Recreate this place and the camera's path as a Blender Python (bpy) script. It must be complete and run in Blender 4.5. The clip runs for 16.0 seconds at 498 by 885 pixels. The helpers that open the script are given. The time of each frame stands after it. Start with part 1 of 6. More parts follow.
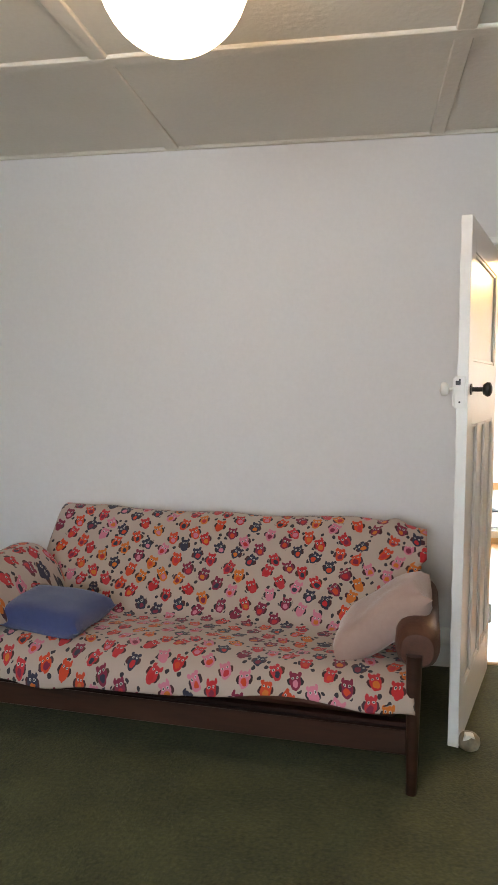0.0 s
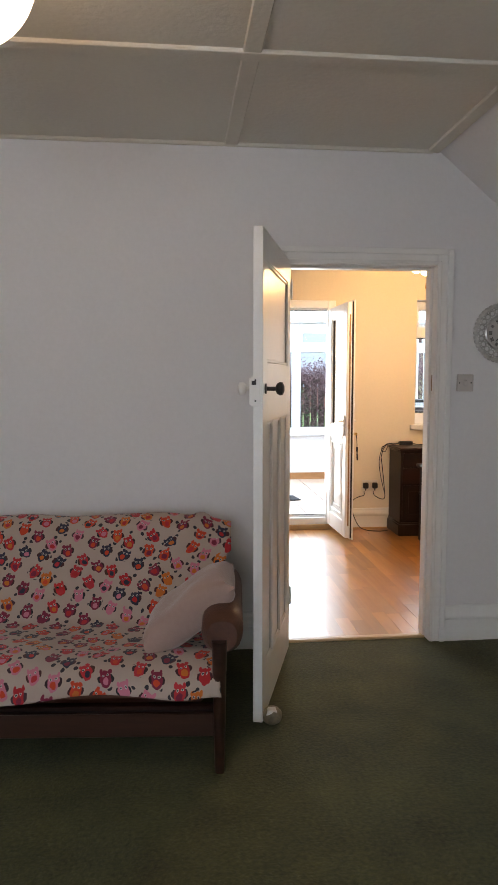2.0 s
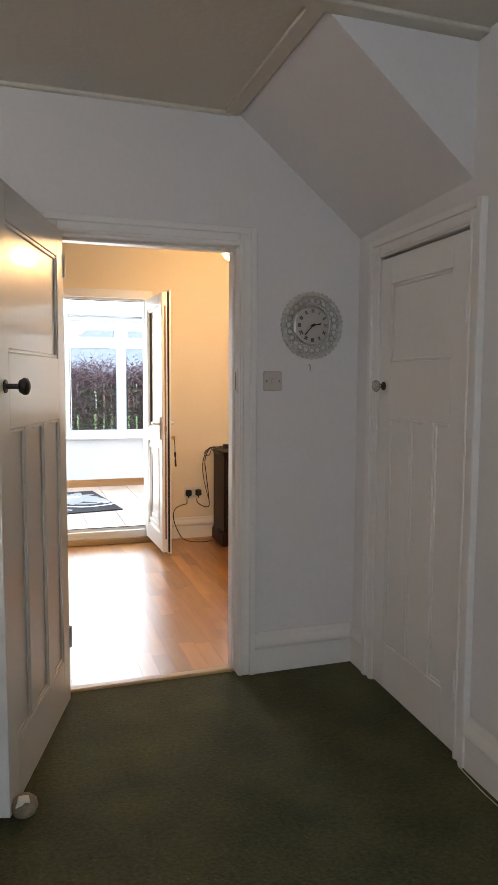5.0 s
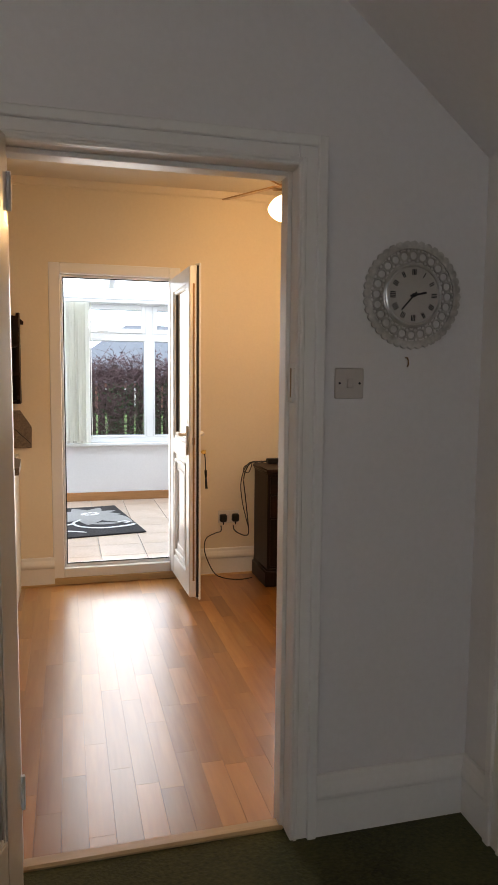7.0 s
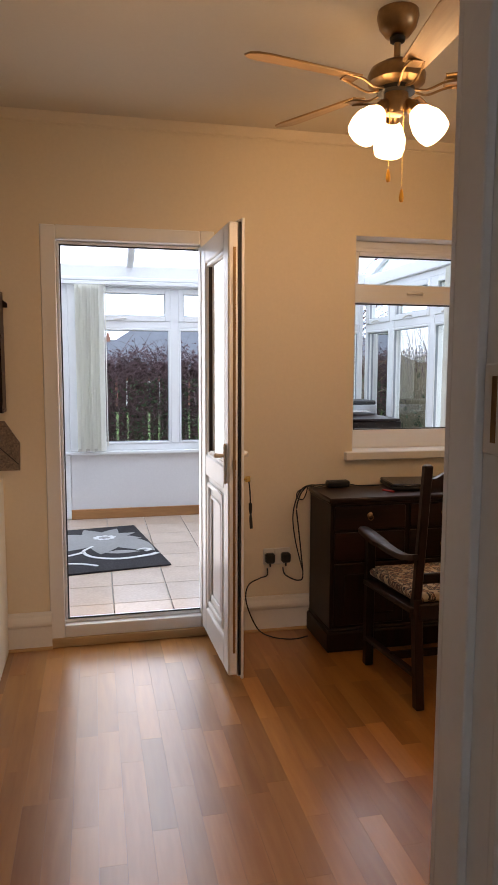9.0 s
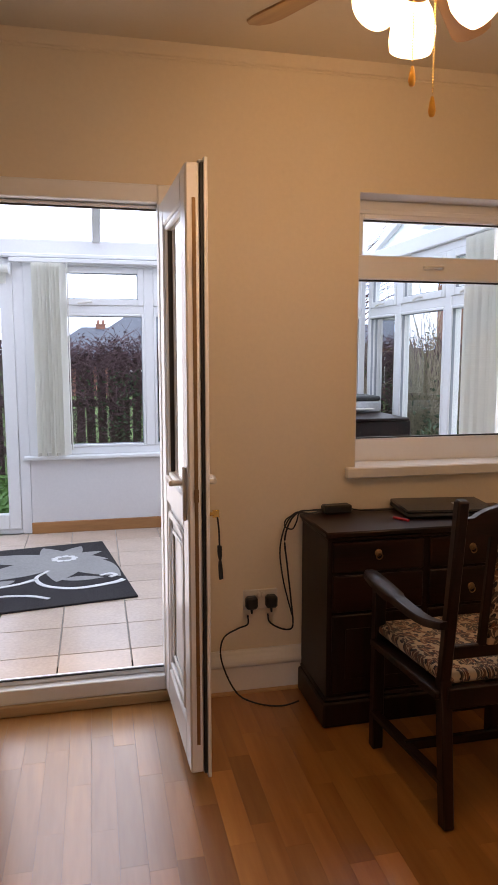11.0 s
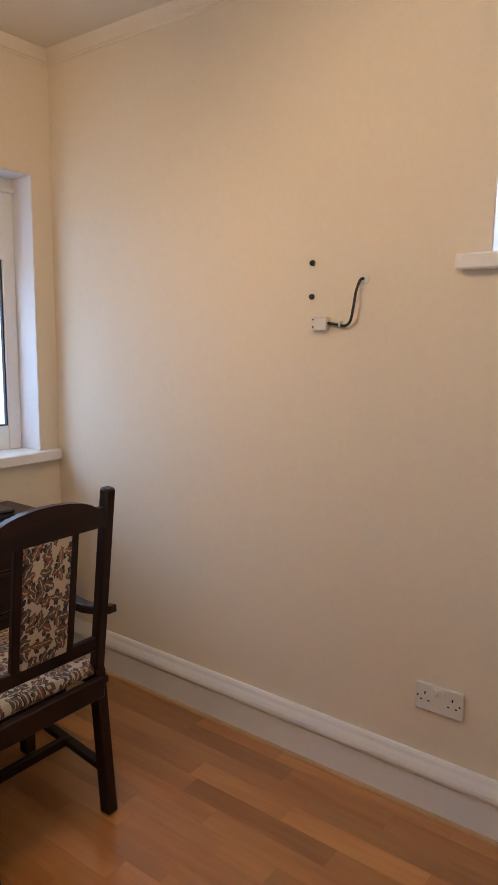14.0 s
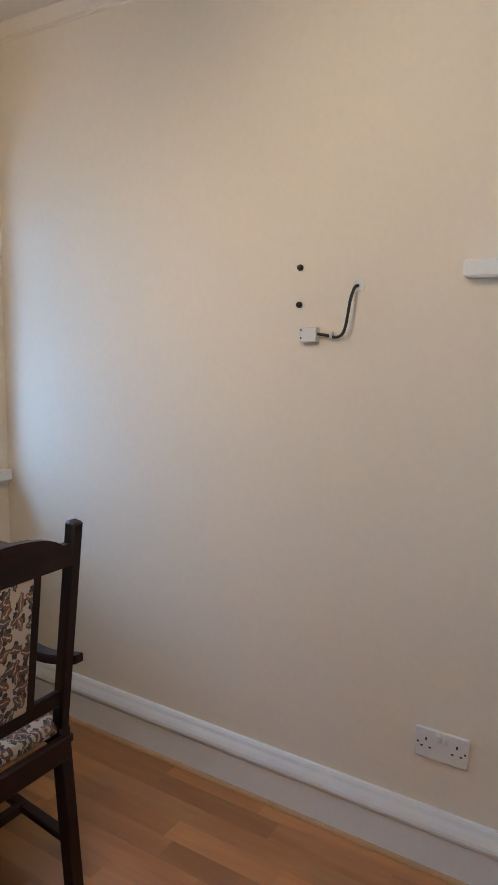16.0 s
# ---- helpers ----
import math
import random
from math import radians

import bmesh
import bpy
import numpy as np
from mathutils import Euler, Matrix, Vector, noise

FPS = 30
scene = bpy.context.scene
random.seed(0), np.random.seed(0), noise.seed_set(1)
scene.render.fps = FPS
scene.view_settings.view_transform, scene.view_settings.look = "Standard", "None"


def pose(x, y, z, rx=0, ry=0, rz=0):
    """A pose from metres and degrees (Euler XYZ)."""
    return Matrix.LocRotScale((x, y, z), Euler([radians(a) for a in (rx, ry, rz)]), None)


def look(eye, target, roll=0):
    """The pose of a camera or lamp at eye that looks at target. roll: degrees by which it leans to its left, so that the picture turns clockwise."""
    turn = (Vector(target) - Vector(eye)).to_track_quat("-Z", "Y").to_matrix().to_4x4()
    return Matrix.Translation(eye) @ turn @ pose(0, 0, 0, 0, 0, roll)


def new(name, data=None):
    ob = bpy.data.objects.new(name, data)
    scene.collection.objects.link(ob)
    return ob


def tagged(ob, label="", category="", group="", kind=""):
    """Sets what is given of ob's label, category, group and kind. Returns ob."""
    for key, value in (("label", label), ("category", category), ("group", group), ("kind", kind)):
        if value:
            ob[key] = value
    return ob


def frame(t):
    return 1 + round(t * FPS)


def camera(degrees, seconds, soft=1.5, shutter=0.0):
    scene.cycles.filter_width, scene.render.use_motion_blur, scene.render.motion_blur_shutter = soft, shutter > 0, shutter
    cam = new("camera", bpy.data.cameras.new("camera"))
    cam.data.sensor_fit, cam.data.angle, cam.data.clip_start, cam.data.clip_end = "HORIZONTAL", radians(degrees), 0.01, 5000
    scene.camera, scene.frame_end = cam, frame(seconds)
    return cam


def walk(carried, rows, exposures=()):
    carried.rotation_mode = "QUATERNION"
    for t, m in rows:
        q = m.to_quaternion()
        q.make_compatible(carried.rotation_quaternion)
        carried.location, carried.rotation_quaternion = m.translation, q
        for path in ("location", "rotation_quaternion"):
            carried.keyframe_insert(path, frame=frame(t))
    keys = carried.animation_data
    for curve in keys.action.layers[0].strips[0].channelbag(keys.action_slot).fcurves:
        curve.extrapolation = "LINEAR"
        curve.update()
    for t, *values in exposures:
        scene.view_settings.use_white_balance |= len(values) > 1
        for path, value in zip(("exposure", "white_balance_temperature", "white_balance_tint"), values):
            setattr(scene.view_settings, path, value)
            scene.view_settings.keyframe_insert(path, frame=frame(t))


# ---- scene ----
cam = camera(39.9, 16.0)
PATH = [
    (0, (1.101, 0.368, 1.327), (0.767, 2.333, 1.159), 0.1),
    (0.5, (1.1, 0.357, 1.32), (0.938, 2.344, 1.155), 0.1),
    (1, (1.108, 0.342, 1.341), (1.08, 2.334, 1.162), 0),
    (1.5, (1.122, 0.324, 1.344), (1.209, 2.314, 1.162), 0.1),
    (2, (1.135, 0.306, 1.347), (1.34, 2.287, 1.164), 0),
    (2.5, (1.152, 0.302, 1.357), (1.471, 2.267, 1.169), 0.1),
    (3, (1.16, 0.304, 1.355), (1.589, 2.248, 1.168), 0.1),
    (3.5, (1.185, 0.327, 1.367), (1.71, 2.247, 1.172), 0.1),
    (4, (1.279, 0.438, 1.355), (1.878, 2.336, 1.158), 0.1),
    (4.5, (1.408, 0.603, 1.351), (2.04, 2.491, 1.158), 0.1),
    (4.7, (1.449, 0.667, 1.342), (2.08, 2.556, 1.155), 0.2),
    (6.8, (1.809, 1.698, 1.323), (2.346, 3.616, 1.145), 0.5),
    (7, (1.806, 1.843, 1.347), (2.317, 3.767, 1.155), 0.5),
    (7.5, (1.809, 2.124, 1.354), (2.267, 4.061, 1.157), 0.3),
    (8, (1.845, 2.394, 1.354), (2.282, 4.335, 1.152), 0.3),
    (8.5, (1.893, 2.67, 1.379), (2.328, 4.611, 1.166), 0.2),
    (8.7, (1.91, 2.773, 1.378), (2.346, 4.714, 1.163), 0.2),
    (11, (2.204, 3.642, 1.407), (2.641, 5.577, 1.153), 0),
    (11.5, (2.242, 3.717, 1.411), (2.845, 5.605, 1.143), 0.1),
    (12, (2.285, 3.803, 1.431), (3.01, 5.642, 1.129), 0.2),
    (12.5, (2.318, 3.863, 1.428), (3.301, 5.578, 1.124), -0.1),
    (13, (2.332, 3.899, 1.419), (3.605, 5.411, 1.112), 0.4),
    (13.5, (2.34, 3.906, 1.429), (3.802, 5.235, 1.116), 0.6),
    (14, (2.328, 3.904, 1.426), (3.913, 5.086, 1.121), 0.7),
    (14.5, (2.324, 3.904, 1.43), (3.972, 4.995, 1.125), 0.9),
    (15, (2.322, 3.939, 1.438), (4.009, 4.969, 1.128), 1),
    (15.5, (2.353, 4.023, 1.44), (4.045, 5.046, 1.136), 1),
    (16, (2.438, 4.128, 1.441), (4.121, 5.17, 1.154), 1.2),
]
walk(cam, [(t, look(eye, target, roll)) for t, eye, target, roll in PATH],
     exposures=[(0.0, 0.78, 8750, 17), (0.5, 0.66, 8750, 17), (1.0, 0.33, 8650, 19), (1.5, 0.0, 8500, 20), (2.0, 0.0, 8500, 20), (3.5, -0.02, 8500, 20), (4.5, -0.08, 8500, 20), (7.0, -0.82, 9400, 23),
                (8.5, -1.30, 8700, 26), (11.0, -1.50, 8500, 32), (12.0, -1.08, 8500, 30), (12.5, -0.82, 8000, 25), (13.5, -0.74, 6600, 19), (14.5, -0.69, 5300, 15), (15.2, -0.67, 5000, 12), (16.0, -0.64, 4850, 9)])
# ---- world and large lights ----
world = bpy.data.worlds.new("overcast_sky")
scene.world = world
world.use_nodes = True
wn, wl = world.node_tree.nodes, world.node_tree.links
sky = wn.new("ShaderNodeTexSky")
sky.sky_type, sky.sun_disc = "NISHITA", False
sky.sun_elevation, sky.sun_rotation = radians(35), radians(200)
sky.dust_density, sky.ozone_density = 4.0, 1.0
cloud = wn.new("ShaderNodeMix")
cloud.data_type = "RGBA"
cloud.inputs["Factor"].default_value = 0.75
cloud.inputs["B"].default_value = (38.0, 57.0, 81.0, 1)
wl.new(sky.outputs["Color"], cloud.inputs["A"])
wl.new(cloud.outputs["Result"], wn["Background"].inputs["Color"])
wn["Background"].inputs["Strength"].default_value = 0.15

sun_data = bpy.data.lights.new("sun", "SUN")
sun_data.energy, sun_data.angle, sun_data.color = 0.6, radians(20), (1.0, 0.97, 0.92)
sun = new("sun", sun_data)
sun.matrix_world = look((0, 0, 10), (-3.0, 7.0, 4.0))


def window_light(name, at, target, wide, high, watts, colour=(0.80, 0.90, 1.0)):
    """Sky light that comes in through a window's opening."""
    data = bpy.data.lights.new(name, "AREA")
    data.shape, data.size, data.size_y = "RECTANGLE", wide, high
    data.energy, data.color = watts, colour
    ob = new(name, data)
    ob.matrix_world = look(at, target)
    return ob


window_light("daylight_room_window", (0.9, -1.62, 1.45), (0.9, 0.0, 1.3), 1.6, 1.2, 5, (1.0, 0.88, 0.78))
window_light("daylight_garden_door", (2.09, 6.60, 1.10), (2.09, 5.0, 0.9), 0.66, 1.7, 18, (0.72, 0.87, 1.0))
window_light("daylight_kitchen_window", (3.68, 6.60, 1.50), (3.68, 5.0, 1.35), 0.75, 0.95, 6)
window_light("daylight_side_window", (4.48, 4.15, 2.00), (3.0, 4.15, 1.6), 0.62, 0.55, 20, (0.66, 0.80, 1.0))

# ---- materials ----


def shade(name, colour, rough=0.6, metal=0.0, vary=0.12, scale=3.0, fine=60.0, bump=0.0, bump_scale=120.0,
          coat=0.0, island=0.0, sheen=0.0):
    """A plain painted or solid surface with variation at two scales and fine relief."""
    m = bpy.data.materials.new(name)
    m.use_nodes = True
    n, l = m.node_tree.nodes, m.node_tree.links
    b = n["Principled BSDF"]
    b.inputs["Roughness"].default_value, b.inputs["Metallic"].default_value = rough, metal
    b.inputs["Coat Weight"].default_value = coat
    b.inputs["Sheen Weight"].default_value = sheen
    tc = n.new("ShaderNodeTexCoord")
    big, small = n.new("ShaderNodeTexNoise"), n.new("ShaderNodeTexNoise")
    big.inputs["Scale"].default_value, small.inputs["Scale"].default_value = scale, fine
    big.inputs["Detail"].default_value = 4
    add = n.new("ShaderNodeMath")
    add.operation = "ADD"
    l.new(tc.outputs["Object"], big.inputs["Vector"])
    l.new(tc.outputs["Object"], small.inputs["Vector"])
    l.new(big.outputs["Fac"], add.inputs[0])
    l.new(small.outputs["Fac"], add.inputs[1])
    ramp = n.new("ShaderNodeMapRange")
    ramp.inputs["From Min"].default_value, ramp.inputs["From Max"].default_value = 0.6, 1.4
    ramp.inputs["To Min"].default_value, ramp.inputs["To Max"].default_value = 1 - vary, 1 + vary
    l.new(add.outputs[0], ramp.inputs["Value"])
    value = ramp.outputs["Result"]
    if island:
        info = n.new("ShaderNodeObjectInfo")
        r2 = n.new("ShaderNodeMapRange")
        r2.inputs["To Min"].default_value, r2.inputs["To Max"].default_value = 1 - island, 1 + island
        l.new(info.outputs["Random"], r2.inputs["Value"])
        mul = n.new("ShaderNodeMath")
        mul.operation = "MULTIPLY"
        l.new(value, mul.inputs[0])
        l.new(r2.outputs["Result"], mul.inputs[1])
        value = mul.outputs[0]
    tint = n.new("ShaderNodeVectorMath")
    tint.operation = "SCALE"
    tint.inputs[0].default_value = colour
    l.new(value, tint.inputs["Scale"])
    l.new(tint.outputs["Vector"], b.inputs["Base Color"])
    if bump:
        bn, bt = n.new("ShaderNodeBump"), n.new("ShaderNodeTexNoise")
        bt.inputs["Scale"].default_value, bt.inputs["Detail"].default_value = bump_scale, 3
        bn.inputs["Strength"].default_value, bn.inputs["Distance"].default_value = bump, 0.004
        l.new(tc.outputs["Object"], bt.inputs["Vector"])
        l.new(bt.outputs["Fac"], bn.inputs["Height"])
        l.new(bn.outputs["Normal"], b.inputs["Normal"])
    return m


def wood(name, dark, light, rough=0.4, along="Y", grain=14.0, coat=0.0, island=0.0, random_shift=True):
    """Wood with long grain along one axis."""
    m = bpy.data.materials.new(name)
    m.use_nodes = True
    n, l = m.node_tree.nodes, m.node_tree.links
    b = n["Principled BSDF"]
    b.inputs["Roughness"].default_value, b.inputs["Coat Weight"].default_value = rough, coat
    b.inputs["Coat Roughness"].default_value = 0.25
    tc, mp, info = n.new("ShaderNodeTexCoord"), n.new("ShaderNodeMapping"), n.new("ShaderNodeObjectInfo")
    stretch = {"X": (0.10, 1, 1), "Y": (1, 0.10, 1), "Z": (1, 1, 0.10)}[along]
    mp.inputs["Scale"].default_value = stretch
    shift = n.new("ShaderNodeVectorMath")
    shift.operation = "MULTIPLY_ADD"
    shift.inputs[1].default_value = (7.3, 5.1, 9.7)
    l.new(info.outputs["Random"], shift.inputs[0])
    l.new(tc.outputs["Object"], shift.inputs[2])
    l.new(shift.outputs["Vector"], mp.inputs["Vector"])
    big, small = n.new("ShaderNodeTexNoise"), n.new("ShaderNodeTexNoise")
    big.inputs["Scale"].default_value, big.inputs["Detail"].default_value, big.inputs["Distortion"].default_value = grain, 5, 0.8
    small.inputs["Scale"].default_value, small.inputs["Detail"].default_value = grain * 9, 3
    l.new(mp.outputs["Vector"], big.inputs["Vector"])
    l.new(mp.outputs["Vector"], small.inputs["Vector"])
    both = n.new("ShaderNodeMath")
    both.operation = "MULTIPLY_ADD"
    both.inputs[1].default_value = 0.35
    l.new(small.outputs["Fac"], both.inputs[0])
    l.new(big.outputs["Fac"], both.inputs[2])
    ramp = n.new("ShaderNodeValToRGB")
    ramp.color_ramp.elements[0].position, ramp.color_ramp.elements[1].position = 0.45, 0.90
    ramp.color_ramp.elements[0].color, ramp.color_ramp.elements[1].color = (*dark, 1), (*light, 1)
    l.new(both.outputs[0], ramp.inputs["Fac"])
    colour = ramp.outputs["Color"]
    if island:
        r2 = n.new("ShaderNodeMapRange")
        r2.inputs["To Min"].default_value, r2.inputs["To Max"].default_value = 1 - island, 1 + island
        l.new(info.outputs["Random"], r2.inputs["Value"])
        sc = n.new("ShaderNodeVectorMath")
        sc.operation = "SCALE"
        l.new(colour, sc.inputs[0])
        l.new(r2.outputs["Result"], sc.inputs["Scale"])
        colour = sc.outputs["Vector"]
    l.new(colour, b.inputs["Base Color"])
    bn = n.new("ShaderNodeBump")
    bn.inputs["Strength"].default_value, bn.inputs["Distance"].default_value = 0.08, 0.002
    l.new(both.outputs[0], bn.inputs["Height"])
    l.new(bn.outputs["Normal"], b.inputs["Normal"])
    return m


def glow(name, colour, strength):
    m = bpy.data.materials.new(name)
    m.use_nodes = True
    b = m.node_tree.nodes["Principled BSDF"]
    b.inputs["Base Color"].default_value = (0.9, 0.9, 0.88, 1)
    b.inputs["Emission Color"].default_value = (*colour, 1)
    b.inputs["Emission Strength"].default_value = strength
    return m


def glass_pane(name, tint=(0.95, 0.97, 0.97), gloss=0.10):
    """Flat window glass: clear, with a thin mirror on top."""
    m = bpy.data.materials.new(name)
    m.use_nodes = True
    n, l = m.node_tree.nodes, m.node_tree.links
    n.remove(n["Principled BSDF"])
    clear, mirror, mix, fr = (n.new("ShaderNodeBsdfTransparent"), n.new("ShaderNodeBsdfGlossy"),
                              n.new("ShaderNodeMixShader"), n.new("ShaderNodeLayerWeight"))
    clear.inputs["Color"].default_value = (*tint, 1)
    mirror.inputs["Roughness"].default_value = 0.02
    fr.inputs["Blend"].default_value = 0.09
    l.new(fr.outputs["Fresnel"], mix.inputs[0])
    l.new(clear.outputs[0], mix.inputs[1])
    l.new(mirror.outputs[0], mix.inputs[2])
    l.new(mix.outputs[0], n["Material Output"].inputs["Surface"])
    return m


def milky(name):
    """Opal roof sheet: lets light through and scatters it."""
    m = bpy.data.materials.new(name)
    m.use_nodes = True
    n, l = m.node_tree.nodes, m.node_tree.links
    n.remove(n["Principled BSDF"])
    clear, trans, mix = n.new("ShaderNodeBsdfTransparent"), n.new("ShaderNodeBsdfTranslucent"), n.new("ShaderNodeMixShader")
    clear.inputs["Color"].default_value = (0.92, 0.96, 0.98, 1)
    trans.inputs["Color"].default_value = (0.9, 0.94, 0.96, 1)
    mix.inputs[0].default_value = 0.45
    l.new(clear.outputs[0], mix.inputs[1])
    l.new(trans.outputs[0], mix.inputs[2])
    l.new(mix.outputs[0], n["Material Output"].inputs["Surface"])
    return m


def thin_cloth(name, colour):
    """Thin woven cloth that glows when light is behind it."""
    m = bpy.data.materials.new(name)
    m.use_nodes = True
    n, l = m.node_tree.nodes, m.node_tree.links
    n.remove(n["Principled BSDF"])
    dif, tra, mix, tc, ns, mr, sc = (n.new("ShaderNodeBsdfDiffuse"), n.new("ShaderNodeBsdfTranslucent"), n.new("ShaderNodeMixShader"),
                                     n.new("ShaderNodeTexCoord"), n.new("ShaderNodeTexNoise"), n.new("ShaderNodeMapRange"), n.new("ShaderNodeVectorMath"))
    ns.inputs["Scale"].default_value = 160
    mr.inputs["To Min"].default_value, mr.inputs["To Max"].default_value = 0.9, 1.06
    sc.operation = "SCALE"
    sc.inputs[0].default_value = colour
    l.new(tc.outputs["Object"], ns.inputs["Vector"])
    l.new(ns.outputs["Fac"], mr.inputs["Value"])
    l.new(mr.outputs["Result"], sc.inputs["Scale"])
    l.new(sc.outputs["Vector"], dif.inputs["Color"])
    l.new(sc.outputs["Vector"], tra.inputs["Color"])
    mix.inputs[0].default_value = 0.55
    l.new(dif.outputs[0], mix.inputs[1])
    l.new(tra.outputs[0], mix.inputs[2])
    l.new(mix.outputs[0], n["Material Output"].inputs["Surface"])
    return m


def spots(name, ground, colours, cell, size, rough=0.85, eyes=True, jitter=0.45, warp=0.05, turn=0.0):
    """Printed or woven cloth: motifs in a loose grid over the cloth's own lengths (UV in metres)."""
    m = bpy.data.materials.new(name)
    m.use_nodes = True
    n, l = m.node_tree.nodes, m.node_tree.links
    b = n["Principled BSDF"]
    b.inputs["Roughness"].default_value, b.inputs["Sheen Weight"].default_value = rough, 0.15

    def math_(op, a, c=None):
        q = n.new("ShaderNodeMath")
        q.operation = op
        for i, v in enumerate((a, c)):
            if v is None:
                continue
            if isinstance(v, (int, float)):
                q.inputs[i].default_value = v
            else:
                l.new(v, q.inputs[i])
        return q.outputs[0]

    def blend(fac, a, c):
        q = n.new("ShaderNodeMix")
        q.data_type = "RGBA"
        for key, v in (("Factor", fac), ("A", a), ("B", c)):
            sock = q.inputs[key] if key == "Factor" else [s for s in q.inputs if s.name == key and s.type == "RGBA"][0]
            if isinstance(v, tuple):
                sock.default_value = (*v, 1)
            else:
                l.new(v, sock)
        return [s for s in q.outputs if s.type == "RGBA"][0]

    uv, mp = n.new("ShaderNodeUVMap"), n.new("ShaderNodeMapping")
    mp.inputs["Scale"].default_value = (1 / cell[0], 1 / cell[1], 1)
    mp.inputs["Rotation"].default_value = (0, 0, turn)
    l.new(uv.outputs["UV"], mp.inputs["Vector"])
    wn_ = n.new("ShaderNodeTexNoise")
    wn_.inputs["Scale"].default_value = 3.2
    l.new(mp.outputs["Vector"], wn_.inputs["Vector"])
    wv = n.new("ShaderNodeVectorMath")
    wv.operation = "MULTIPLY_ADD"
    wv.inputs[1].default_value = (warp * 4, warp * 4, 0)
    l.new(wn_.outputs["Color"], wv.inputs[0])
    l.new(mp.outputs["Vector"], wv.inputs[2])
    vo = n.new("ShaderNodeTexVoronoi")
    vo.voronoi_dimensions = "2D"
    vo.inputs["Scale"].default_value, vo.inputs["Randomness"].default_value = 1.0, jitter
    l.new(wv.outputs["Vector"], vo.inputs["Vector"])
    loc = n.new("ShaderNodeVectorMath")
    loc.operation = "SUBTRACT"
    l.new(wv.outputs["Vector"], loc.inputs[0])
    l.new(vo.outputs["Position"], loc.inputs[1])
    rot = n.new("ShaderNodeVectorRotate")
    rot.rotation_type = "Z_AXIS"
    sep0 = n.new("ShaderNodeSeparateColor")
    l.new(vo.outputs["Color"], sep0.inputs["Color"])
    l.new(math_("SUBTRACT", math_("MULTIPLY", math_("SUBTRACT", sep0.outputs["Green"], 0.5), 1.3 if eyes else 6.28), turn), rot.inputs["Angle"])
    l.new(loc.outputs["Vector"], rot.inputs["Vector"])
    sep = n.new("ShaderNodeSeparateXYZ")
    l.new(rot.outputs["Vector"], sep.inputs["Vector"])
    ax, ay = math_("ABSOLUTE", sep.outputs["X"]), sep.outputs["Y"]

    def disc(cx, cy, rx, ry):
        dx = math_("DIVIDE", math_("SUBTRACT", ax, cx), rx)
        dy = math_("DIVIDE", math_("SUBTRACT", ay, cy), ry)
        return math_("LESS_THAN", math_("ADD", math_("MULTIPLY", dx, dx), math_("MULTIPLY", dy, dy)), 1.0)

    ramp = n.new("ShaderNodeValToRGB")
    ramp.color_ramp.interpolation = "CONSTANT"
    while len(ramp.color_ramp.elements) < len(colours):
        ramp.color_ramp.elements.new(0.5)
    for i, (e, c) in enumerate(zip(ramp.color_ramp.elements, colours)):
        e.position, e.color = i / len(colours), (*c, 1)
    l.new(sep0.outputs["Red"], ramp.inputs["Fac"])
    ramp2 = n.new("ShaderNodeValToRGB")
    ramp2.color_ramp.interpolation = "CONSTANT"
    while len(ramp2.color_ramp.elements) < len(colours):
        ramp2.color_ramp.elements.new(0.5)
    for i, e in enumerate(ramp2.color_ramp.elements):
        c = colours[(i + 2) % len(colours)]
        e.position, e.color = i / len(colours), (c[0] * 0.10 + 0.008, c[1] * 0.10 + 0.008, c[2] * 0.10 + 0.012, 1)
    l.new(sep0.outputs["Blue"], ramp2.inputs["Fac"])
    ramp3 = n.new("ShaderNodeValToRGB")
    ramp3.color_ramp.interpolation = "CONSTANT"
    while len(ramp3.color_ramp.elements) < len(colours):
        ramp3.color_ramp.elements.new(0.5)
    for i, e in enumerate(ramp3.color_ramp.elements):
        e.position, e.color = i / len(colours), (*colours[(i + 3) % len(colours)], 1)
    l.new(sep0.outputs["Blue"], ramp3.inputs["Fac"])
    s = size
    colour = blend(disc(s * 0.66, s * 0.02, s * 0.30, s * 0.46), ground, ramp2.outputs["Color"])
    colour = blend(disc(0.0, 0.0, s * (0.66 if eyes else 0.52), s * (1.0 if eyes else 1.15)), colour, ramp.outputs["Color"])
    if eyes:
        colour = blend(disc(s * 0.50, s * 0.86, s * 0.20, s * 0.32), colour, ramp.outputs["Color"])
        colour = blend(disc(0.0, -s * 0.30, s * 0.36, s * 0.40), colour, ramp3.outputs["Color"])
        colour = blend(disc(s * 0.28, s * 0.40, s * 0.15, s * 0.16), colour, (0.50, 0.50, 0.46))
        colour = blend(disc(s * 0.28, s * 0.40, s * 0.09, s * 0.10), colour, (0.02, 0.02, 0.03))
        # small leaves and hearts between the birds
        v2 = n.new("ShaderNodeTexVoronoi")
        v2.voronoi_dimensions = "2D"
        v2.inputs["Scale"].default_value, v2.inputs["Randomness"].default_value = 2.1, 0.9
        l.new(wv.outputs["Vector"], v2.inputs["Vector"])
        s2 = n.new("ShaderNodeSeparateColor")
        l.new(v2.outputs["Color"], s2.inputs["Color"])
        small = math_("MULTIPLY", math_("LESS_THAN", v2.outputs["Distance"], 0.20),
                      math_("MULTIPLY", math_("GREATER_THAN", s2.outputs["Red"], 0.55), math_("GREATER_THAN", vo.outputs["Distance"], s * 1.05)))
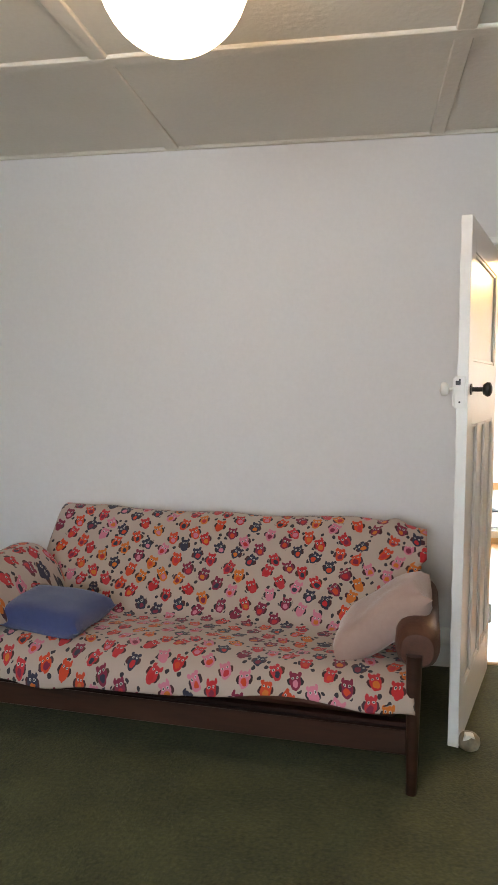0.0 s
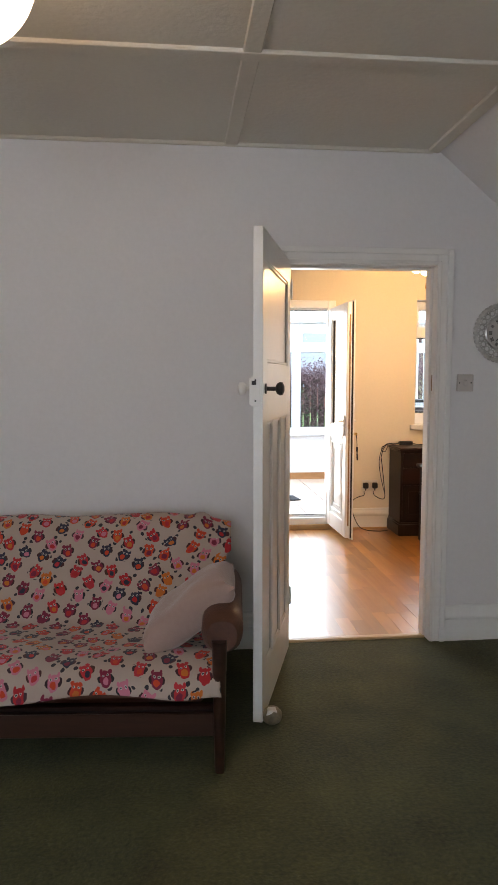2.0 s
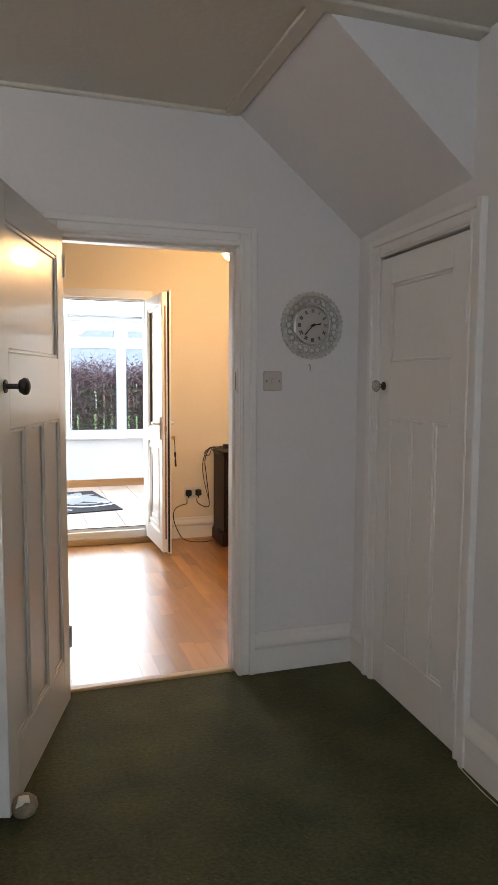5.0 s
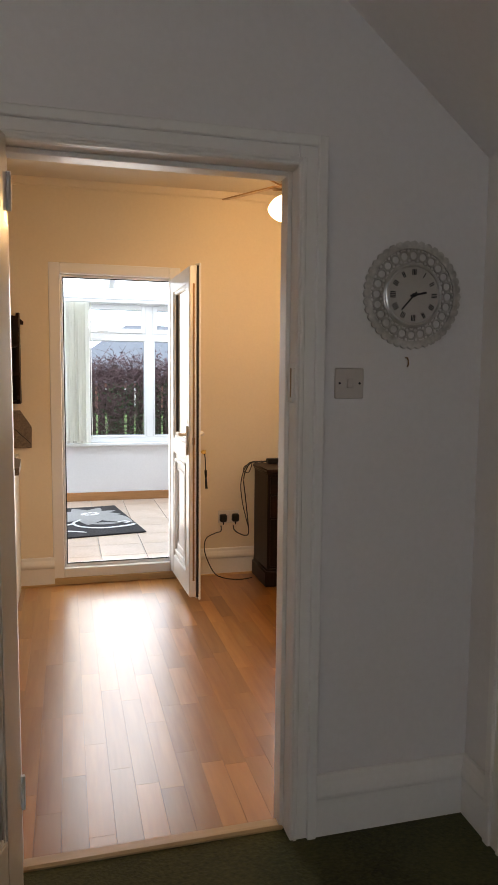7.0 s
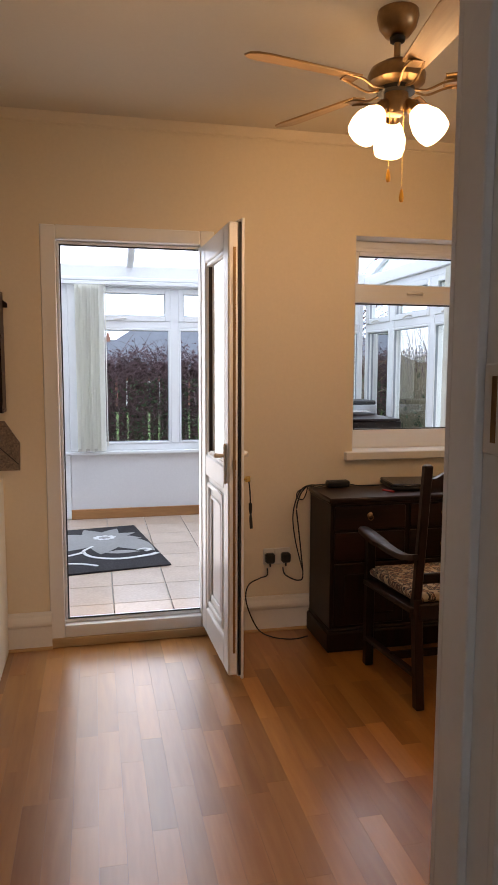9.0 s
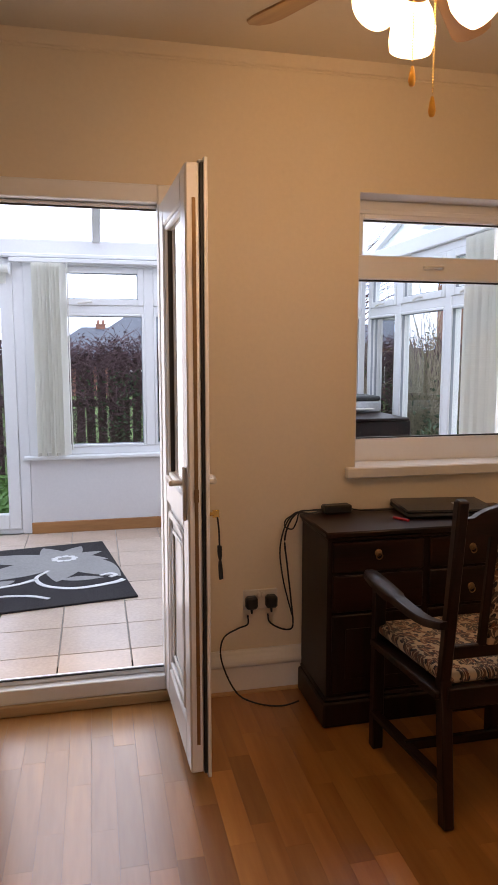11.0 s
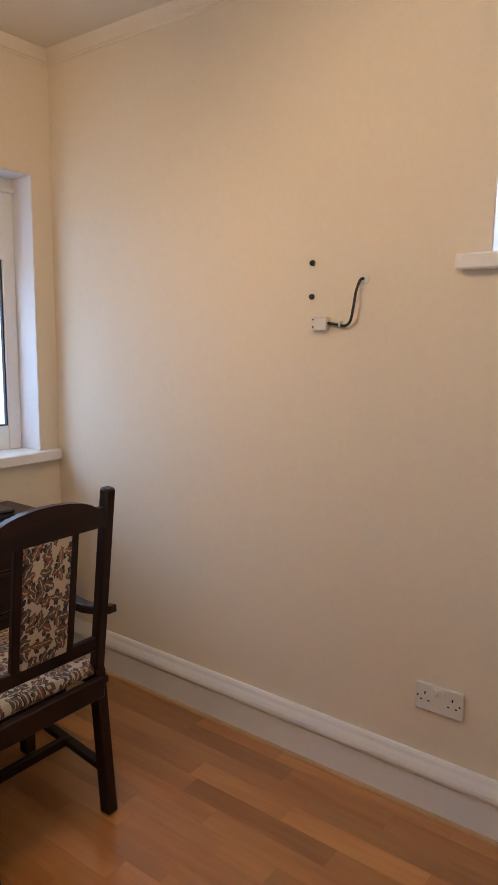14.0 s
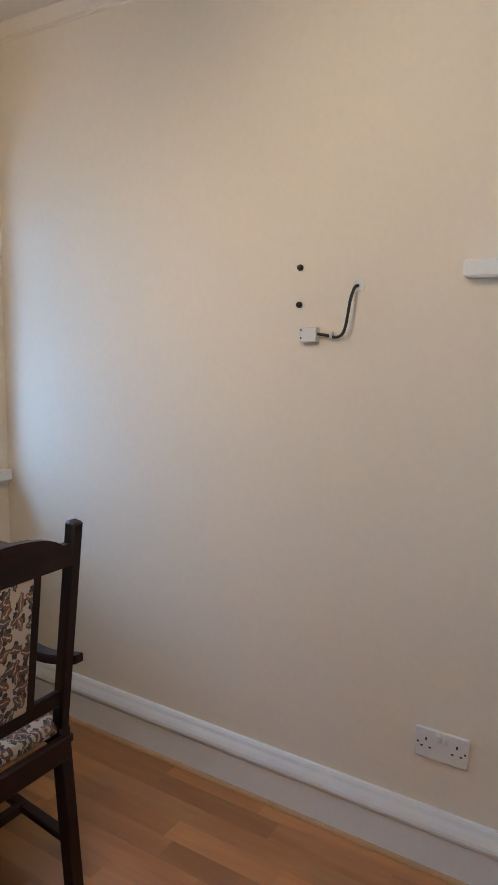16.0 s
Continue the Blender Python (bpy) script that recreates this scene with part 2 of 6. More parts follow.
        colour = blend(small, colour, (0.02, 0.018, 0.028))
    else:
        colour = blend(disc(0.0, 0.0, s * 0.08, s * 0.9), colour, ground)
    l.new(colour, b.inputs["Base Color"])
    weave, bn = n.new("ShaderNodeTexNoise"), n.new("ShaderNodeBump")
    weave.inputs["Scale"].default_value = 900
    l.new(uv.outputs["UV"], weave.inputs["Vector"])
    bn.inputs["Strength"].default_value, bn.inputs["Distance"].default_value = 0.2, 0.001
    l.new(weave.outputs["Fac"], bn.inputs["Height"])
    l.new(bn.outputs["Normal"], b.inputs["Normal"])
    return m


WHITE_WALL = shade("white_wall_paint", (0.72, 0.70, 0.69), 0.85, vary=0.03, scale=1.2, bump=0.05, bump_scale=70)
CREAM_WALL = shade("cream_wall_paint", (0.76, 0.67, 0.53), 0.8, vary=0.03, scale=1.2, bump=0.02, bump_scale=70)
CEILING_1 = shade("stippled_ceiling_paint", (0.66, 0.62, 0.54), 0.8, vary=0.04, bump=0.5, bump_scale=45)
CEILING_2 = shade("matt_ceiling_paint", (0.68, 0.61, 0.50), 0.85, vary=0.02, bump=0.05)
GLOSS_WHITE = shade("white_gloss_paint", (0.77, 0.76, 0.73), 0.33, vary=0.03, bump=0.05, bump_scale=30, coat=0.15)
UPVC = shade("white_upvc", (0.82, 0.83, 0.83), 0.28, vary=0.02)
SEAL = shade("black_rubber_seal", (0.015, 0.015, 0.016), 0.6)
CARPET = shade("green_carpet", (0.052, 0.056, 0.019), 0.95, vary=0.60, scale=4.0, fine=70, bump=1.0, bump_scale=110, sheen=0.05)
DARK_WOOD = wood("dark_stained_oak", (0.006, 0.0022, 0.0016), (0.022, 0.0066, 0.0038), 0.42, "Z")
DARK_WOOD_X = wood("dark_stained_oak_top", (0.008, 0.0030, 0.0022), (0.030, 0.0092, 0.0058), 0.36, "X")
for stained in (DARK_WOOD, DARK_WOOD_X):
    stained.node_tree.nodes["Principled BSDF"].inputs["Specular IOR Level"].default_value = 0.28
MAHOGANY = wood("mahogany", (0.014, 0.005, 0.003), (0.052, 0.017, 0.009), 0.4, "X", coat=0.08)
LEATHER = shade("brown_leather", (0.085, 0.027, 0.014), 0.5, vary=0.25, scale=9, bump=0.25, bump_scale=180)
BEECH = wood("beech_laminate", (0.30, 0.114, 0.030), (0.46, 0.212, 0.062), 0.33, "Y", 6.0, 0.9, 0.24)
PINE = wood("stained_pine", (0.30, 0.12, 0.04), (0.50, 0.22, 0.08), 0.45, "X", 10)
OAK_STRIP = wood("oak_threshold", (0.42, 0.28, 0.14), (0.60, 0.42, 0.24), 0.4, "X", 12)
BEECH_BEAD = shade("beech_edge_bead", (0.46, 0.28, 0.13), 0.45, vary=0.08, scale=2)
DARK_BRONZE = shade("dark_bronze", (0.035, 0.028, 0.022), 0.35, 0.6)
GREY_SEAL = shade("grey_gasket", (0.32, 0.35, 0.38), 0.6)
BLADE = wood("light_oak_blade", (0.32, 0.17, 0.07), (0.50, 0.30, 0.13), 0.35, "X", 9)
BRASS = shade("antique_brass", (0.30, 0.19, 0.10), 0.32, 1.0, 0.15, 12)
GOLD = shade("polished_brass", (0.75, 0.52, 0.20), 0.2, 1.0)
STEEL = shade("brushed_steel", (0.55, 0.54, 0.52), 0.28, 1.0, 0.1, 20)
SILVER = shade("pierced_silver", (0.52, 0.50, 0.47), 0.34, 1.0, 0.3, 40)
DIAL = shade("satin_silver_dial", (0.50, 0.48, 0.46), 0.42, 0.45, 0.05)
BLACK = shade("black_plastic", (0.012, 0.012, 0.013), 0.45)
BLACK_GLOSS = shade("black_lid", (0.010, 0.012, 0.016), 0.22, vary=0.05)
PLASTIC = shade("white_plastic", (0.70, 0.67, 0.62), 0.35, vary=0.03)
AGED_PLASTIC = shade("aged_white_plastic", (0.50, 0.45, 0.41), 0.4, vary=0.04)
CRYSTAL = shade("cut_glass", (0.80, 0.78, 0.75), 0.06, vary=0.02)
CRYSTAL.node_tree.nodes["Principled BSDF"].inputs["Transmission Weight"].default_value = 0.85
BLUE_CLOTH = shade("blue_denim", (0.034, 0.054, 0.155), 0.9, vary=0.15, scale=9, bump=0.5, bump_scale=400, sheen=0.3)
PINK_CLOTH = shade("pale_pink_velour", (0.36, 0.235, 0.20), 0.95, vary=0.06, scale=7, bump=0.3, bump_scale=300, sheen=0.4)
RED = shade("red_plastic", (0.45, 0.02, 0.02), 0.4)
AMBER = shade("amber_wood", (0.75, 0.36, 0.05), 0.3)
GRANITE = shade("speckled_granite", (0.20, 0.155, 0.12), 0.3, vary=0.75, scale=120, fine=320)
CABINET = shade("cream_cabinet", (0.70, 0.66, 0.56), 0.4, vary=0.03)
TILE = shade("pale_floor_tile", (0.60, 0.45, 0.36), 0.22, vary=0.12, scale=5, island=0.05)
GROUT = shade("grey_grout", (0.36, 0.32, 0.28), 0.9)
BLIND = thin_cloth("ivory_blind_cloth", (0.94, 0.93, 0.88))
GLASS = glass_pane("window_glass")
OPAL = milky("opal_roof_sheet")
LAMP_GLOBE = glow("opal_globe", (1.0, 0.86, 0.72), 7.6)
LAMP_SHADE = glow("frosted_shade", (1.0, 0.75, 0.44), 27.0)
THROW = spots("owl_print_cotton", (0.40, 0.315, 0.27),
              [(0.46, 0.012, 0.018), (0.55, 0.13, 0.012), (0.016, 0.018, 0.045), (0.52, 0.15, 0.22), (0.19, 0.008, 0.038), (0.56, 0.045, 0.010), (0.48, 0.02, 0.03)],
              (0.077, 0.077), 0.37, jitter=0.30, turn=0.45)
TAPESTRY = spots("leaf_tapestry", (0.48, 0.37, 0.24), [(0.16, 0.060, 0.030), (0.11, 0.050, 0.025), (0.19, 0.085, 0.042), (0.080, 0.056, 0.036)],
                 (0.028, 0.036), 0.58, eyes=False, jitter=1.0, warp=0.12)
SLATE = shade("wet_slate", (0.10, 0.115, 0.14), 0.55, vary=0.2, scale=4)
FAR_BRICK = shade("red_brick", (0.34, 0.16, 0.12), 0.9, vary=0.3, scale=6, fine=30)
FENCE_WOOD = shade("weathered_fence", (0.075, 0.052, 0.042), 0.9, vary=0.3, scale=8, island=0.25)
TWIG = shade("bare_twigs", (0.12, 0.068, 0.074), 0.9, vary=0.35, scale=12)
TWIG_PALE = shade("pale_twigs", (0.30, 0.25, 0.18), 0.9, vary=0.3, scale=12)
LEAF = shade("evergreen_leaf", (0.045, 0.075, 0.035), 0.6, vary=0.4, scale=30)
LEAF_BRIGHT = shade("bright_leaf", (0.10, 0.24, 0.06), 0.6, vary=0.3, scale=30)
GRASS = shade("lawn", (0.075, 0.15, 0.030), 0.95, vary=0.35, scale=3, fine=60, bump=0.8)
PAVING = shade("grey_paving", (0.19, 0.20, 0.21), 0.7, vary=0.15, scale=4, island=0.1)

# ---- building helpers ----


def box(bm, lo, hi, bevel=0.0, seg=1, m=None):
    mid = [(a + b) / 2 for a, b in zip(lo, hi)]
    size = [max(b - a, 1e-4) for a, b in zip(lo, hi)]
    mat4 = Matrix.Translation(mid) @ Matrix.Diagonal((*size, 1))
    vs = bmesh.ops.create_cube(bm, size=1, matrix=(m @ mat4) if m else mat4)["verts"]
    if bevel:
        bmesh.ops.bevel(bm, geom=list({e for v in vs for e in v.link_edges}), offset=bevel, segments=seg, profile=0.5, affect="EDGES")
    return bm


def boxes(*items, bevel=0.0):
    bm = bmesh.new()
    for lo, hi in items:
        box(bm, lo, hi, bevel)
    return bm


def rod(bm, p0, p1, r0, r1=None, n=12):
    p0, p1 = Vector(p0), Vector(p1)
    d = p1 - p0
    m = Matrix.Translation((p0 + p1) / 2) @ d.to_track_quat("Z", "Y").to_matrix().to_4x4()
    bmesh.ops.create_cone(bm, cap_ends=True, segments=n, radius1=r0, radius2=r0 if r1 is None else r1, depth=d.length, matrix=m)
    return bm


def lathe(bm, profile, n=24, m=None):
    """Turn a profile of (radius, height) about z."""
    m = m or Matrix()
    rings = []
    for r, z in profile:
        rings.append([bm.verts.new(m @ Vector((r * math.cos(2 * math.pi * i / n), r * math.sin(2 * math.pi * i / n), z))) for i in range(n)])
    for a, b in zip(rings, rings[1:]):
        for i in range(n):
            bm.faces.new((a[i], a[(i + 1) % n], b[(i + 1) % n], b[i]))
    for ring, flip in ((rings[0], True), (rings[-1], False)):
        bm.faces.new(ring[::-1] if flip else ring)
    return bm


def smooth_line(points, steps=6):
    pts = [Vector(p) for p in points]
    pts = [pts[0] * 2 - pts[1]] + pts + [pts[-1] * 2 - pts[-2]]
    out = []
    for a, b, c, d in zip(pts, pts[1:], pts[2:], pts[3:]):
        for i in range(steps):
            t = i / steps
            out.append(0.5 * ((2 * b) + (c - a) * t + (2 * a - 5 * b + 4 * c - d) * t * t + (3 * b - a - 3 * c + d) * t ** 3))
    out.append(pts[-2])
    return out


def tube(bm, points, r, n=8, steps=6, flat=1.0):
    """A cable or rail along a smooth line."""
    line = smooth_line(points, steps)
    rings = []
    for i, p in enumerate(line):
        d = (line[min(i + 1, len(line) - 1)] - line[max(i - 1, 0)]).normalized()
        side = d.cross(Vector((0, 0, 1)))
        side = side.normalized() if side.length > 1e-3 else Vector((1, 0, 0))
        up = side.cross(d)
        rings.append([bm.verts.new(p + r * (math.cos(2 * math.pi * k / n) * side + flat * math.sin(2 * math.pi * k / n) * up)) for k in range(n)])
    for a, b in zip(rings, rings[1:]):
        for k in range(n):
            bm.faces.new((a[k], a[(k + 1) % n], b[(k + 1) % n], b[k]))
    bm.faces.new(rings[0][::-1])
    bm.faces.new(rings[-1])
    return bm


def prism(bm, outline, depth, m=None):
    """Extrude an outline of (x, z) by depth along y."""
    m = m or Matrix()
    a = [bm.verts.new(m @ Vector((x, 0, z))) for x, z in outline]
    b = [bm.verts.new(m @ Vector((x, depth, z))) for x, z in outline]
    bm.faces.new(a)
    bm.faces.new(b[::-1])
    k = len(a)
    for i in range(k):
        bm.faces.new((a[i], b[i], b[(i + 1) % k], a[(i + 1) % k]))
    return bm


def mesh_of(name, bm, material, smooth=False):
    bmesh.ops.recalc_face_normals(bm, faces=bm.faces)
    me = bpy.data.meshes.new(name)
    bm.to_mesh(me)
    bm.free()
    me.materials.append(material)
    if smooth:
        me.polygons.foreach_set("use_smooth", [True] * len(me.polygons))
        me.set_sharp_from_angle(angle=radians(42))
    return me


def part(name, bm, material, parent, label="", smooth=True):
    """One mesh as a part of a thing or of another part."""
    ob = new(name, mesh_of(name, bm, material, smooth))
    ob.parent = parent
    if label:
        ob["label"] = label
    return ob


def thing(name, at, label, category, turn=0.0, group="", kind=""):
    ob = new(name)
    ob.empty_display_size = 0.05
    ob.matrix_world = pose(*at, 0, 0, turn)
    return tagged(ob, label, category, group, kind)


def single(name, bm, material, label, category, at=(0, 0, 0), turn=0.0, group="", smooth=True):
    ob = new(name, mesh_of(name, bm, material, smooth))
    ob.matrix_world = pose(*at, 0, 0, turn)
    return tagged(ob, label, category, group)


def structure(name, bm, material, label="", category="", smooth=False):
    ob = new(name, mesh_of(name, bm, material, smooth))
    return tagged(ob, label, category, "", "structure")


def stuff(name, verts, faces, material, label, category, parent=None):
    me = bpy.data.meshes.new(name)
    me.from_pydata(verts, [], faces)
    me.materials.append(material)
    ob = new(name, me)
    if parent:
        ob.parent = parent
    return tagged(ob, label, category, "", "stuff")

# ---- the rooms: shell ----
N1, N2 = 3.64, 3.77        # wall between the two rooms
E1, W0, S0 = 2.990, -1.25, -1.55   # first room's east, west and south faces
H1, H2 = 2.452, 2.530      # ceilings
F1, F2 = 6.32, 6.55        # back wall of the house
E2, W2 = 4.19, -0.6        # second room's east and west faces
DX0, DX1, DH = 1.655, 2.412, 1.905  # opening between the rooms
GX0, GX1, GH = 1.717, 2.515, 2.038  # garden door opening
KX0, KX1, KZ0, KZ1 = 3.263, 4.095, 0.915, 2.053  # kitchen window opening
TOP = 2.75


def holed(u0, u1, z0, z1, holes, place):
    """Boxes of a wall along u with rectangular openings; place() turns (u, z) spans into corners."""
    bm = bmesh.new()
    cuts = sorted({u0, u1, *[h[0] for h in holes], *[h[1] for h in holes]})
    for a, b in zip(cuts, cuts[1:]):
        spans = [(z0, z1)]
        for h in holes:
            if h[0] <= a + 1e-6 and h[1] >= b - 1e-6:
                spans = [s for lo, hi in spans for s in ((lo, min(hi, h[2])), (max(lo, h[3]), hi)) if s[1] - s[0] > 1e-4]
        for lo, hi in spans:
            box(bm, *place(a, b, lo, hi))
    return bm


structure("wall_north", holed(W0 - 0.1, E1 + 0.1, -0.1, TOP, [(DX0 - 0.03, DX1 + 0.03, -0.1, DH + 0.03)],
          lambda a, b, lo, hi: ((a, N1, lo), (b, 3.705, hi))), WHITE_WALL, "white painted plaster wall with a doorway", "wall")
structure("wall_dining_south", holed(W2 - 0.1, E2 + 0.2, -0.1, TOP, [(DX0 - 0.03, DX1 + 0.03, -0.1, DH + 0.03)],
          lambda a, b, lo, hi: ((a, 3.705, lo), (b, N2, hi))), CREAM_WALL, "cream painted wall with a doorway", "wall")
CY0, CY1, CH = 2.755, 3.410, 1.850    # cupboard opening
structure("wall_east", holed(S0, N1, -0.1, TOP, [(CY0, CY1, -0.1, CH)],
          lambda a, b, lo, hi: ((E1, a, lo), (E1 + 0.1, b, hi))), WHITE_WALL, "white painted wall with a cupboard doorway", "wall")
structure("wall_west", boxes(((W0 - 0.1, S0, -0.1), (W0, N1, TOP))), WHITE_WALL, "white painted plaster wall", "wall")
structure("wall_south", holed(W0 - 0.1, E1 + 0.1, -0.1, TOP, [(-0.65, 1.05, 0.8, 2.1)],
          lambda a, b, lo, hi: ((a, S0 - 0.2, lo), (b, S0, hi))), WHITE_WALL, "white painted wall with a window opening", "wall")
structure("wall_back", holed(W2 - 0.1, E2 + 0.23, -0.1, TOP, [(GX0, GX1, -0.1, GH), (KX0, KX1, KZ0, KZ1)],
          lambda a, b, lo, hi: ((a, F1, lo), (b, F2, hi))), CREAM_WALL, "cream painted wall with garden door and window", "wall")
SY0, SY1, SZ0, SZ1 = 3.85, 4.507, 1.631, 2.28
structure("wall_dining_east", holed(N2, F1, -0.1, TOP, [(SY0, SY1, SZ0, SZ1)],
          lambda a, b, lo, hi: ((E2, a, lo), (E2 + 0.23, b, hi))), CREAM_WALL, "cream painted wall with a high window", "wall")
structure("wall_dining_west", boxes(((W2 - 0.1, N2, -0.1), (W2, F1, TOP))), CREAM_WALL, "cream painted wall", "wall")
structure("floor_carpet", boxes(((W0 - 0.1, S0 - 0.2, -0.1), (E1 + 0.1, 3.695, 0.0))), CARPET, "worn green fitted carpet", "carpet")
structure("floor_base", boxes(((W2 - 0.1, 3.695, -0.1), (E2 + 0.23, F2, -0.006))), GROUT, "dark joint bed under the laminate", "floor")
structure("cupboard_back", boxes(((E1 + 0.1, CY0 - 0.05, -0.1), (E1 + 0.14, CY1 + 0.05, CH + 0.05))), WHITE_WALL, "white back of the stair cupboard", "wall")

# ceilings, with battens over the joints of the first one
cb = boxes(((W0 - 0.1, S0 - 0.2, H1), (E1 + 0.1, N1, H1 + 0.08)))
for x in (-1.05, 0.175, 1.395, 2.378):
    box(cb, (x - 0.032, S0, H1 - 0.012), (x + 0.032, N1, H1 + 0.01), 0.004)
for y in (-0.93, 0.29, 1.51, 2.735):
    box(cb, (W0, y - 0.032, H1 - 0.0135), (E1, y + 0.032, H1 + 0.01), 0.004)
box(cb, (W0, N1 - 0.022, H1 - 0.015), (2.378, N1, H1 + 0.01), 0.004)
structure("ceiling", cb, CEILING_1, "cream panelled ceiling with joint battens", "ceiling")
structure("ceiling_dining", boxes(((W2 - 0.1, N2, H2), (E2 + 0.2, F1, H2 + 0.08))), CEILING_2, "smooth pale ceiling", "ceiling")

# sloping underside of the stairs over the cupboard
BY = 2.765
bulk = bmesh.new()
prism(bulk, [(2.415, H1 + 0.02), (2.415, H1 - 0.004), (E1 + 0.002, 1.975), (E1 + 0.002, H1 + 0.02)], N1 - BY, Matrix.Translation((0, BY, 0)))
structure("stair_bulkhead", bulk, WHITE_WALL, "white sloping underside of the stairs", "bulkhead")

SKIRT = [(0, 0), (0.018, 0), (0.018, 0.138), (0.021, 0.142), (0.026, 0.150), (0.028, 0.160), (0.027, 0.172), (0.022, 0.188),
         (0.016, 0.202), (0.013, 0.216), (0.009, 0.224), (0, 0.225)]


def skirting(name, p0, p1, inward, material=GLOSS_WHITE, profile=SKIRT, grow=0.82):
    bm = bmesh.new()
    profile = [(d, z * grow) for d, z in profile]
    p0, p1, nrm = Vector((*p0, 0)), Vector((*p1, 0)), Vector((*inward, 0))
    rows = [[bm.verts.new(p + nrm * d + Vector((0, 0, z))) for d, z in profile] for p in (p0, p1)]
    k = len(profile)
    for i in range(k):
        bm.faces.new((rows[0][i], rows[0][(i + 1) % k], rows[1][(i + 1) % k], rows[1][i]))
    bm.faces.new(rows[0])
    bm.faces.new(rows[1][::-1])
    return structure(name, bm, material, "white gloss moulded skirting board", "skirting")


skirting("baseboard_north_west", (W0, N1), (DX0 - 0.078, N1), (0, -1))
skirting("baseboard_north_east", (DX1 + 0.078, N1), (E1, N1), (0, -1))
skirting("baseboard_east", (E1, S0), (E1, CY0 - 0.08), (-1, 0))
skirting("baseboard_east_corner", (E1, CY1 + 0.075), (E1, N1), (-1, 0))
skirting("baseboard_west", (W0, S0), (W0, N1), (1, 0))
skirting("baseboard_back_mid", (GX1 + 0.06, F1), (E2, F1), (0, -1), grow=0.82)
skirting("baseboard_back_nib", (1.49, F1), (GX0 - 0.004, F1), (0, -1), grow=0.82)
skirting("baseboard_dining_east", (E2, N2), (E2, F1), (-1, 0), grow=0.82)
BEAD = [(0.0, 0), (0.031, 0), (0.030, 0.006), (0.026, 0.011), (0.0, 0.013)]
skirting("trim_bead_east", (E2, N2), (E2, F1), (-1, 0), BEECH_BEAD, BEAD, 1.0)
skirting("trim_bead_back", (GX1 + 0.06, F1), (E2, F1), (0, -1), BEECH_BEAD, BEAD, 1.0)
skirting("trim_bead_nib", (1.49, F1), (GX0 - 0.004, F1), (0, -1), BEECH_BEAD, BEAD, 1.0)

COVE = [(0, 0.0), (0.004, 0.0), (0.005, 0.007), (0.012, 0.010), (0.018, 0.026), (0.034, 0.040), (0.037, 0.050), (0, 0.050)]


def coving(name, p0, p1, inward):
    bm = bmesh.new()
    p0, p1, nrm = Vector((*p0, H2 - 0.047)), Vector((*p1, H2 - 0.047)), Vector((*inward, 0))
    rows = [[bm.verts.new(p + nrm * d + Vector((0, 0, z))) for d, z in COVE] for p in (p0, p1)]
    k = len(COVE)
    for i in range(k):
        bm.faces.new((rows[0][i], rows[0][(i + 1) % k], rows[1][(i + 1) % k], rows[1][i]))
    return structure(name, bm, CREAM_WALL, "plain plaster coving", "coving", True)


coving("trim_coving_back", (W2, F1), (E2, F1), (0, -1))
coving("trim_coving_east", (E2, N2), (E2, F1), (-1, 0))

# doorway between the rooms: lining, stops and architraves
lining = thing("doorway_lining", (0, 0, 0), "white gloss door lining and stops", "door frame")
lining["kind"] = "structure"
for nm, lo, hi in (("jamb", (DX0 - 0.03, N1 - 0.002, 0), (DX0, N2 + 0.002, DH)), ("jamb", (DX1, N1 - 0.002, 0), (DX1 + 0.03, N2 + 0.002, DH)),
                   ("head", (DX0 - 0.03, N1 - 0.002, DH), (DX1 + 0.03, N2 + 0.002, DH + 0.03)),
                   ("door_stop_bead", (DX1 - 0.014, N1 + 0.045, 0), (DX1, N2 - 0.03, DH)), ("door_stop_bead", (DX0, N1 + 0.045, 0), (DX0 + 0.014, N2 - 0.03, DH)),
                   ("door_stop_bead", (DX0 + 0.014, N1 + 0.045, DH - 0.014), (DX1 - 0.014, N2 - 0.03, DH))):
    part(nm, boxes((lo, hi), bevel=0.002), GLOSS_WHITE, lining)


def architrave(name, u0, u1, top, place):
    """Moulded surround of an opening; place() maps (u, out, z) to the world."""
    bm = bmesh.new()
    for a, b, c, d, t in ((0.0, 0.058, 0.0, 0.058, 0.016), (0.050, 0.078, 0.050, 0.078, 0.027), (0.008, 0.020, 0.008, 0.020, 0.021)):
        for lo, hi in (((u0 - b, 0, 0), (u0 - a, t, top + b)), ((u1 + a, 0, 0), (u1 + b, t, top + b)), ((u0 - a, 0, top + a), (u1 + a, t, top + b))):
            p, q = place(*lo), place(*hi)
            box(bm, [min(i, j) for i, j in zip(p, q)], [max(i, j) for i, j in zip(p, q)], 0.003)
    return structure(name, bm, GLOSS_WHITE, "white gloss moulded architrave", "architrave")


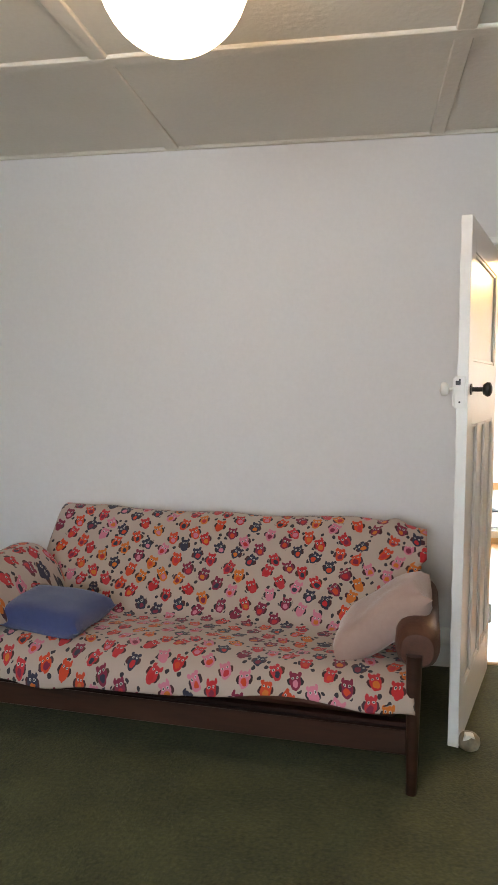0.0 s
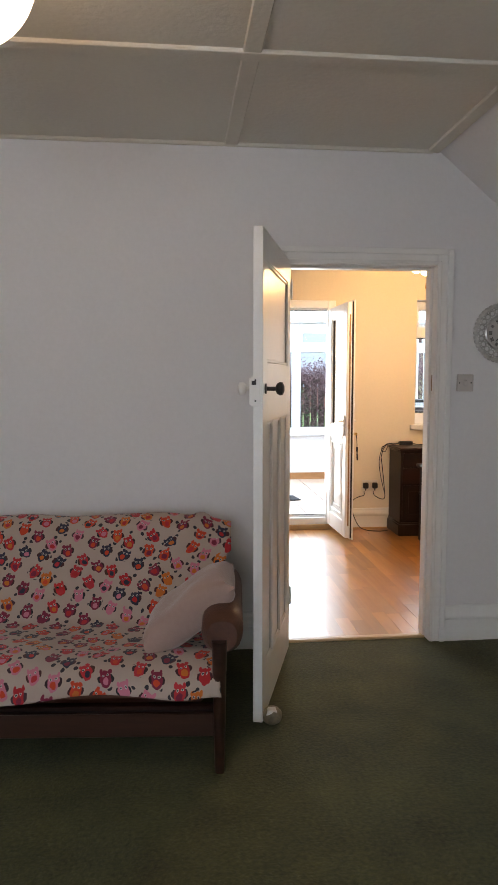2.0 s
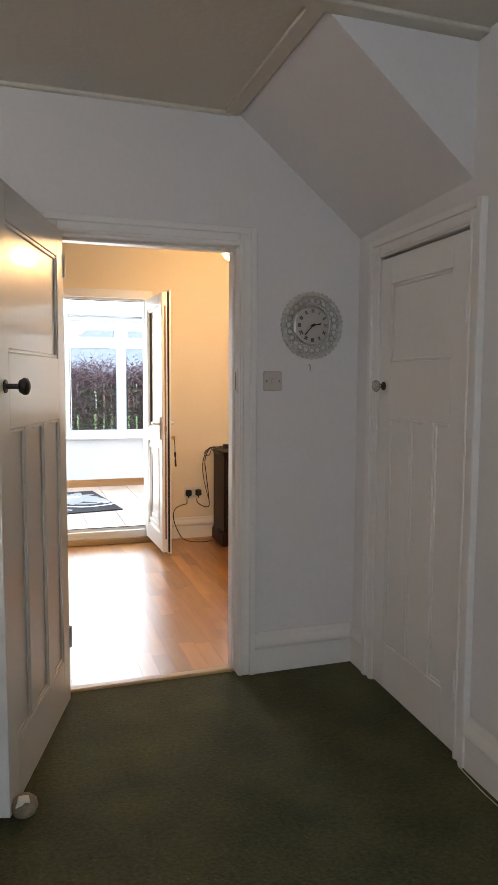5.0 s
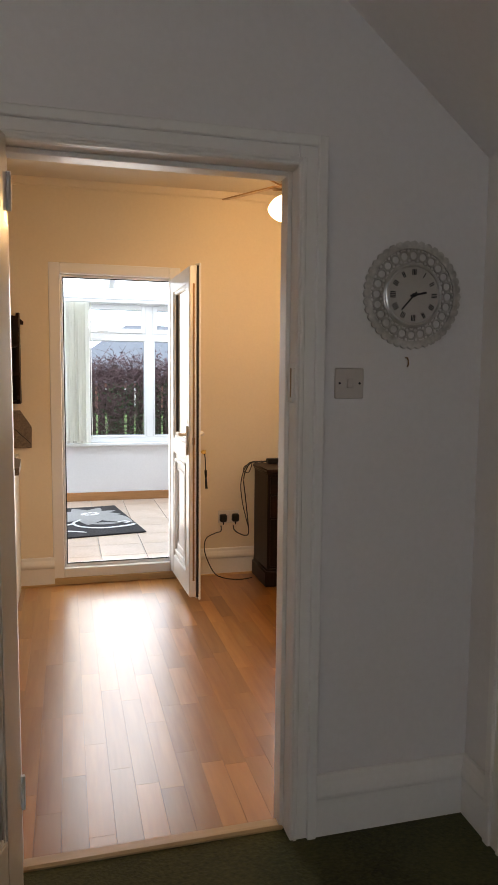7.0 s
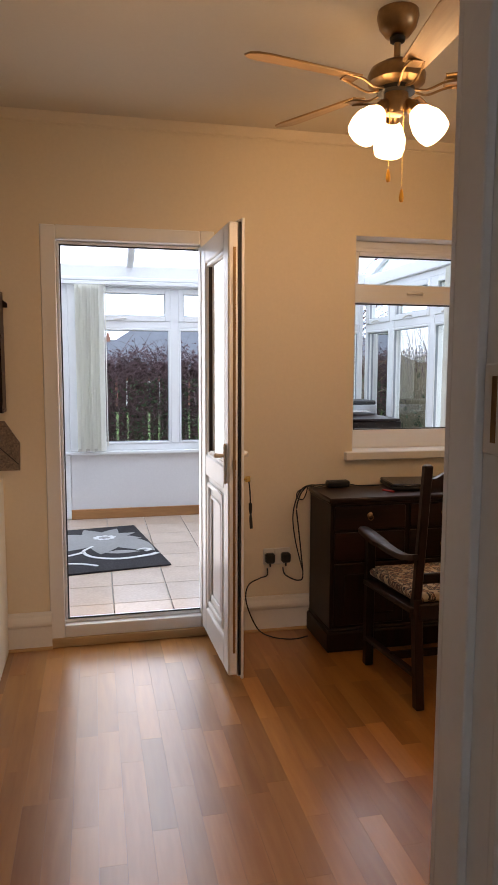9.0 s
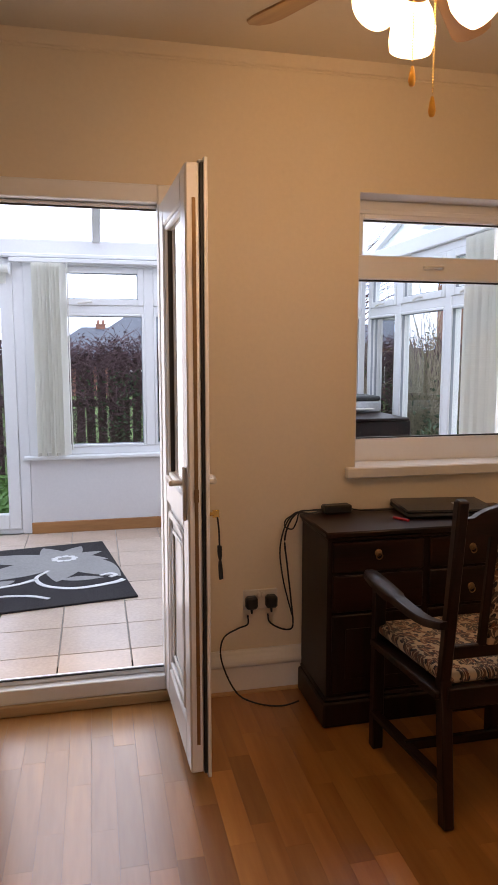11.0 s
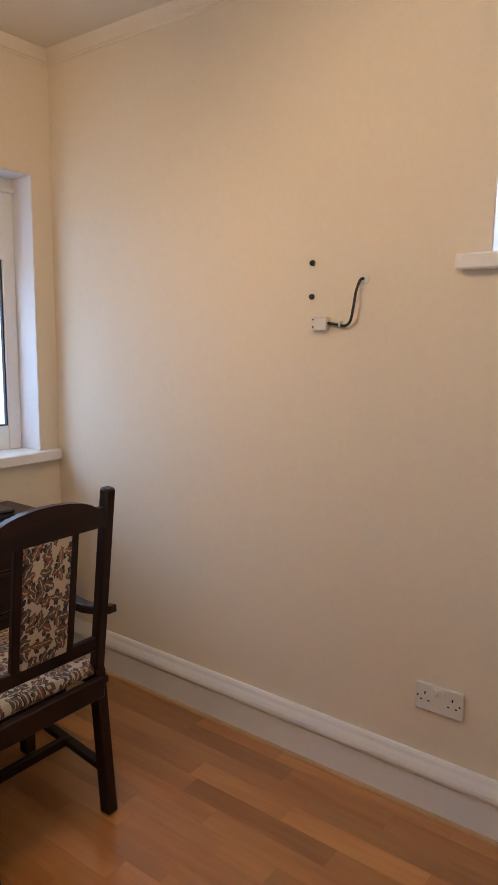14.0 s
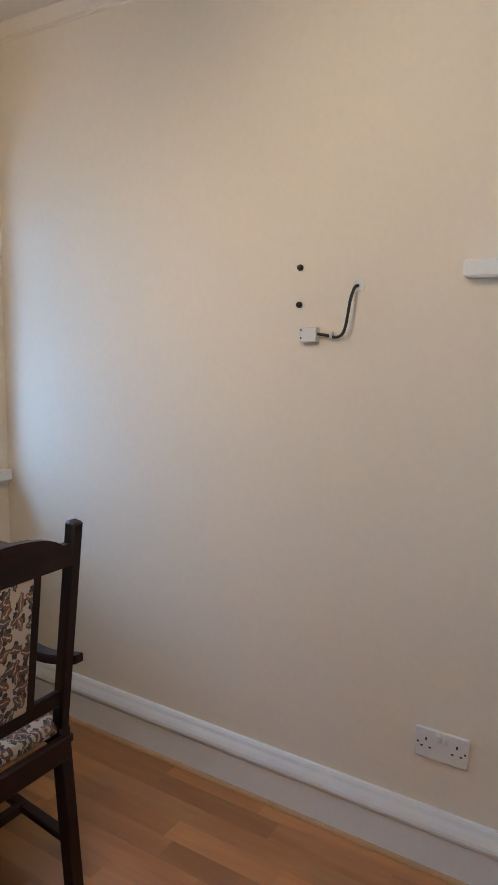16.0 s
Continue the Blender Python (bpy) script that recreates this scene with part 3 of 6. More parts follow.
architrave("trim_architrave", DX0, DX1, DH, lambda u, o, z: (u, N1 - o, z))
architrave("trim_architrave_dining", DX0, DX1, DH, lambda u, o, z: (u, N2 + o, z))
architrave("trim_cupboard_architrave", CY0, CY1, CH, lambda u, o, z: (E1 - o, u, z))
structure("threshold_strip", boxes(((DX0, 3.680, -0.01), (DX1, 3.725, 0.012)), bevel=0.006), OAK_STRIP, "oak threshold strip between carpet and laminate", "threshold")
structure("strike_plate", boxes(((DX1 - 0.006, N1 + 0.004, 1.275), (DX1 + 0.001, N1 + 0.040, 1.385)),
          ((DX1 - 0.008, N1 - 0.005, 1.29), (DX1 + 0.004, N1 + 0.004, 1.37)), bevel=0.0015), GLOSS_WHITE, "painted strike plate on the door lining", "strike plate")
# thin dark strip added for the shade at the strike plate's edges
structure("strike_slot", boxes(((DX1 - 0.0070, N1 + 0.012, 1.290), (DX1 - 0.0055, N1 + 0.022, 1.370))), BRASS, "dark strip on the strike plate in place of its edge shade", "strike slot")


# ---- panelled doors ----
def panel_door(name, hinge, turn, wide, high, label, thick=0.038, mirror=1):
    """Leaf along local +x from the hinge: one upper panel, a lock rail, three tall lower panels."""
    d = thing(name, (hinge[0], hinge[1], 0.012), label, "door", turn)
    d["kind"] = "structure"
    st, t = 0.095, thick / 2
    part("panel", boxes(((st - 0.01, -t + 0.011, 0.1), (wide - st + 0.01, t - 0.011, high - 0.08))), GLOSS_WHITE, d)
    part("stile", boxes(((0, -t, 0), (st, t, high)), bevel=0.002), GLOSS_WHITE, d)
    part("stile", boxes(((wide - st, -t, 0), (wide, t, high)), bevel=0.002), GLOSS_WHITE, d)
    rails = ((0.0, 0.20), (1.17, 1.40), (high - 0.11, high))
    for lo, hi in rails:
        part("rail", boxes(((st, -t, lo), (wide - st, t, hi)), bevel=0.002), GLOSS_WHITE, d)
    inner = wide - 2 * st
    mw = 0.075
    gap = (inner - 2 * mw) / 3
    for k in (1, 2):
        x = st + k * gap + (k - 1) * mw
        part("muntin", boxes(((x, -t, 0.20), (x + mw, t, 1.17)), bevel=0.002), GLOSS_WHITE, d)
    # bolection mould round the panels
    bm = bmesh.new()
    cells = [(st, wide - st, 1.40, high - 0.11)] + [(st + k * (gap + mw), st + k * (gap + mw) + gap, 0.20, 1.17) for k in range(3)]
    for a, b, lo, hi in cells:
        for s in (-1, 1):
            y0, y1 = sorted((s * (t - 0.011), s * (t - 0.003)))
            w = 0.014
            for p, q in (((a, y0, lo), (a + w, y1, hi)), ((b - w, y0, lo), (b, y1, hi)), ((a + w, y0, lo), (b - w, y1, lo + w)), ((a + w, y0, hi - w), (b - w, y1, hi))):
                box(bm, p, q, 0.003)
    part("moulding", bm, GLOSS_WHITE, d)
    return d


def knob(parent, x, z, side, t, material, label, long=0.05):
    k = part("door_knob", lathe(bmesh.new(), [(0.020, 0.0), (0.020, 0.004), (0.008, 0.006), (0.008, long - 0.022), (0.019, long - 0.018), (0.026, long - 0.006),
             (0.024, long + 0.004), (0.012, long + 0.010)], 20, Matrix.Translation((x, side * t, z)) @ Matrix.Rotation(-side * math.pi / 2, 4, "X")), material, parent, label)
    return k


hx, hy = DX0 + 0.004, N1 - 0.030
leaf_turn = math.degrees(math.atan2(2.862 - hy, 1.434 - hx))
living_door = panel_door("door_1", (hx, hy), leaf_turn, 0.785, 1.895, "white gloss panelled door standing open")
T = 0.019
knob(living_door, 0.785 - 0.055, 1.30, 1, T, BLACK, "black turned door knob", 0.062)
knob(living_door, 0.785 - 0.055, 1.30, -1, T, PLASTIC, "white china door knob", 0.058)
part("latch_screw", boxes(((0.7895, -0.012, 1.252), (0.7912, -0.006, 1.258)), ((0.7895, -0.012, 1.330), (0.7912, -0.006, 1.336))), BLACK, living_door)
part("latch_plate", boxes(((0.780, -0.026, 1.235), (0.790, 0.010, 1.345)), bevel=0.001), GLOSS_WHITE, living_door, "painted rim latch plate")
part("latch_case", boxes(((0.713, -0.034, 1.24), (0.787, -T, 1.34)), bevel=0.002), GLOSS_WHITE, living_door, "painted rim latch case")
part("latch_bolt", boxes(((0.788, -0.022, 1.315), (0.799, -0.006, 1.330)), bevel=0.001), BLACK, living_door, "dark latch bolt")
for hz in (0.22, 1.72):
    part("hinge", rod(bmesh.new(), (0, T + 0.004, hz), (0, T + 0.004, hz + 0.09), 0.006), GLOSS_WHITE, living_door)

cupboard_door = panel_door("door_2", (E1 + 0.010, CY0 + 0.003), 90, CY1 - CY0 - 0.006, CH - 0.022, "white gloss panelled cupboard door, closed", 0.036)
part("door_rose", lathe(bmesh.new(), [(0.019, 0.0), (0.018, 0.006), (0.009, 0.010), (0.009, 0.022)], 18,
     Matrix.Translation((CY1 - CY0 - 0.055, 0.017, 1.30)) @ Matrix.Rotation(-math.pi / 2, 4, "X")), DARK_BRONZE, cupboard_door, "dark metal rose of the knob")
part("door_knob", lathe(bmesh.new(), [(0.011, 0.020), (0.021, 0.028), (0.026, 0.038), (0.021, 0.048), (0.012, 0.052)], 10,
     Matrix.Translation((CY1 - CY0 - 0.055, 0.017, 1.30)) @ Matrix.Rotation(-math.pi / 2, 4, "X")), CRYSTAL, cupboard_door, "cut glass cupboard knob", False)
part("hinge", rod(bmesh.new(), (0.004, 0.022, 1.52), (0.004, 0.022, 1.62), 0.007), GLOSS_WHITE, cupboard_door)
part("hinge", rod(bmesh.new(), (0.004, 0.022, 0.20), (0.004, 0.022, 0.30), 0.007), GLOSS_WHITE, cupboard_door)

# round door stop on the carpet
stop = thing("door_stop", (1.492, 2.875, 0), "round stone door stop with a torn paper label", "door stop")
part("body", lathe(bmesh.new(), [(0.020, 0.0), (0.034, 0.010), (0.040, 0.028), (0.037, 0.046), (0.026, 0.058), (0.010, 0.062)], 20),
     shade("river_stone", (0.22, 0.18, 0.12), 0.5, vary=0.3, scale=30), stop)
part("paper_label", prism(bmesh.new(), [(-0.022, 0.046), (-0.004, 0.052), (0.006, 0.060), (0.020, 0.056), (0.016, 0.066), (-0.012, 0.067)], 0.030, Matrix.Translation((-0.004, -0.034, 0))),
     shade("torn_paper", (0.75, 0.74, 0.70), 0.8), stop, "torn white paper")

# skirting wire at the cupboard
wire = tube(bmesh.new(), [(E1 - 0.032, 2.69, 0.006), (E1 - 0.034, 2.66, 0.006), (E1 - 0.040, 2.52, 0.005), (E1 - 0.034, 2.35, 0.005), (E1 - 0.036, 2.0, 0.005)], 0.002)
single("telephone_wire", wire, PLASTIC, "thin white wire along the skirting", "wire")

# the cupboard wall runs a little out of square with the doorway wall
SKEW = Matrix.Translation((E1, N1, 0)) @ Matrix.Rotation(radians(-2.3), 4, "Z") @ Matrix.Translation((-E1, -N1, 0))
for ob in [o for o in scene.objects if o.parent is None]:
    if ob.name in ("wall_east", "cupboard_back", "baseboard_east", "baseboard_east_corner", "trim_cupboard_architrave", "door_2", "telephone_wire"):
        ob.matrix_world = SKEW @ ob.matrix_world

# globe light
globe = thing("globe_light", (0.657, 1.950, H1), "round white globe ceiling light, lit", "ceiling light")
part("rose", lathe(bmesh.new(), [(0.055, 0.0), (0.055, -0.012), (0.045, -0.020), (0.04, -0.030), (0.06, -0.034)]), PLASTIC, globe)
part("shade", lathe(bmesh.new(), [(0.1745 * math.sin(math.pi * (i + 0.4) / 20.8), -0.194 + 0.1745 * math.cos(math.pi * (i + 0.4) / 20.8)) for i in range(21)], 40), LAMP_GLOBE, globe, "opal globe")

# ---- sofa ----
SX, SYF, ST = 1.288, 2.550, -4.6
sofa = thing("sofa", (SX, SYF, 0), "dark wooden three-seat sofa with brown leather arms", "sofa", ST)


def taper_leg(bm, x, y, top, lean=0.0):
    rod(bm, (x, y + lean, 0), (x, y, top), 0.017, 0.026, 12)
    return bm


for x, y, lean in ((-0.022, 0.006, 0), (-1.745, 0.006, 0), (-0.022, 0.78, 0.05), (-1.745, 0.78, 0.05)):
    part("leg", taper_leg(bmesh.new(), x, y, 0.465 if y < 0.1 else 0.42, lean), MAHOGANY, sofa)
part("front_rail", boxes(((-1.74, 0.02, 0.118), (-0.03, 0.045, 0.205)), bevel=0.004), MAHOGANY, sofa)
part("seat_rail", boxes(((-1.74, 0.03, 0.205), (-0.03, 0.06, 0.225)), ((-1.74, 0.012, 0.205), (-0.03, 0.030, 0.212)), bevel=0.003), DARK_WOOD_X, sofa, "ledge of the seat frame")
part("back_rail", boxes(((-1.74, 0.74, 0.12), (-0.03, 0.77, 0.22)), bevel=0.004), MAHOGANY, sofa)
for x in (-0.045, -1.745):
    part("side_rail", boxes(((x, 0.03, 0.14), (x + 0.025, 0.77, 0.21)), bevel=0.004), MAHOGANY, sofa)
    part("slat", boxes(((x + 0.005, 0.24, 0.20), (x + 0.017, 0.27, 0.44)), bevel=0.002), MAHOGANY, sofa)
    part("slat", boxes(((x + 0.005, 0.48, 0.20), (x + 0.017, 0.51, 0.44)), bevel=0.002), MAHOGANY, sofa)


def arm_pad(bm, x0, x1):
    """Padded arm: a long bolster that droops over the wooden rail at its front."""
    n, m = 22, 18
    rows = []
    for i in range(m + 1):
        t = i / m
        y = 0.012 + 0.50 * t
        cap = min(1.0, math.sin(min(t * 9, 1.0) * math.pi / 2) * 0.22 + 0.78 if t > 0 else 0.70) * min(1.0, math.sin(min((1 - t) * 12, 1) * math.pi / 2) * 0.4 + 0.6)
        z0 = 0.478 + 0.045 * t
        ring = []
        for k in range(n):
            a = 2 * math.pi * k / n
            cx, cz = math.cos(a), math.sin(a)
            hx_ = (x1 - x0) / 2 * cap
            ring.append(bm.verts.new(((x0 + x1) / 2 + hx_ * math.copysign(abs(cx) ** 0.8, cx), y, z0 + 0.074 * cap * math.copysign(abs(cz) ** 0.8, cz))))
        rows.append(ring)
    for a, b in zip(rows, rows[1:]):
        for k in range(n):
            bm.faces.new((a[k], a[(k + 1) % n], b[(k + 1) % n], b[k]))
    bm.faces.new(rows[0][::-1])
    bm.faces.new(rows[-1])
    return bm


part("arm_pad", arm_pad(bmesh.new(), -0.085, 0.060), LEATHER, sofa, "brown leather arm pad")
part("arm_pad", arm_pad(bmesh.new(), -1.81, -1.665), LEATHER, sofa, "brown leather arm pad")
part("seat_cushion", boxes(((-1.69, 0.03, 0.225), (-0.06, 0.56, 0.335)), bevel=0.03), LEATHER, sofa)
bc = bmesh.new()
prism(bc, [(0.50, 0.26), (0.62, 0.25), (0.93, 0.64), (0.90, 0.70), (0.82, 0.71), (0.76, 0.66)], 1.62, Matrix.Translation((-0.06, 0, 0)) @ Matrix.Rotation(math.pi / 2, 4, "Z"))
part("back_cushion", bc, LEATHER, sofa)
# back_cushion's outline lies in the y-z plane after the turn

# the throw, draped over back, seat and front
LINE = [(0.93, 0.62), (0.925, 0.69), (0.89, 0.725), (0.83, 0.728), (0.775, 0.695), (0.70, 0.605), (0.62, 0.505), (0.55, 0.415), (0.50, 0.362),
        (0.455, 0.350), (0.36, 0.354), (0.25, 0.362), (0.13, 0.370), (0.045, 0.366), (0.0, 0.340), (-0.012, 0.315), (-0.016, 0.290)]


def drape(bm, x0, x1, nx, line, seed, hang):
    uv = bm.loops.layers.uv.new("UVMap")
    pts = smooth_line([(0, y, z) for y, z in line], 5)
    length = [0.0]
    for a, b in zip(pts, pts[1:]):
        length.append(length[-1] + (b - a).length)
    total = length[-1]
    grid = []
    for j, p in enumerate(pts):
        s = length[j] / total
        row = []
        for i in range(nx + 1):
            u = i / nx
            x = x0 + (x1 - x0) * u
            w = noise.noise(Vector((x * 2.3 + seed, s * 5.0, seed))) * 0.014 + noise.noise(Vector((x * 6.0, s * 9.0, seed + 3))) * 0.010
            crease = math.exp(-((s - 0.50) / 0.05) ** 2)
            w += crease * (0.014 * noise.noise(Vector((x * 9, 2.0, seed))) + 0.006)
            right = max(0.0, (u - 0.78) / 0.22)
            fold = math.exp(-((u - 0.86 + (s - 0.3) * 0.42) / 0.018) ** 2) * (1 if 0.12 < s < 0.52 else 0) * 0.022
            y, z = p.y, p.z
            if s > 0.86:
                k = (s - 0.86) / 0.14
                z -= k * hang * (0.012 * math.sin(x * 7.0 + seed) + 0.050 * (1 - u) + 0.012 * noise.noise(Vector((x * 4, 9.0, seed))) + 0.03 * math.exp(-((u - 0.25) / 0.09) ** 2))
                y -= k * 0.012 * (1 + math.sin(x * 17 + 2 * noise.noise(Vector((x * 3, 0, 0)))))
            z += w * 0.9 + fold - (0.035 * right ** 2 if s < 0.25 else 0.0)
            y -= w * 0.6 + fold * 0.5
            edge = 0.02 * noise.noise(Vector((s * 6, seed, 1.0))) * (1 if u in (0, 1) else 0)
            row.append((bm.verts.new((x + edge + 0.02 * right * (s < 0.3), y, z)), (x - x0) * 1.0, total - length[j]))
        grid.append(row)
    for a, b in zip(grid, grid[1:]):
        for i in range(nx):
            q = (a[i], a[i + 1], b[i + 1], b[i])
            f = bm.faces.new([v[0] for v in q])
            for lp, v in zip(f.loops, q):
                lp[uv].uv = (v[1], v[2])
    return bm


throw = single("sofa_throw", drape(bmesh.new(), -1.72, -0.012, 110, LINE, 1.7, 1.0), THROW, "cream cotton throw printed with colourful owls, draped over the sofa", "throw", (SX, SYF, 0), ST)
solid = throw.modifiers.new("thickness", "SOLIDIFY")
solid.thickness, solid.offset = 0.004, 1.0
ARM_LINE = [(0.62, 0.500), (0.58, 0.590), (0.50, 0.620), (0.35, 0.615), (0.20, 0.605), (0.06, 0.595), (0.0, 0.570), (-0.014, 0.510), (-0.016, 0.450)]
arm_throw = drape(bmesh.new(), -1.87, -1.57, 16, ARM_LINE, 5.2, 0.4)
for v in arm_throw.verts:
    k = (v.co.x + 1.73) / 0.13
    v.co.z -= 0.10 * k * k if k > 0 else 0.05 * k * k
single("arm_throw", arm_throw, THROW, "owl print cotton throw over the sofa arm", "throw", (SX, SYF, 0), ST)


def cushion(bm, w, h, t, seed):
    """A scatter cushion with pinched corners."""
    bmesh.ops.create_grid(bm, x_segments=22, y_segments=22, size=0.5)
    top = list(bm.verts)
    geo = bmesh.ops.duplicate(bm, geom=list(bm.verts) + list(bm.edges) + list(bm.faces))["geom"]
    low = [g for g in geo if isinstance(g, bmesh.types.BMVert)]
    for side, vs in ((1, top), (-1, low)):
        for v in vs:
            a, b = v.co.x * 2, v.co.y * 2
            puff = max(0.0, (1 - a ** 4) * (1 - b ** 4)) ** 0.48
            pinch = 1 - 0.10 * (1 - abs(a) ** 2) * abs(b) ** 3
            pinch2 = 1 - 0.10 * (1 - abs(b) ** 2) * abs(a) ** 3
            z = side * (t / 2 * puff + 0.004) + 0.012 * noise.noise(Vector((a * 1.7 + seed, b * 1.7, side))) * puff
            v.co = Vector((a * w / 2 * pinch2, b * h / 2 * pinch, z))
    bmesh.ops.remove_doubles(bm, verts=bm.verts, dist=0.0105)
    return bm


blue = single("blue_cushion", cushion(bmesh.new(), 0.39, 0.31, 0.12, 1.0), BLUE_CLOTH, "blue denim scatter cushion lying on the sofa seat", "cushion")
blue.matrix_world = pose(-0.12, 2.90, 0.418, 4, 3, -8)
pink = single("pink_cushion", cushion(bmesh.new(), 0.41, 0.28, 0.14, 4.0), PINK_CLOTH, "pale pink scatter cushion leaning on the sofa arm", "cushion")
pink.matrix_world = pose(1.175, 2.80, 0.505, 4, -38, -6)

# ---- on the wall beside the doorway ----
clock = thing("wall_clock", (2.753, N1, 1.578), "round pierced silver wall clock with Roman numerals", "clock")
cl = Matrix.Rotation(math.pi / 2, 4, "X")
rim = bmesh.new()
for k in range(40):
    a = 2 * math.pi * k / 40
    bmesh.ops.create_cone(rim, cap_ends=True, segments=8, radius1=0.0125, radius2=0.0125, depth=0.006,
                          matrix=cl @ Matrix.Translation((0.139 * math.cos(a), 0.139 * math.sin(a), 0.014)))
part("scalloped_rim", rim, SILVER, clock)
fil = bmesh.new()


def ring(bm, radius, r, m, n=48, k=8):
    rows = []
    for i in range(n):
        a = 2 * math.pi * i / n
        rows.append([bm.verts.new(m @ Vector(((radius + r * math.cos(2 * math.pi * j / k)) * math.cos(a), (radius + r * math.cos(2 * math.pi * j / k)) * math.sin(a), r * math.sin(2 * math.pi * j / k)))) for j in range(k)])
    for i in range(n):
        for j in range(k):
            bm.faces.new((rows[i][j], rows[(i + 1) % n][j], rows[(i + 1) % n][(j + 1) % k], rows[i][(j + 1) % k]))
    return bm


for rad in (0.088, 0.131):
    ring(fil, rad, 0.0035, cl @ Matrix.Translation((0, 0, 0.014)))
for k in range(24):
    a = 2 * math.pi * k / 24
    c = cl @ Matrix.Translation((0.110 * math.cos(a), 0.110 * math.sin(a), 0.014))
    ring(fil, 0.0125, 0.0030, c, 14, 6)
    ring(fil, 0.0065, 0.0024, cl @ Matrix.Translation((0.124 * math.cos(a + 0.13), 0.124 * math.sin(a + 0.13), 0.014)), 10, 6)
    ring(fil, 0.0060, 0.0022, cl @ Matrix.Translation((0.097 * math.cos(a + 0.13), 0.097 * math.sin(a + 0.13), 0.014)), 10, 6)
part("filigree", fil, SILVER, clock, "pierced silver scrollwork")
part("dial", lathe(bmesh.new(), [(0.086, 0.004), (0.086, 0.018), (0.080, 0.020)], 40, cl), DIAL, clock, "satin silver dial")
bez = bmesh.new()
ring(bez, 0.084, 0.005, cl @ Matrix.Translation((0, 0, 0.020)))
part("bezel", bez, STEEL, clock)
for k in range(12):
    a = math.pi / 2 - 2 * math.pi * k / 12
    bm = bmesh.new()
    strokes = (1, 2, 3, 3, 2, 3, 3, 4, 4, 3, 2, 3)[k - 1]
    for s_ in range(strokes):
        off = (s_ - (strokes - 1) / 2) * 0.0048
        box(bm, (-0.008, off - 0.0013, 0.0205), (0.008, off + 0.0013, 0.0220), 0, 1,
            cl @ Matrix.Rotation(a, 4, "Z") @ Matrix.Translation((0.064, 0, 0)))
    part("numeral", bm, BLACK, clock)
for nm, a, ln, wd in (("hour_hand", 90 - 78, 0.040, 0.006), ("minute_hand", 90 - 222, 0.056, 0.0045)):
    part(nm, box(bmesh.new(), (-0.012, -wd / 2, 0.0235), (ln, wd / 2, 0.0245), 0.0003, 1, cl @ Matrix.Rotation(radians(a), 4, "Z")), BLACK, clock)
part("hand_boss", lathe(bmesh.new(), [(0.006, 0.021), (0.006, 0.027), (0.003, 0.028)], 12, cl), BLACK, clock)

switch = thing("light_switch", (2.570, N1, 1.330), "square white plastic light switch on the wall", "light switch")
part("plate", boxes(((-0.043, -0.010, -0.043), (0.043, 0, 0.043)), bevel=0.003), AGED_PLASTIC, switch)
part("rocker", boxes(((-0.009, -0.0145, -0.013), (0.009, -0.008, 0.013)), bevel=0.002), AGED_PLASTIC, switch)
for x in (-0.030, 0.030):
    part("screw", lathe(bmesh.new(), [(0.0035, 0.009), (0.0035, 0.011), (0.002, 0.0115)], 10, cl @ Matrix.Translation((x, 0, 0))), BLACK, switch)
hook = thing("wall_hook", (2.745, N1, 1.392), "small dark screw hook in the wall", "hook")
part("hook", tube(bmesh.new(), [(0, 0, 0.012), (0, -0.012, 0.010), (0.002, -0.014, -0.004), (0.001, -0.010, -0.014)], 0.002), BRASS, hook)
# cabinet end beside the sofa
side = thing("side_cabinet", (-0.98, 3.30, 0), "tall brown wooden cabinet end beside the sofa", "cabinet")
part("body", boxes(((-0.22, -0.18, 0.0), (0.175, 0.24, 0.765)), bevel=0.008), wood("light_brown_oak", (0.13, 0.075, 0.03), (0.24, 0.15, 0.06), 0.4, "Z"), side)
part("top", boxes(((-0.24, -0.20, 0.765), (0.190, 0.25, 0.79)), bevel=0.006), wood("light_brown_oak_top", (0.13, 0.075, 0.03), (0.24, 0.15, 0.06), 0.35, "X"), side)


def sheet(lo, hi):
    """One clear pane, as a single sheet in the middle of its rebate."""
    bm = bmesh.new()
    k = min(range(3), key=lambda i: hi[i] - lo[i])
    a, b = [i for i in range(3) if i != k]
    corners = []
    for u, v in ((0, 0), (1, 0), (1, 1), (0, 1)):
        p = [0.0, 0.0, 0.0]
        p[k], p[a], p[b] = (lo[k] + hi[k]) / 2, (lo[a], hi[a])[u], (lo[b], hi[b])[v]
        corners.append(bm.verts.new(p))
    bm.faces.new(corners)
    return bm


# ---- second room ----
# garden door frame and open leaf
gd = thing("window_frame_garden_door", (0, 0, 0), "white plastic garden door frame with a low sill", "door frame")
gd["kind"] = "structure"
YF = F1 - 0.004
part("jamb", boxes(((GX0 - 0.012, YF, 0.0), (GX0 + 0.058, YF + 0.075, GH)), ((GX0 + 0.058, YF + 0.045, 0.11), (GX0 + 0.072, YF + 0.075, GH - 0.075)), bevel=0.004), UPVC, gd)
part("jamb", boxes(((GX1 - 0.058, YF, 0.0), (GX1 + 0.012, YF + 0.075, GH)), bevel=0.004), UPVC, gd)
part("head", boxes(((GX0 + 0.058, YF, GH - 0.066), (GX1 - 0.058, YF + 0.075, GH)), ((GX0 + 0.058, YF + 0.045, GH - 0.082), (GX1 - 0.058, YF + 0.075, GH - 0.066)), bevel=0.004), UPVC, gd)
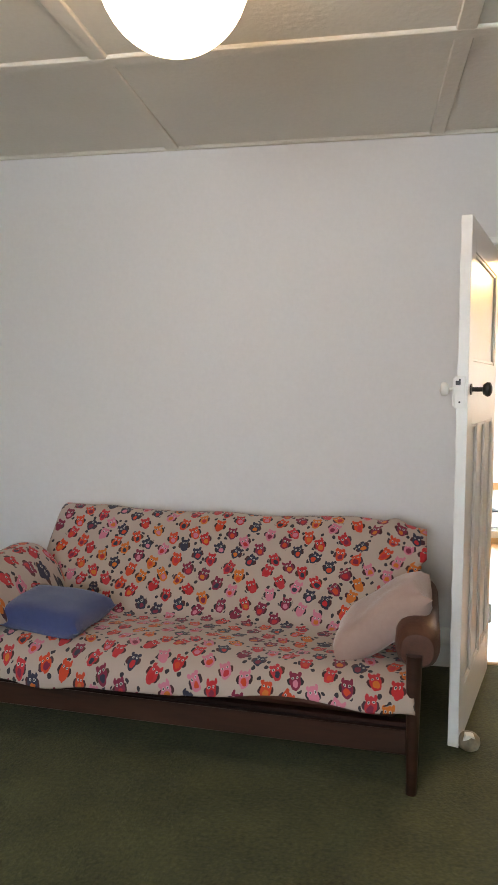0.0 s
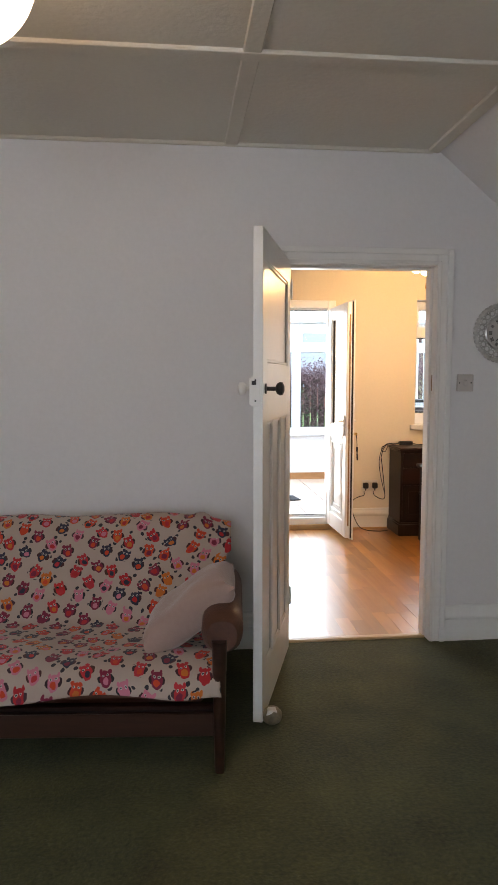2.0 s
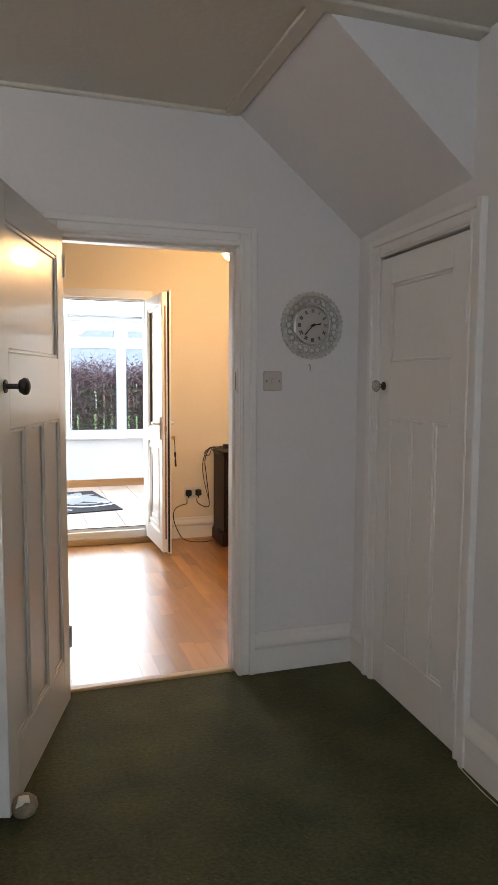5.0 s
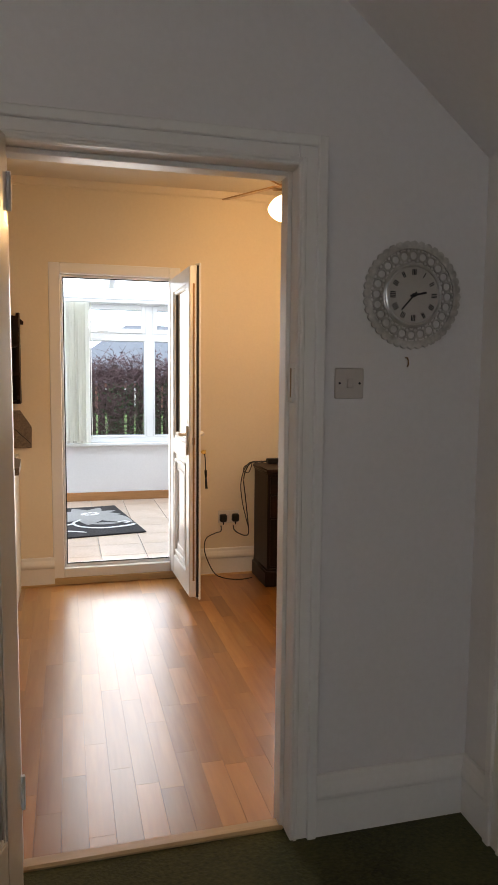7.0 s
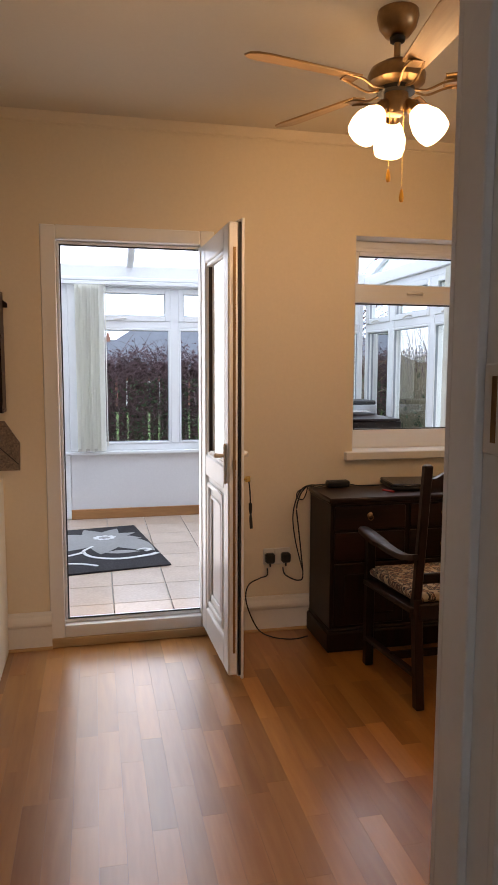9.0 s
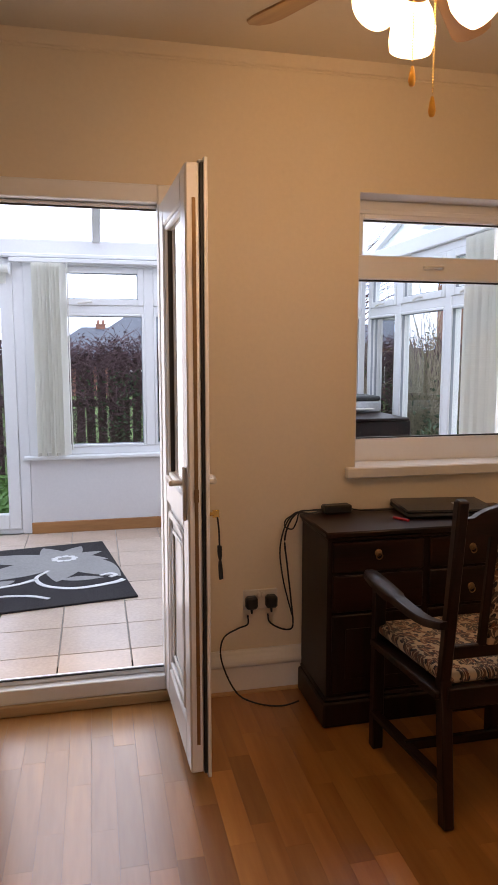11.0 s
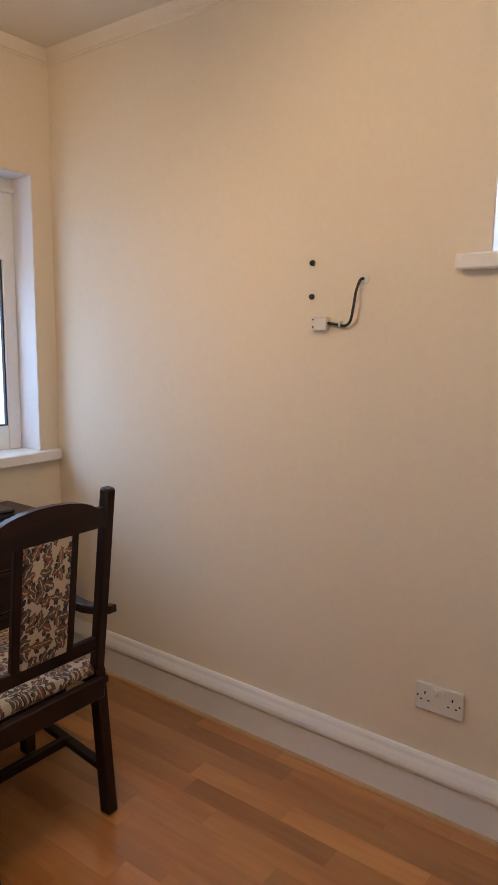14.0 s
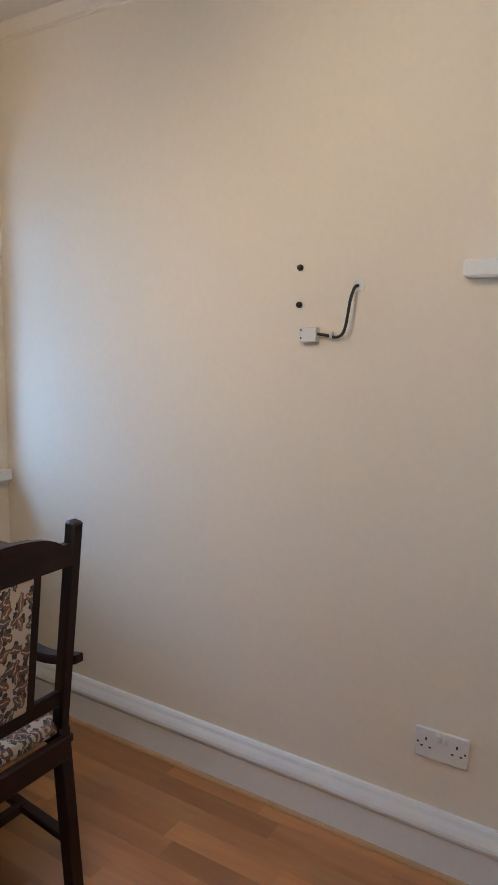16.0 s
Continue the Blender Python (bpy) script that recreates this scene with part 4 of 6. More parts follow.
part("sill", boxes(((GX0 + 0.058, YF, 0.045), (GX1 - 0.058, YF + 0.075, 0.105)), ((GX0 + 0.058, YF + 0.04, 0.105), (GX1 - 0.058, YF + 0.075, 0.125)), bevel=0.003), UPVC, gd)
part("sill_strip", boxes(((GX0 - 0.01, YF - 0.012, 0.0), (GX1 + 0.01, YF + 0.01, 0.045)), bevel=0.004), OAK_STRIP, gd, "beige strip under the door sill")
part("seal", boxes(((GX0 + 0.0725, YF + 0.040, 0.125), (GX0 + 0.079, YF + 0.046, GH - 0.082)), ((GX0 + 0.072, YF + 0.040, GH - 0.089), (GX1 - 0.060, YF + 0.046, GH - 0.0825)),
     ((GX0 + 0.072, YF + 0.038, 0.1255), (GX1 - 0.060, YF + 0.046, 0.131))), SEAL, gd, "black rubber seal")
for hz in (0.40, 1.05, 1.70):
    part("hinge", rod(bmesh.new(), (GX1 - 0.05, YF - 0.008, hz), (GX1 - 0.05, YF - 0.008, hz + 0.10), 0.009), UPVC, gd)
    part("keep", boxes(((GX0 + 0.056, YF + 0.012, hz), (GX0 + 0.060, YF + 0.03, hz + 0.12))), STEEL, gd)

ax_, ay_ = 2.464, YF - 0.012
gturn = math.degrees(math.atan2(5.705 - ay_, 2.482 - ax_))
gl = thing("door_3", (ax_, ay_, 0.055), "white plastic half-glazed garden door standing open", "door", gturn)
gl["kind"] = "structure"
# local x along the leaf; local +y is the side that faces the wall when open
GW, GT, GHH = 0.600, 0.040, 1.908
for a, b, lo, hi, nm in ((0.0, 0.095, 0.0, GHH, "stile"), (GW - 0.095, GW, 0.0, GHH, "stile"), (0.095, GW - 0.095, 0.0, 0.13, "rail"),
                         (0.095, GW - 0.095, 0.80, 0.90, "rail"), (0.095, GW - 0.095, GHH - 0.095, GHH, "rail")):
    part(nm, boxes(((a, -0.004, lo), (b, GT, hi)), bevel=0.006), UPVC, gl)
part("outer_lip", boxes(((-0.006, GT, -0.014), (0.020, GT + 0.016, GHH + 0.014)), ((GW - 0.020, GT + 0.010, -0.014), (GW + 0.010, GT + 0.022, GHH + 0.014)),
     ((0.020, GT, GHH - 0.02), (GW - 0.02, GT + 0.014, GHH + 0.014)), ((0.020, GT, -0.014), (GW - 0.02, GT + 0.014, 0.02)), bevel=0.002), UPVC, gl, "overlapping outer lip")
part("seal", boxes(((GW - 0.012, GT + 0.001, 0.0), (GW + 0.004, GT + 0.010, GHH))), SEAL, gl, "black rubber seal")
part("lock_strip", boxes(((GW, 0.016, 0.10), (GW + 0.002, 0.027, GHH - 0.1)), ((GW + 0.002, 0.014, 0.90), (GW + 0.008, 0.028, 0.94)), ((GW + 0.002, 0.016, 0.30), (GW + 0.006, 0.026, 0.33)),
     ((GW + 0.002, 0.016, 1.58), (GW + 0.006, 0.026, 1.61))), BRASS, gl, "dull brass multipoint lock strip")
part("bead", boxes(((0.092, 0.004, 0.90), (0.108, 0.02, GHH - 0.095)), ((GW - 0.108, 0.004, 0.90), (GW - 0.092, 0.02, GHH - 0.095)),
     ((0.108, 0.004, 0.897), (GW - 0.108, 0.02, 0.915)), ((0.108, 0.004, GHH - 0.112), (GW - 0.108, 0.02, GHH - 0.093)), bevel=0.004), UPVC, gl)
part("gasket", boxes(((0.108, 0.012, 0.915), (0.112, 0.034, GHH - 0.112)), ((GW - 0.112, 0.012, 0.915), (GW - 0.108, 0.034, GHH - 0.112))), SEAL, gl)
pn = part("pane", sheet((0.10, 0.019, 0.90), (GW - 0.10, 0.021, GHH - 0.095)), GLASS, gl, "clear glass")
pn.visible_shadow = False
part("lower_panel", boxes(((0.095, 0.010, 0.13), (GW - 0.095, 0.030, 0.80))), UPVC, gl)
mp_ = bmesh.new()
for s in (0.010, 0.030):
    for inset, w, h in ((0.03, 0.022, 0.014), (0.085, 0.016, 0.009)):
        x0, x1, z0, z1 = 0.095 + inset, GW - 0.095 - inset, 0.13 + inset, 0.80 - inset
        y0, y1 = (s - h, s) if s < 0.02 else (s, s + h)
        for p, q in (((x0, y0, z0), (x0 + w, y1, z1)), ((x1 - w, y0, z0), (x1, y1, z1)), ((x0 + w, y0, z0), (x1 - w, y1, z0 + w)), ((x0 + w, y0, z1 - w), (x1 - w, y1, z1))):
            box(mp_, p, q, 0.005)
part("panel_moulding", mp_, UPVC, gl)


def lever(parent, x, z, y, side, material, label):
    h = part("handle", boxes(((x - 0.014, min(y, y + side * 0.012), z - 0.12), (x + 0.014, max(y, y + side * 0.012), z + 0.05)), bevel=0.004), material, parent, label)
    bm = bmesh.new()
    rod(bm, (x, y, z), (x, y + side * 0.045, z), 0.009)
    tube(bm, [(x + 0.004, y + side * 0.045, z), (x - 0.03, y + side * 0.048, z + 0.004), (x - 0.08, y + side * 0.046, z + 0.002), (x - 0.115, y + side * 0.040, z - 0.004)], 0.010, 8)
    part("lever", bm, material, h)
    return h


lever(gl, GW - 0.042, 0.955, -0.004, -1, PLASTIC, "white lever handle")
lever(gl, GW - 0.042, 0.955, GT, 1, PLASTIC, "white lever handle")
key = part("key", boxes(((GW - 0.046, GT + 0.01, 0.845), (GW - 0.038, GT + 0.045, 0.855)), ((GW - 0.045, GT + 0.04, 0.838), (GW - 0.039, GT + 0.062, 0.862)), bevel=0.001), GOLD, gl, "brass key in the lock")
kf = tube(bmesh.new(), [(GW - 0.042, GT + 0.055, 0.845), (GW - 0.040, GT + 0.060, 0.80), (GW - 0.040, GT + 0.062, 0.74)], 0.003)
tube(kf, [(GW - 0.040, GT + 0.062, 0.745), (GW - 0.042, GT + 0.064, 0.69), (GW - 0.036, GT + 0.066, 0.635)], 0.008, 8, 6, 0.5)
part("key_fob", kf, BLACK, gl, "black key strap")

# kitchen window: deep reveal, plastic frame, sill board
kw = thing("window_1", (0, 0, 0), "white plastic casement window with a top vent", "window")
kw["kind"] = "structure"
y0, y1 = F1 + 0.13, F1 + 0.195
part("head", boxes(((KX0, y0, KZ1 - 0.058), (KX1, y1, KZ1)), ((KX0, y0 - 0.018, KZ1 - 0.062), (KX1, y0, KZ1 - 0.040)), bevel=0.004), UPVC, kw)
part("jamb", boxes(((KX0, y0, KZ0 + 0.022), (KX0 + 0.045, y1, KZ1 - 0.058)), bevel=0.004), UPVC, kw)
part("jamb", boxes(((KX1 - 0.060, y0, KZ0 + 0.022), (KX1, y1, KZ1 - 0.058)), bevel=0.004), UPVC, kw)
part("bottom_rail", boxes(((KX0 + 0.045, y0, KZ0 + 0.022), (KX1 - 0.060, y1, KZ0 + 0.125)), bevel=0.004), UPVC, kw)
part("transom", boxes(((KX0 + 0.045, y0 - 0.012, 1.725), (KX1 - 0.060, y1, 1.825)), bevel=0.004), UPVC, kw)
part("vent_frame", boxes(((KX0 + 0.045, y0 - 0.012, 1.825), (KX0 + 0.066, y1, KZ1 - 0.058)), ((KX1 - 0.105, y0 - 0.012, 1.825), (KX1 - 0.060, y1, KZ1 - 0.058)),
     ((KX0 + 0.066, y0 - 0.012, KZ1 - 0.080), (KX1 - 0.105, y1, KZ1 - 0.058)), bevel=0.004), UPVC, kw)
part("gasket", boxes(((KX0 + 0.066, y0 + 0.006, KZ1 - 0.086), (KX1 - 0.105, y0 + 0.02, KZ1 - 0.0805)), ((KX1 - 0.111, y0 + 0.006, 1.826), (KX1 - 0.1055, y0 + 0.02, KZ1 - 0.087)),
     ((KX0 + 0.046, y0 + 0.006, 1.718), (KX1 - 0.061, y0 + 0.02, 1.7245)), ((KX1 - 0.067, y0 + 0.006, KZ0 + 0.132), (KX1 - 0.0605, y0 + 0.02, 1.7175)), ((KX0 + 0.046, y0 + 0.006, KZ0 + 0.1255), (KX1 - 0.061, y0 + 0.02, KZ0 + 0.1315))), SEAL, kw, "black window gasket")
for lo, hi in (((KX0 + 0.04, y0 + 0.025, KZ0 + 0.12), (KX1 - 0.058, y0 + 0.031, 1.73)), ((KX0 + 0.06, y0 + 0.025, 1.82), (KX1 - 0.10, y0 + 0.031, KZ1 - 0.07))):
    pane = part("pane", sheet(lo, hi), GLASS, kw)
    pane.visible_shadow = False
vh = part("vent_handle", boxes(((3.66, y0 - 0.030, 1.772), (3.70, y0 - 0.011, 1.788)), bevel=0.003), PLASTIC, kw, "white window catch")
part("catch_lever", tube(bmesh.new(), [(3.69, y0 - 0.030, 1.782), (3.66, y0 - 0.036, 1.780), (3.60, y0 - 0.034, 1.776)], 0.007), PLASTIC, vh)
structure("window_sill_1", boxes(((KX0 - 0.045, F1 - 0.035, 0.895), (E2 - 0.006, F1 - 0.001, 0.94)), ((KX0 + 0.001, F1 - 0.002, 0.897), (KX1 - 0.001, F1 + 0.135, 0.94)), bevel=0.005), GLOSS_WHITE, "white gloss window board", "window sill")
structure("window_reveal_1", boxes(((KX0 + 0.0005, F1 + 0.001, 0.94), (KX0 + 0.003, y0, KZ1)), ((KX1 - 0.003, F1 + 0.001, 0.94), (KX1 - 0.0005, y0, KZ1)), ((KX0 + 0.003, F1 + 0.001, KZ1 - 0.003), (KX1 - 0.003, y0, KZ1 - 0.0005))), WHITE_WALL, "white painted window reveal", "reveal")

# high side window
sw = thing("window_2", (0, 0, 0), "white plastic high side window", "window")
sw["kind"] = "structure"
x0, x1 = E2 + 0.115, E2 + 0.175
part("jamb", boxes(((x0, SY1 - 0.055, SZ0 + 0.02), (x1, SY1, SZ1)), bevel=0.004), UPVC, sw)
part("jamb", boxes(((x0, SY0, SZ0 + 0.02), (x1, SY0 + 0.055, SZ1)), bevel=0.004), UPVC, sw)
part("sash_stile", boxes(((x0 - 0.012, SY1 - 0.105, SZ0 + 0.06), (x1, SY1 - 0.055, SZ1 - 0.04)), bevel=0.005), UPVC, sw)
part("bottom_rail", boxes(((x0, SY0 + 0.055, SZ0 + 0.02), (x1, SY1 - 0.055, SZ0 + 0.062)), bevel=0.004), UPVC, sw)
part("top_rail", boxes(((x0, SY0 + 0.055, SZ1 - 0.045), (x1, SY1 - 0.055, SZ1)), bevel=0.004), UPVC, sw)
part("gasket", boxes(((x0 - 0.004, SY1 - 0.111, SZ0 + 0.062), (x0 + 0.01, SY1 - 0.1055, SZ1 - 0.045))), SEAL, sw)
part("pane", sheet((x0 + 0.03, SY0 + 0.05, SZ0 + 0.05), (x0 + 0.036, SY1 - 0.10, SZ1 - 0.04)), GLASS, sw).visible_shadow = False
structure("window_sill_2", boxes(((E2 - 0.040, SY0 - 0.08, SZ0 - 0.022), (E2 - 0.001, SY1 + 0.085, SZ0 + 0.020)), ((E2 - 0.002, SY0 + 0.001, SZ0 - 0.020), (E2 + 0.12, SY1 - 0.001, SZ0 + 0.020)), bevel=0.005), GLOSS_WHITE, "white gloss window board", "window sill")
structure("window_reveal_2", boxes(((E2 + 0.001, SY1 - 0.003, SZ0 + 0.02), (x0, SY1 - 0.0005, SZ1)), ((E2 + 0.001, SY0 + 0.0005, SZ0 + 0.02), (x0, SY0 + 0.003, SZ1))), WHITE_WALL, "white painted window reveal", "reveal")


# ---- desk ----
desk = thing("pedestal_desk", (3.03, 5.968, 0), "dark stained wooden pedestal desk against the wall", "desk")
DW, DD = 0.87, 0.330
part("top", boxes(((-0.014, -0.016, 0.738), (DW + 0.014, DD, 0.762)), bevel=0.006), DARK_WOOD_X, desk)
part("top_moulding", boxes(((-0.006, -0.008, 0.726), (DW + 0.006, DD - 0.004, 0.738)), bevel=0.004), DARK_WOOD_X, desk)
part("carcase", boxes(((0.0, 0.010, 0.11), (DW, DD, 0.726)), bevel=0.003), DARK_WOOD, desk)
part("plinth", boxes(((-0.016, -0.010, 0.0), (DW + 0.016, DD - 0.004, 0.10)), ((-0.008, -0.003, 0.10), (DW + 0.008, DD - 0.004, 0.116)), bevel=0.007), DARK_WOOD, desk)
for x in (0.0, 0.39):
    for z0, z1, hz in ((0.602, 0.718, 0.672), (0.450, 0.590, 0.514)):
        dw = part("drawer", boxes(((x + 0.018, -0.001, z0), (x + 0.382 + (0.09 if x else 0), 0.012, z1)), bevel=0.004), DARK_WOOD_X, desk)
        at_ = Matrix.Translation((x + 0.196, -0.001, hz)) @ Matrix.Rotation(math.pi / 2, 4, "X")
        rp_ = lathe(bmesh.new(), [(0.015, 0.0), (0.013, 0.003), (0.005, 0.006)], 16, at_)
        ring(rp_, 0.012, 0.0024, Matrix.Translation((x + 0.196, -0.011, hz - 0.010)) @ Matrix.Rotation(math.pi / 2, 4, "X"), 20, 6)
        part("ring_pull", rp_, BRASS, dw, "brass ring pull")
    part("cupboard_door", boxes(((x + 0.018, -0.001, 0.130), (x + 0.382 + (0.09 if x else 0), 0.012, 0.438)), ((x + 0.070, -0.004, 0.185), (x + 0.330 + (0.09 if x else 0), 0.0, 0.385)), bevel=0.004), DARK_WOOD, desk)

laptop = thing("laptop", (3.60, 6.185, 0.762), "closed black laptop lying on the desk", "laptop", -8)
part("base", boxes(((-0.19, -0.125, 0.004), (0.19, 0.125, 0.020)), bevel=0.005), BLACK, laptop)
part("lid", boxes(((-0.19, -0.125, 0.021), (0.19, 0.125, 0.034)), bevel=0.006), BLACK_GLOSS, laptop)
part("badge", lathe(bmesh.new(), [(0.012, 0.0340), (0.012, 0.0346)], 20, Matrix.Translation((0.05, 0.0, 0))), STEEL, laptop)
for x in (-0.16, 0.16):
    part("foot", boxes(((x - 0.01, -0.11, 0), (x + 0.01, 0.11, 0.004))), BLACK, laptop)
pen = single("red_pen", rod(bmesh.new(), (-0.03, 0, 0.005), (0.04, 0.0, 0.005), 0.005), RED, "short red pen beside the laptop", "pen", (3.365, 6.085, 0.762), -60)
adapter = thing("power_adapter", (3.165, 6.262, 0.762), "black laptop power adapter on the desk", "power adapter", 4)
part("brick", boxes(((-0.060, -0.026, 0.0), (0.060, 0.026, 0.034)), bevel=0.006), BLACK, adapter)

socket = thing("double_socket", (2.855, F1, 0.398), "white double wall socket with two black plugs", "socket")


def socket_plate(s, m, plugs):
    def mb(bm):
        bmesh.ops.transform(bm, matrix=m, verts=bm.verts)
        return bm
    part("plate", mb(boxes(((-0.073, -0.010, -0.043), (0.073, 0, 0.043)), bevel=0.003)), PLASTIC, s)
    for x in (-0.009, 0.009):
        part("rocker", mb(boxes(((x - 0.0065, -0.016, 0.012), (x + 0.0065, -0.009, 0.034)), bevel=0.002)), PLASTIC, s)
    for i, x in enumerate((-0.042, 0.042)):
        if plugs:
            bm = boxes(((x - 0.024, -0.048, -0.030), (x + 0.024, -0.010, 0.022)), bevel=0.008)
            rod(bm, (x, -0.030, -0.026), (x, -0.034, -0.050), 0.006, 0.004)
            part("plug", mb(bm), BLACK, s, "black mains plug")
        else:
            holes = boxes(((x - 0.0022, -0.0106, 0.008), (x + 0.0022, -0.0096, 0.017)), ((x - 0.015, -0.0106, -0.012), (x - 0.008, -0.0096, -0.008)), ((x + 0.008, -0.0106, -0.012), (x + 0.015, -0.0096, -0.008)))
            sx = -0.064 if i == 0 else 0.064
            bmesh.ops.create_cone(holes, cap_ends=True, segments=8, radius1=0.003, radius2=0.003, depth=0.001, matrix=Matrix.Translation((sx, -0.0104, 0)) @ Matrix.Rotation(math.pi / 2, 4, "X"))
            part("socket_holes", mb(holes), BLACK, s, "dark pin slots")


socket_plate(socket, Matrix(), True)
socket_2 = thing("double_socket", (E2, 4.576, 0.370), "white double wall socket, nothing plugged in", "socket")
socket_plate(socket_2, Matrix.Rotation(-math.pi / 2, 4, "Z"), False)

CABLES = (
    ("mains_lead", [(2.796, 6.285, 0.345), (2.792, 6.272, 0.310), (2.75, 6.262, 0.300), (2.69, 6.255, 0.270), (2.675, 6.250, 0.20), (2.70, 6.24, 0.11), (2.745, 6.235, 0.03), (2.80, 6.205, 0.006), (2.86, 6.165, 0.005), (2.92, 6.155, 0.005), (2.985, 6.175, 0.006)], 0.0035),
    ("laptop_lead", [(2.880, 6.285, 0.345), (2.884, 6.272, 0.315), (2.915, 6.270, 0.290), (2.960, 6.275, 0.272), (2.985, 6.272, 0.290), (2.975, 6.268, 0.40), (2.955, 6.262, 0.56), (2.945, 6.262, 0.66), (2.965, 6.258, 0.735), (3.00, 6.25, 0.775), (3.05, 6.262, 0.776), (3.108, 6.262, 0.778)], 0.0038),
    ("laptop_lead", [(2.985, 6.285, 0.33), (2.965, 6.280, 0.40), (2.94, 6.272, 0.50), (2.925, 6.262, 0.62), (2.945, 6.255, 0.72), (2.985, 6.245, 0.774), (3.04, 6.235, 0.770), (3.10, 6.248, 0.776)], 0.0032),
    ("laptop_lead", [(2.99, 6.25, 0.770), (2.95, 6.26, 0.745), (2.945, 6.262, 0.715), (2.975, 6.255, 0.705), (2.992, 6.25, 0.74), (3.00, 6.245, 0.772), (3.03, 6.242, 0.772)], 0.0030),
    ("laptop_lead", [(3.225, 6.262, 0.775), (3.27, 6.255, 0.768), (3.31, 6.25, 0.766), (3.36, 6.235, 0.768), (3.40, 6.225, 0.772)], 0.0030),
)
for nm, pts, r in CABLES:
    single(nm, tube(bmesh.new(), pts, r), BLACK, "loose black power cable by the desk", "cable", group="cables by the desk")

# ---- carver chair, its back to the room ----
chair = thing("carver_chair", (3.396, 5.585, 0), "dark wooden carver chair with leaf-pattern tapestry seat", "chair", 0)


def bar(bm, p0, p1, w, d, bevel=0.004):
    """A straight timber between two points, w wide in x and d deep."""
    p0, p1 = Vector(p0), Vector(p1)
    v = p1 - p0
    yv = Vector((0, 1, 0)) if abs(v.normalized().y) < 0.8 else Vector((0, 0, 1))
    zv = v.normalized()
    xv = yv.cross(zv).normalized()
    yv = zv.cross(xv)
    m = Matrix((xv, yv, zv)).transposed().to_4x4()
    m.translation = (p0 + p1) / 2
    return box(bm, (-w / 2, -d / 2, -v.length / 2), (w / 2, d / 2, v.length / 2), bevel, 1, m)


RB = -0.225   # rear legs at the floor
for s in (-1, 1):
    bm = bar(bmesh.new(), (s * 0.198, RB, 0), (s * 0.200, RB + 0.045, 0.45), 0.036, 0.042)
    bar(bm, (s * 0.200, RB + 0.045, 0.43), (s * 0.200, RB - 0.020, 1.005), 0.036, 0.034, 0.006)
    part("back_post", bm, DARK_WOOD, chair)
    part("front_leg", bar(bmesh.new(), (s * 0.232, 0.225, 0), (s * 0.232, 0.225, 0.618), 0.040, 0.040), DARK_WOOD, chair)
    part("side_seat_rail", bar(bmesh.new(), (s * 0.206, RB + 0.03, 0.405), (s * 0.243, 0.215, 0.405), 0.055, 0.024), DARK_WOOD, chair)
    part("side_stretcher", bar(bmesh.new(), (s * 0.200, RB + 0.01, 0.135), (s * 0.245, 0.22, 0.135), 0.034, 0.020), DARK_WOOD, chair)
    arm = bmesh.new()
    pts = smooth_line([(s * 0.229, RB + 0.000, 0.632), (s * 0.232, -0.10, 0.606), (s * 0.242, 0.06, 0.612), (s * 0.254, 0.18, 0.630), (s * 0.252, 0.275, 0.634)], 6)
    rows = []
    for i, p in enumerate(pts):
        t = i / (len(pts) - 1)
        w = (0.013 if i == 0 else 0.018) + 0.016 * math.sin(math.pi * min(1, t * 1.05)) * t + (0.008 if t > 0.5 else 0)
        if i == len(pts) - 1:
            w *= 0.6
        rows.append([arm.verts.new(p + Vector((a * w, 0, b))) for a, b in ((-1, -0.010), (1, -0.010), (1, 0.008), (0.8, 0.013), (-0.8, 0.013), (-1, 0.008))])
    for a, b in zip(rows, rows[1:]):
        for k in range(6):
            arm.faces.new((a[k], a[(k + 1) % 6], b[(k + 1) % 6], b[k]))
    arm.faces.new(rows[0])
    arm.faces.new(rows[-1][::-1])
    part("arm", arm, DARK_WOOD, chair)
part("front_seat_rail", bar(bmesh.new(), (-0.235, 0.222, 0.405), (0.235, 0.222, 0.405), 0.055, 0.024), DARK_WOOD, chair)
part("rear_seat_rail", bar(bmesh.new(), (-0.20, RB + 0.02, 0.40), (0.20, RB + 0.02, 0.40), 0.065, 0.024), DARK_WOOD, chair)
part("cross_stretcher", bar(bmesh.new(), (-0.228, 0.0, 0.135), (0.228, 0.0, 0.135), 0.034, 0.020), DARK_WOOD, chair)


def back_at(z):
    return RB + 0.045 - 0.065 * (z - 0.43) / 0.575


part("lower_back_rail", bar(bmesh.new(), (-0.196, back_at(0.535), 0.535), (0.196, back_at(0.535), 0.535), 0.042, 0.020), DARK_WOOD, chair)
top = bmesh.new()
outline = [(-0.198, 0.896), (0.198, 0.896), (0.198, 0.942)] + [(0.185 - 0.37 * i / 16, 0.952 + 0.036 * (math.sin(math.pi * min(1, max(0, (i - 1.5) / 13))) ** 0.45)) for i in range(17)] + [(-0.198, 0.942)]
prism(top, outline, 0.022)
bmesh.ops.transform(top, matrix=Matrix.Translation((0, back_at(0.94) - 0.011, 0)), verts=top.verts)
part("top_rail", top, DARK_WOOD_X, chair)
for x in (-0.088, 0.088):
    part("back_stile", bar(bmesh.new(), (x, back_at(0.55), 0.55), (x, back_at(0.90), 0.90), 0.026, 0.018, 0.003), DARK_WOOD, chair)


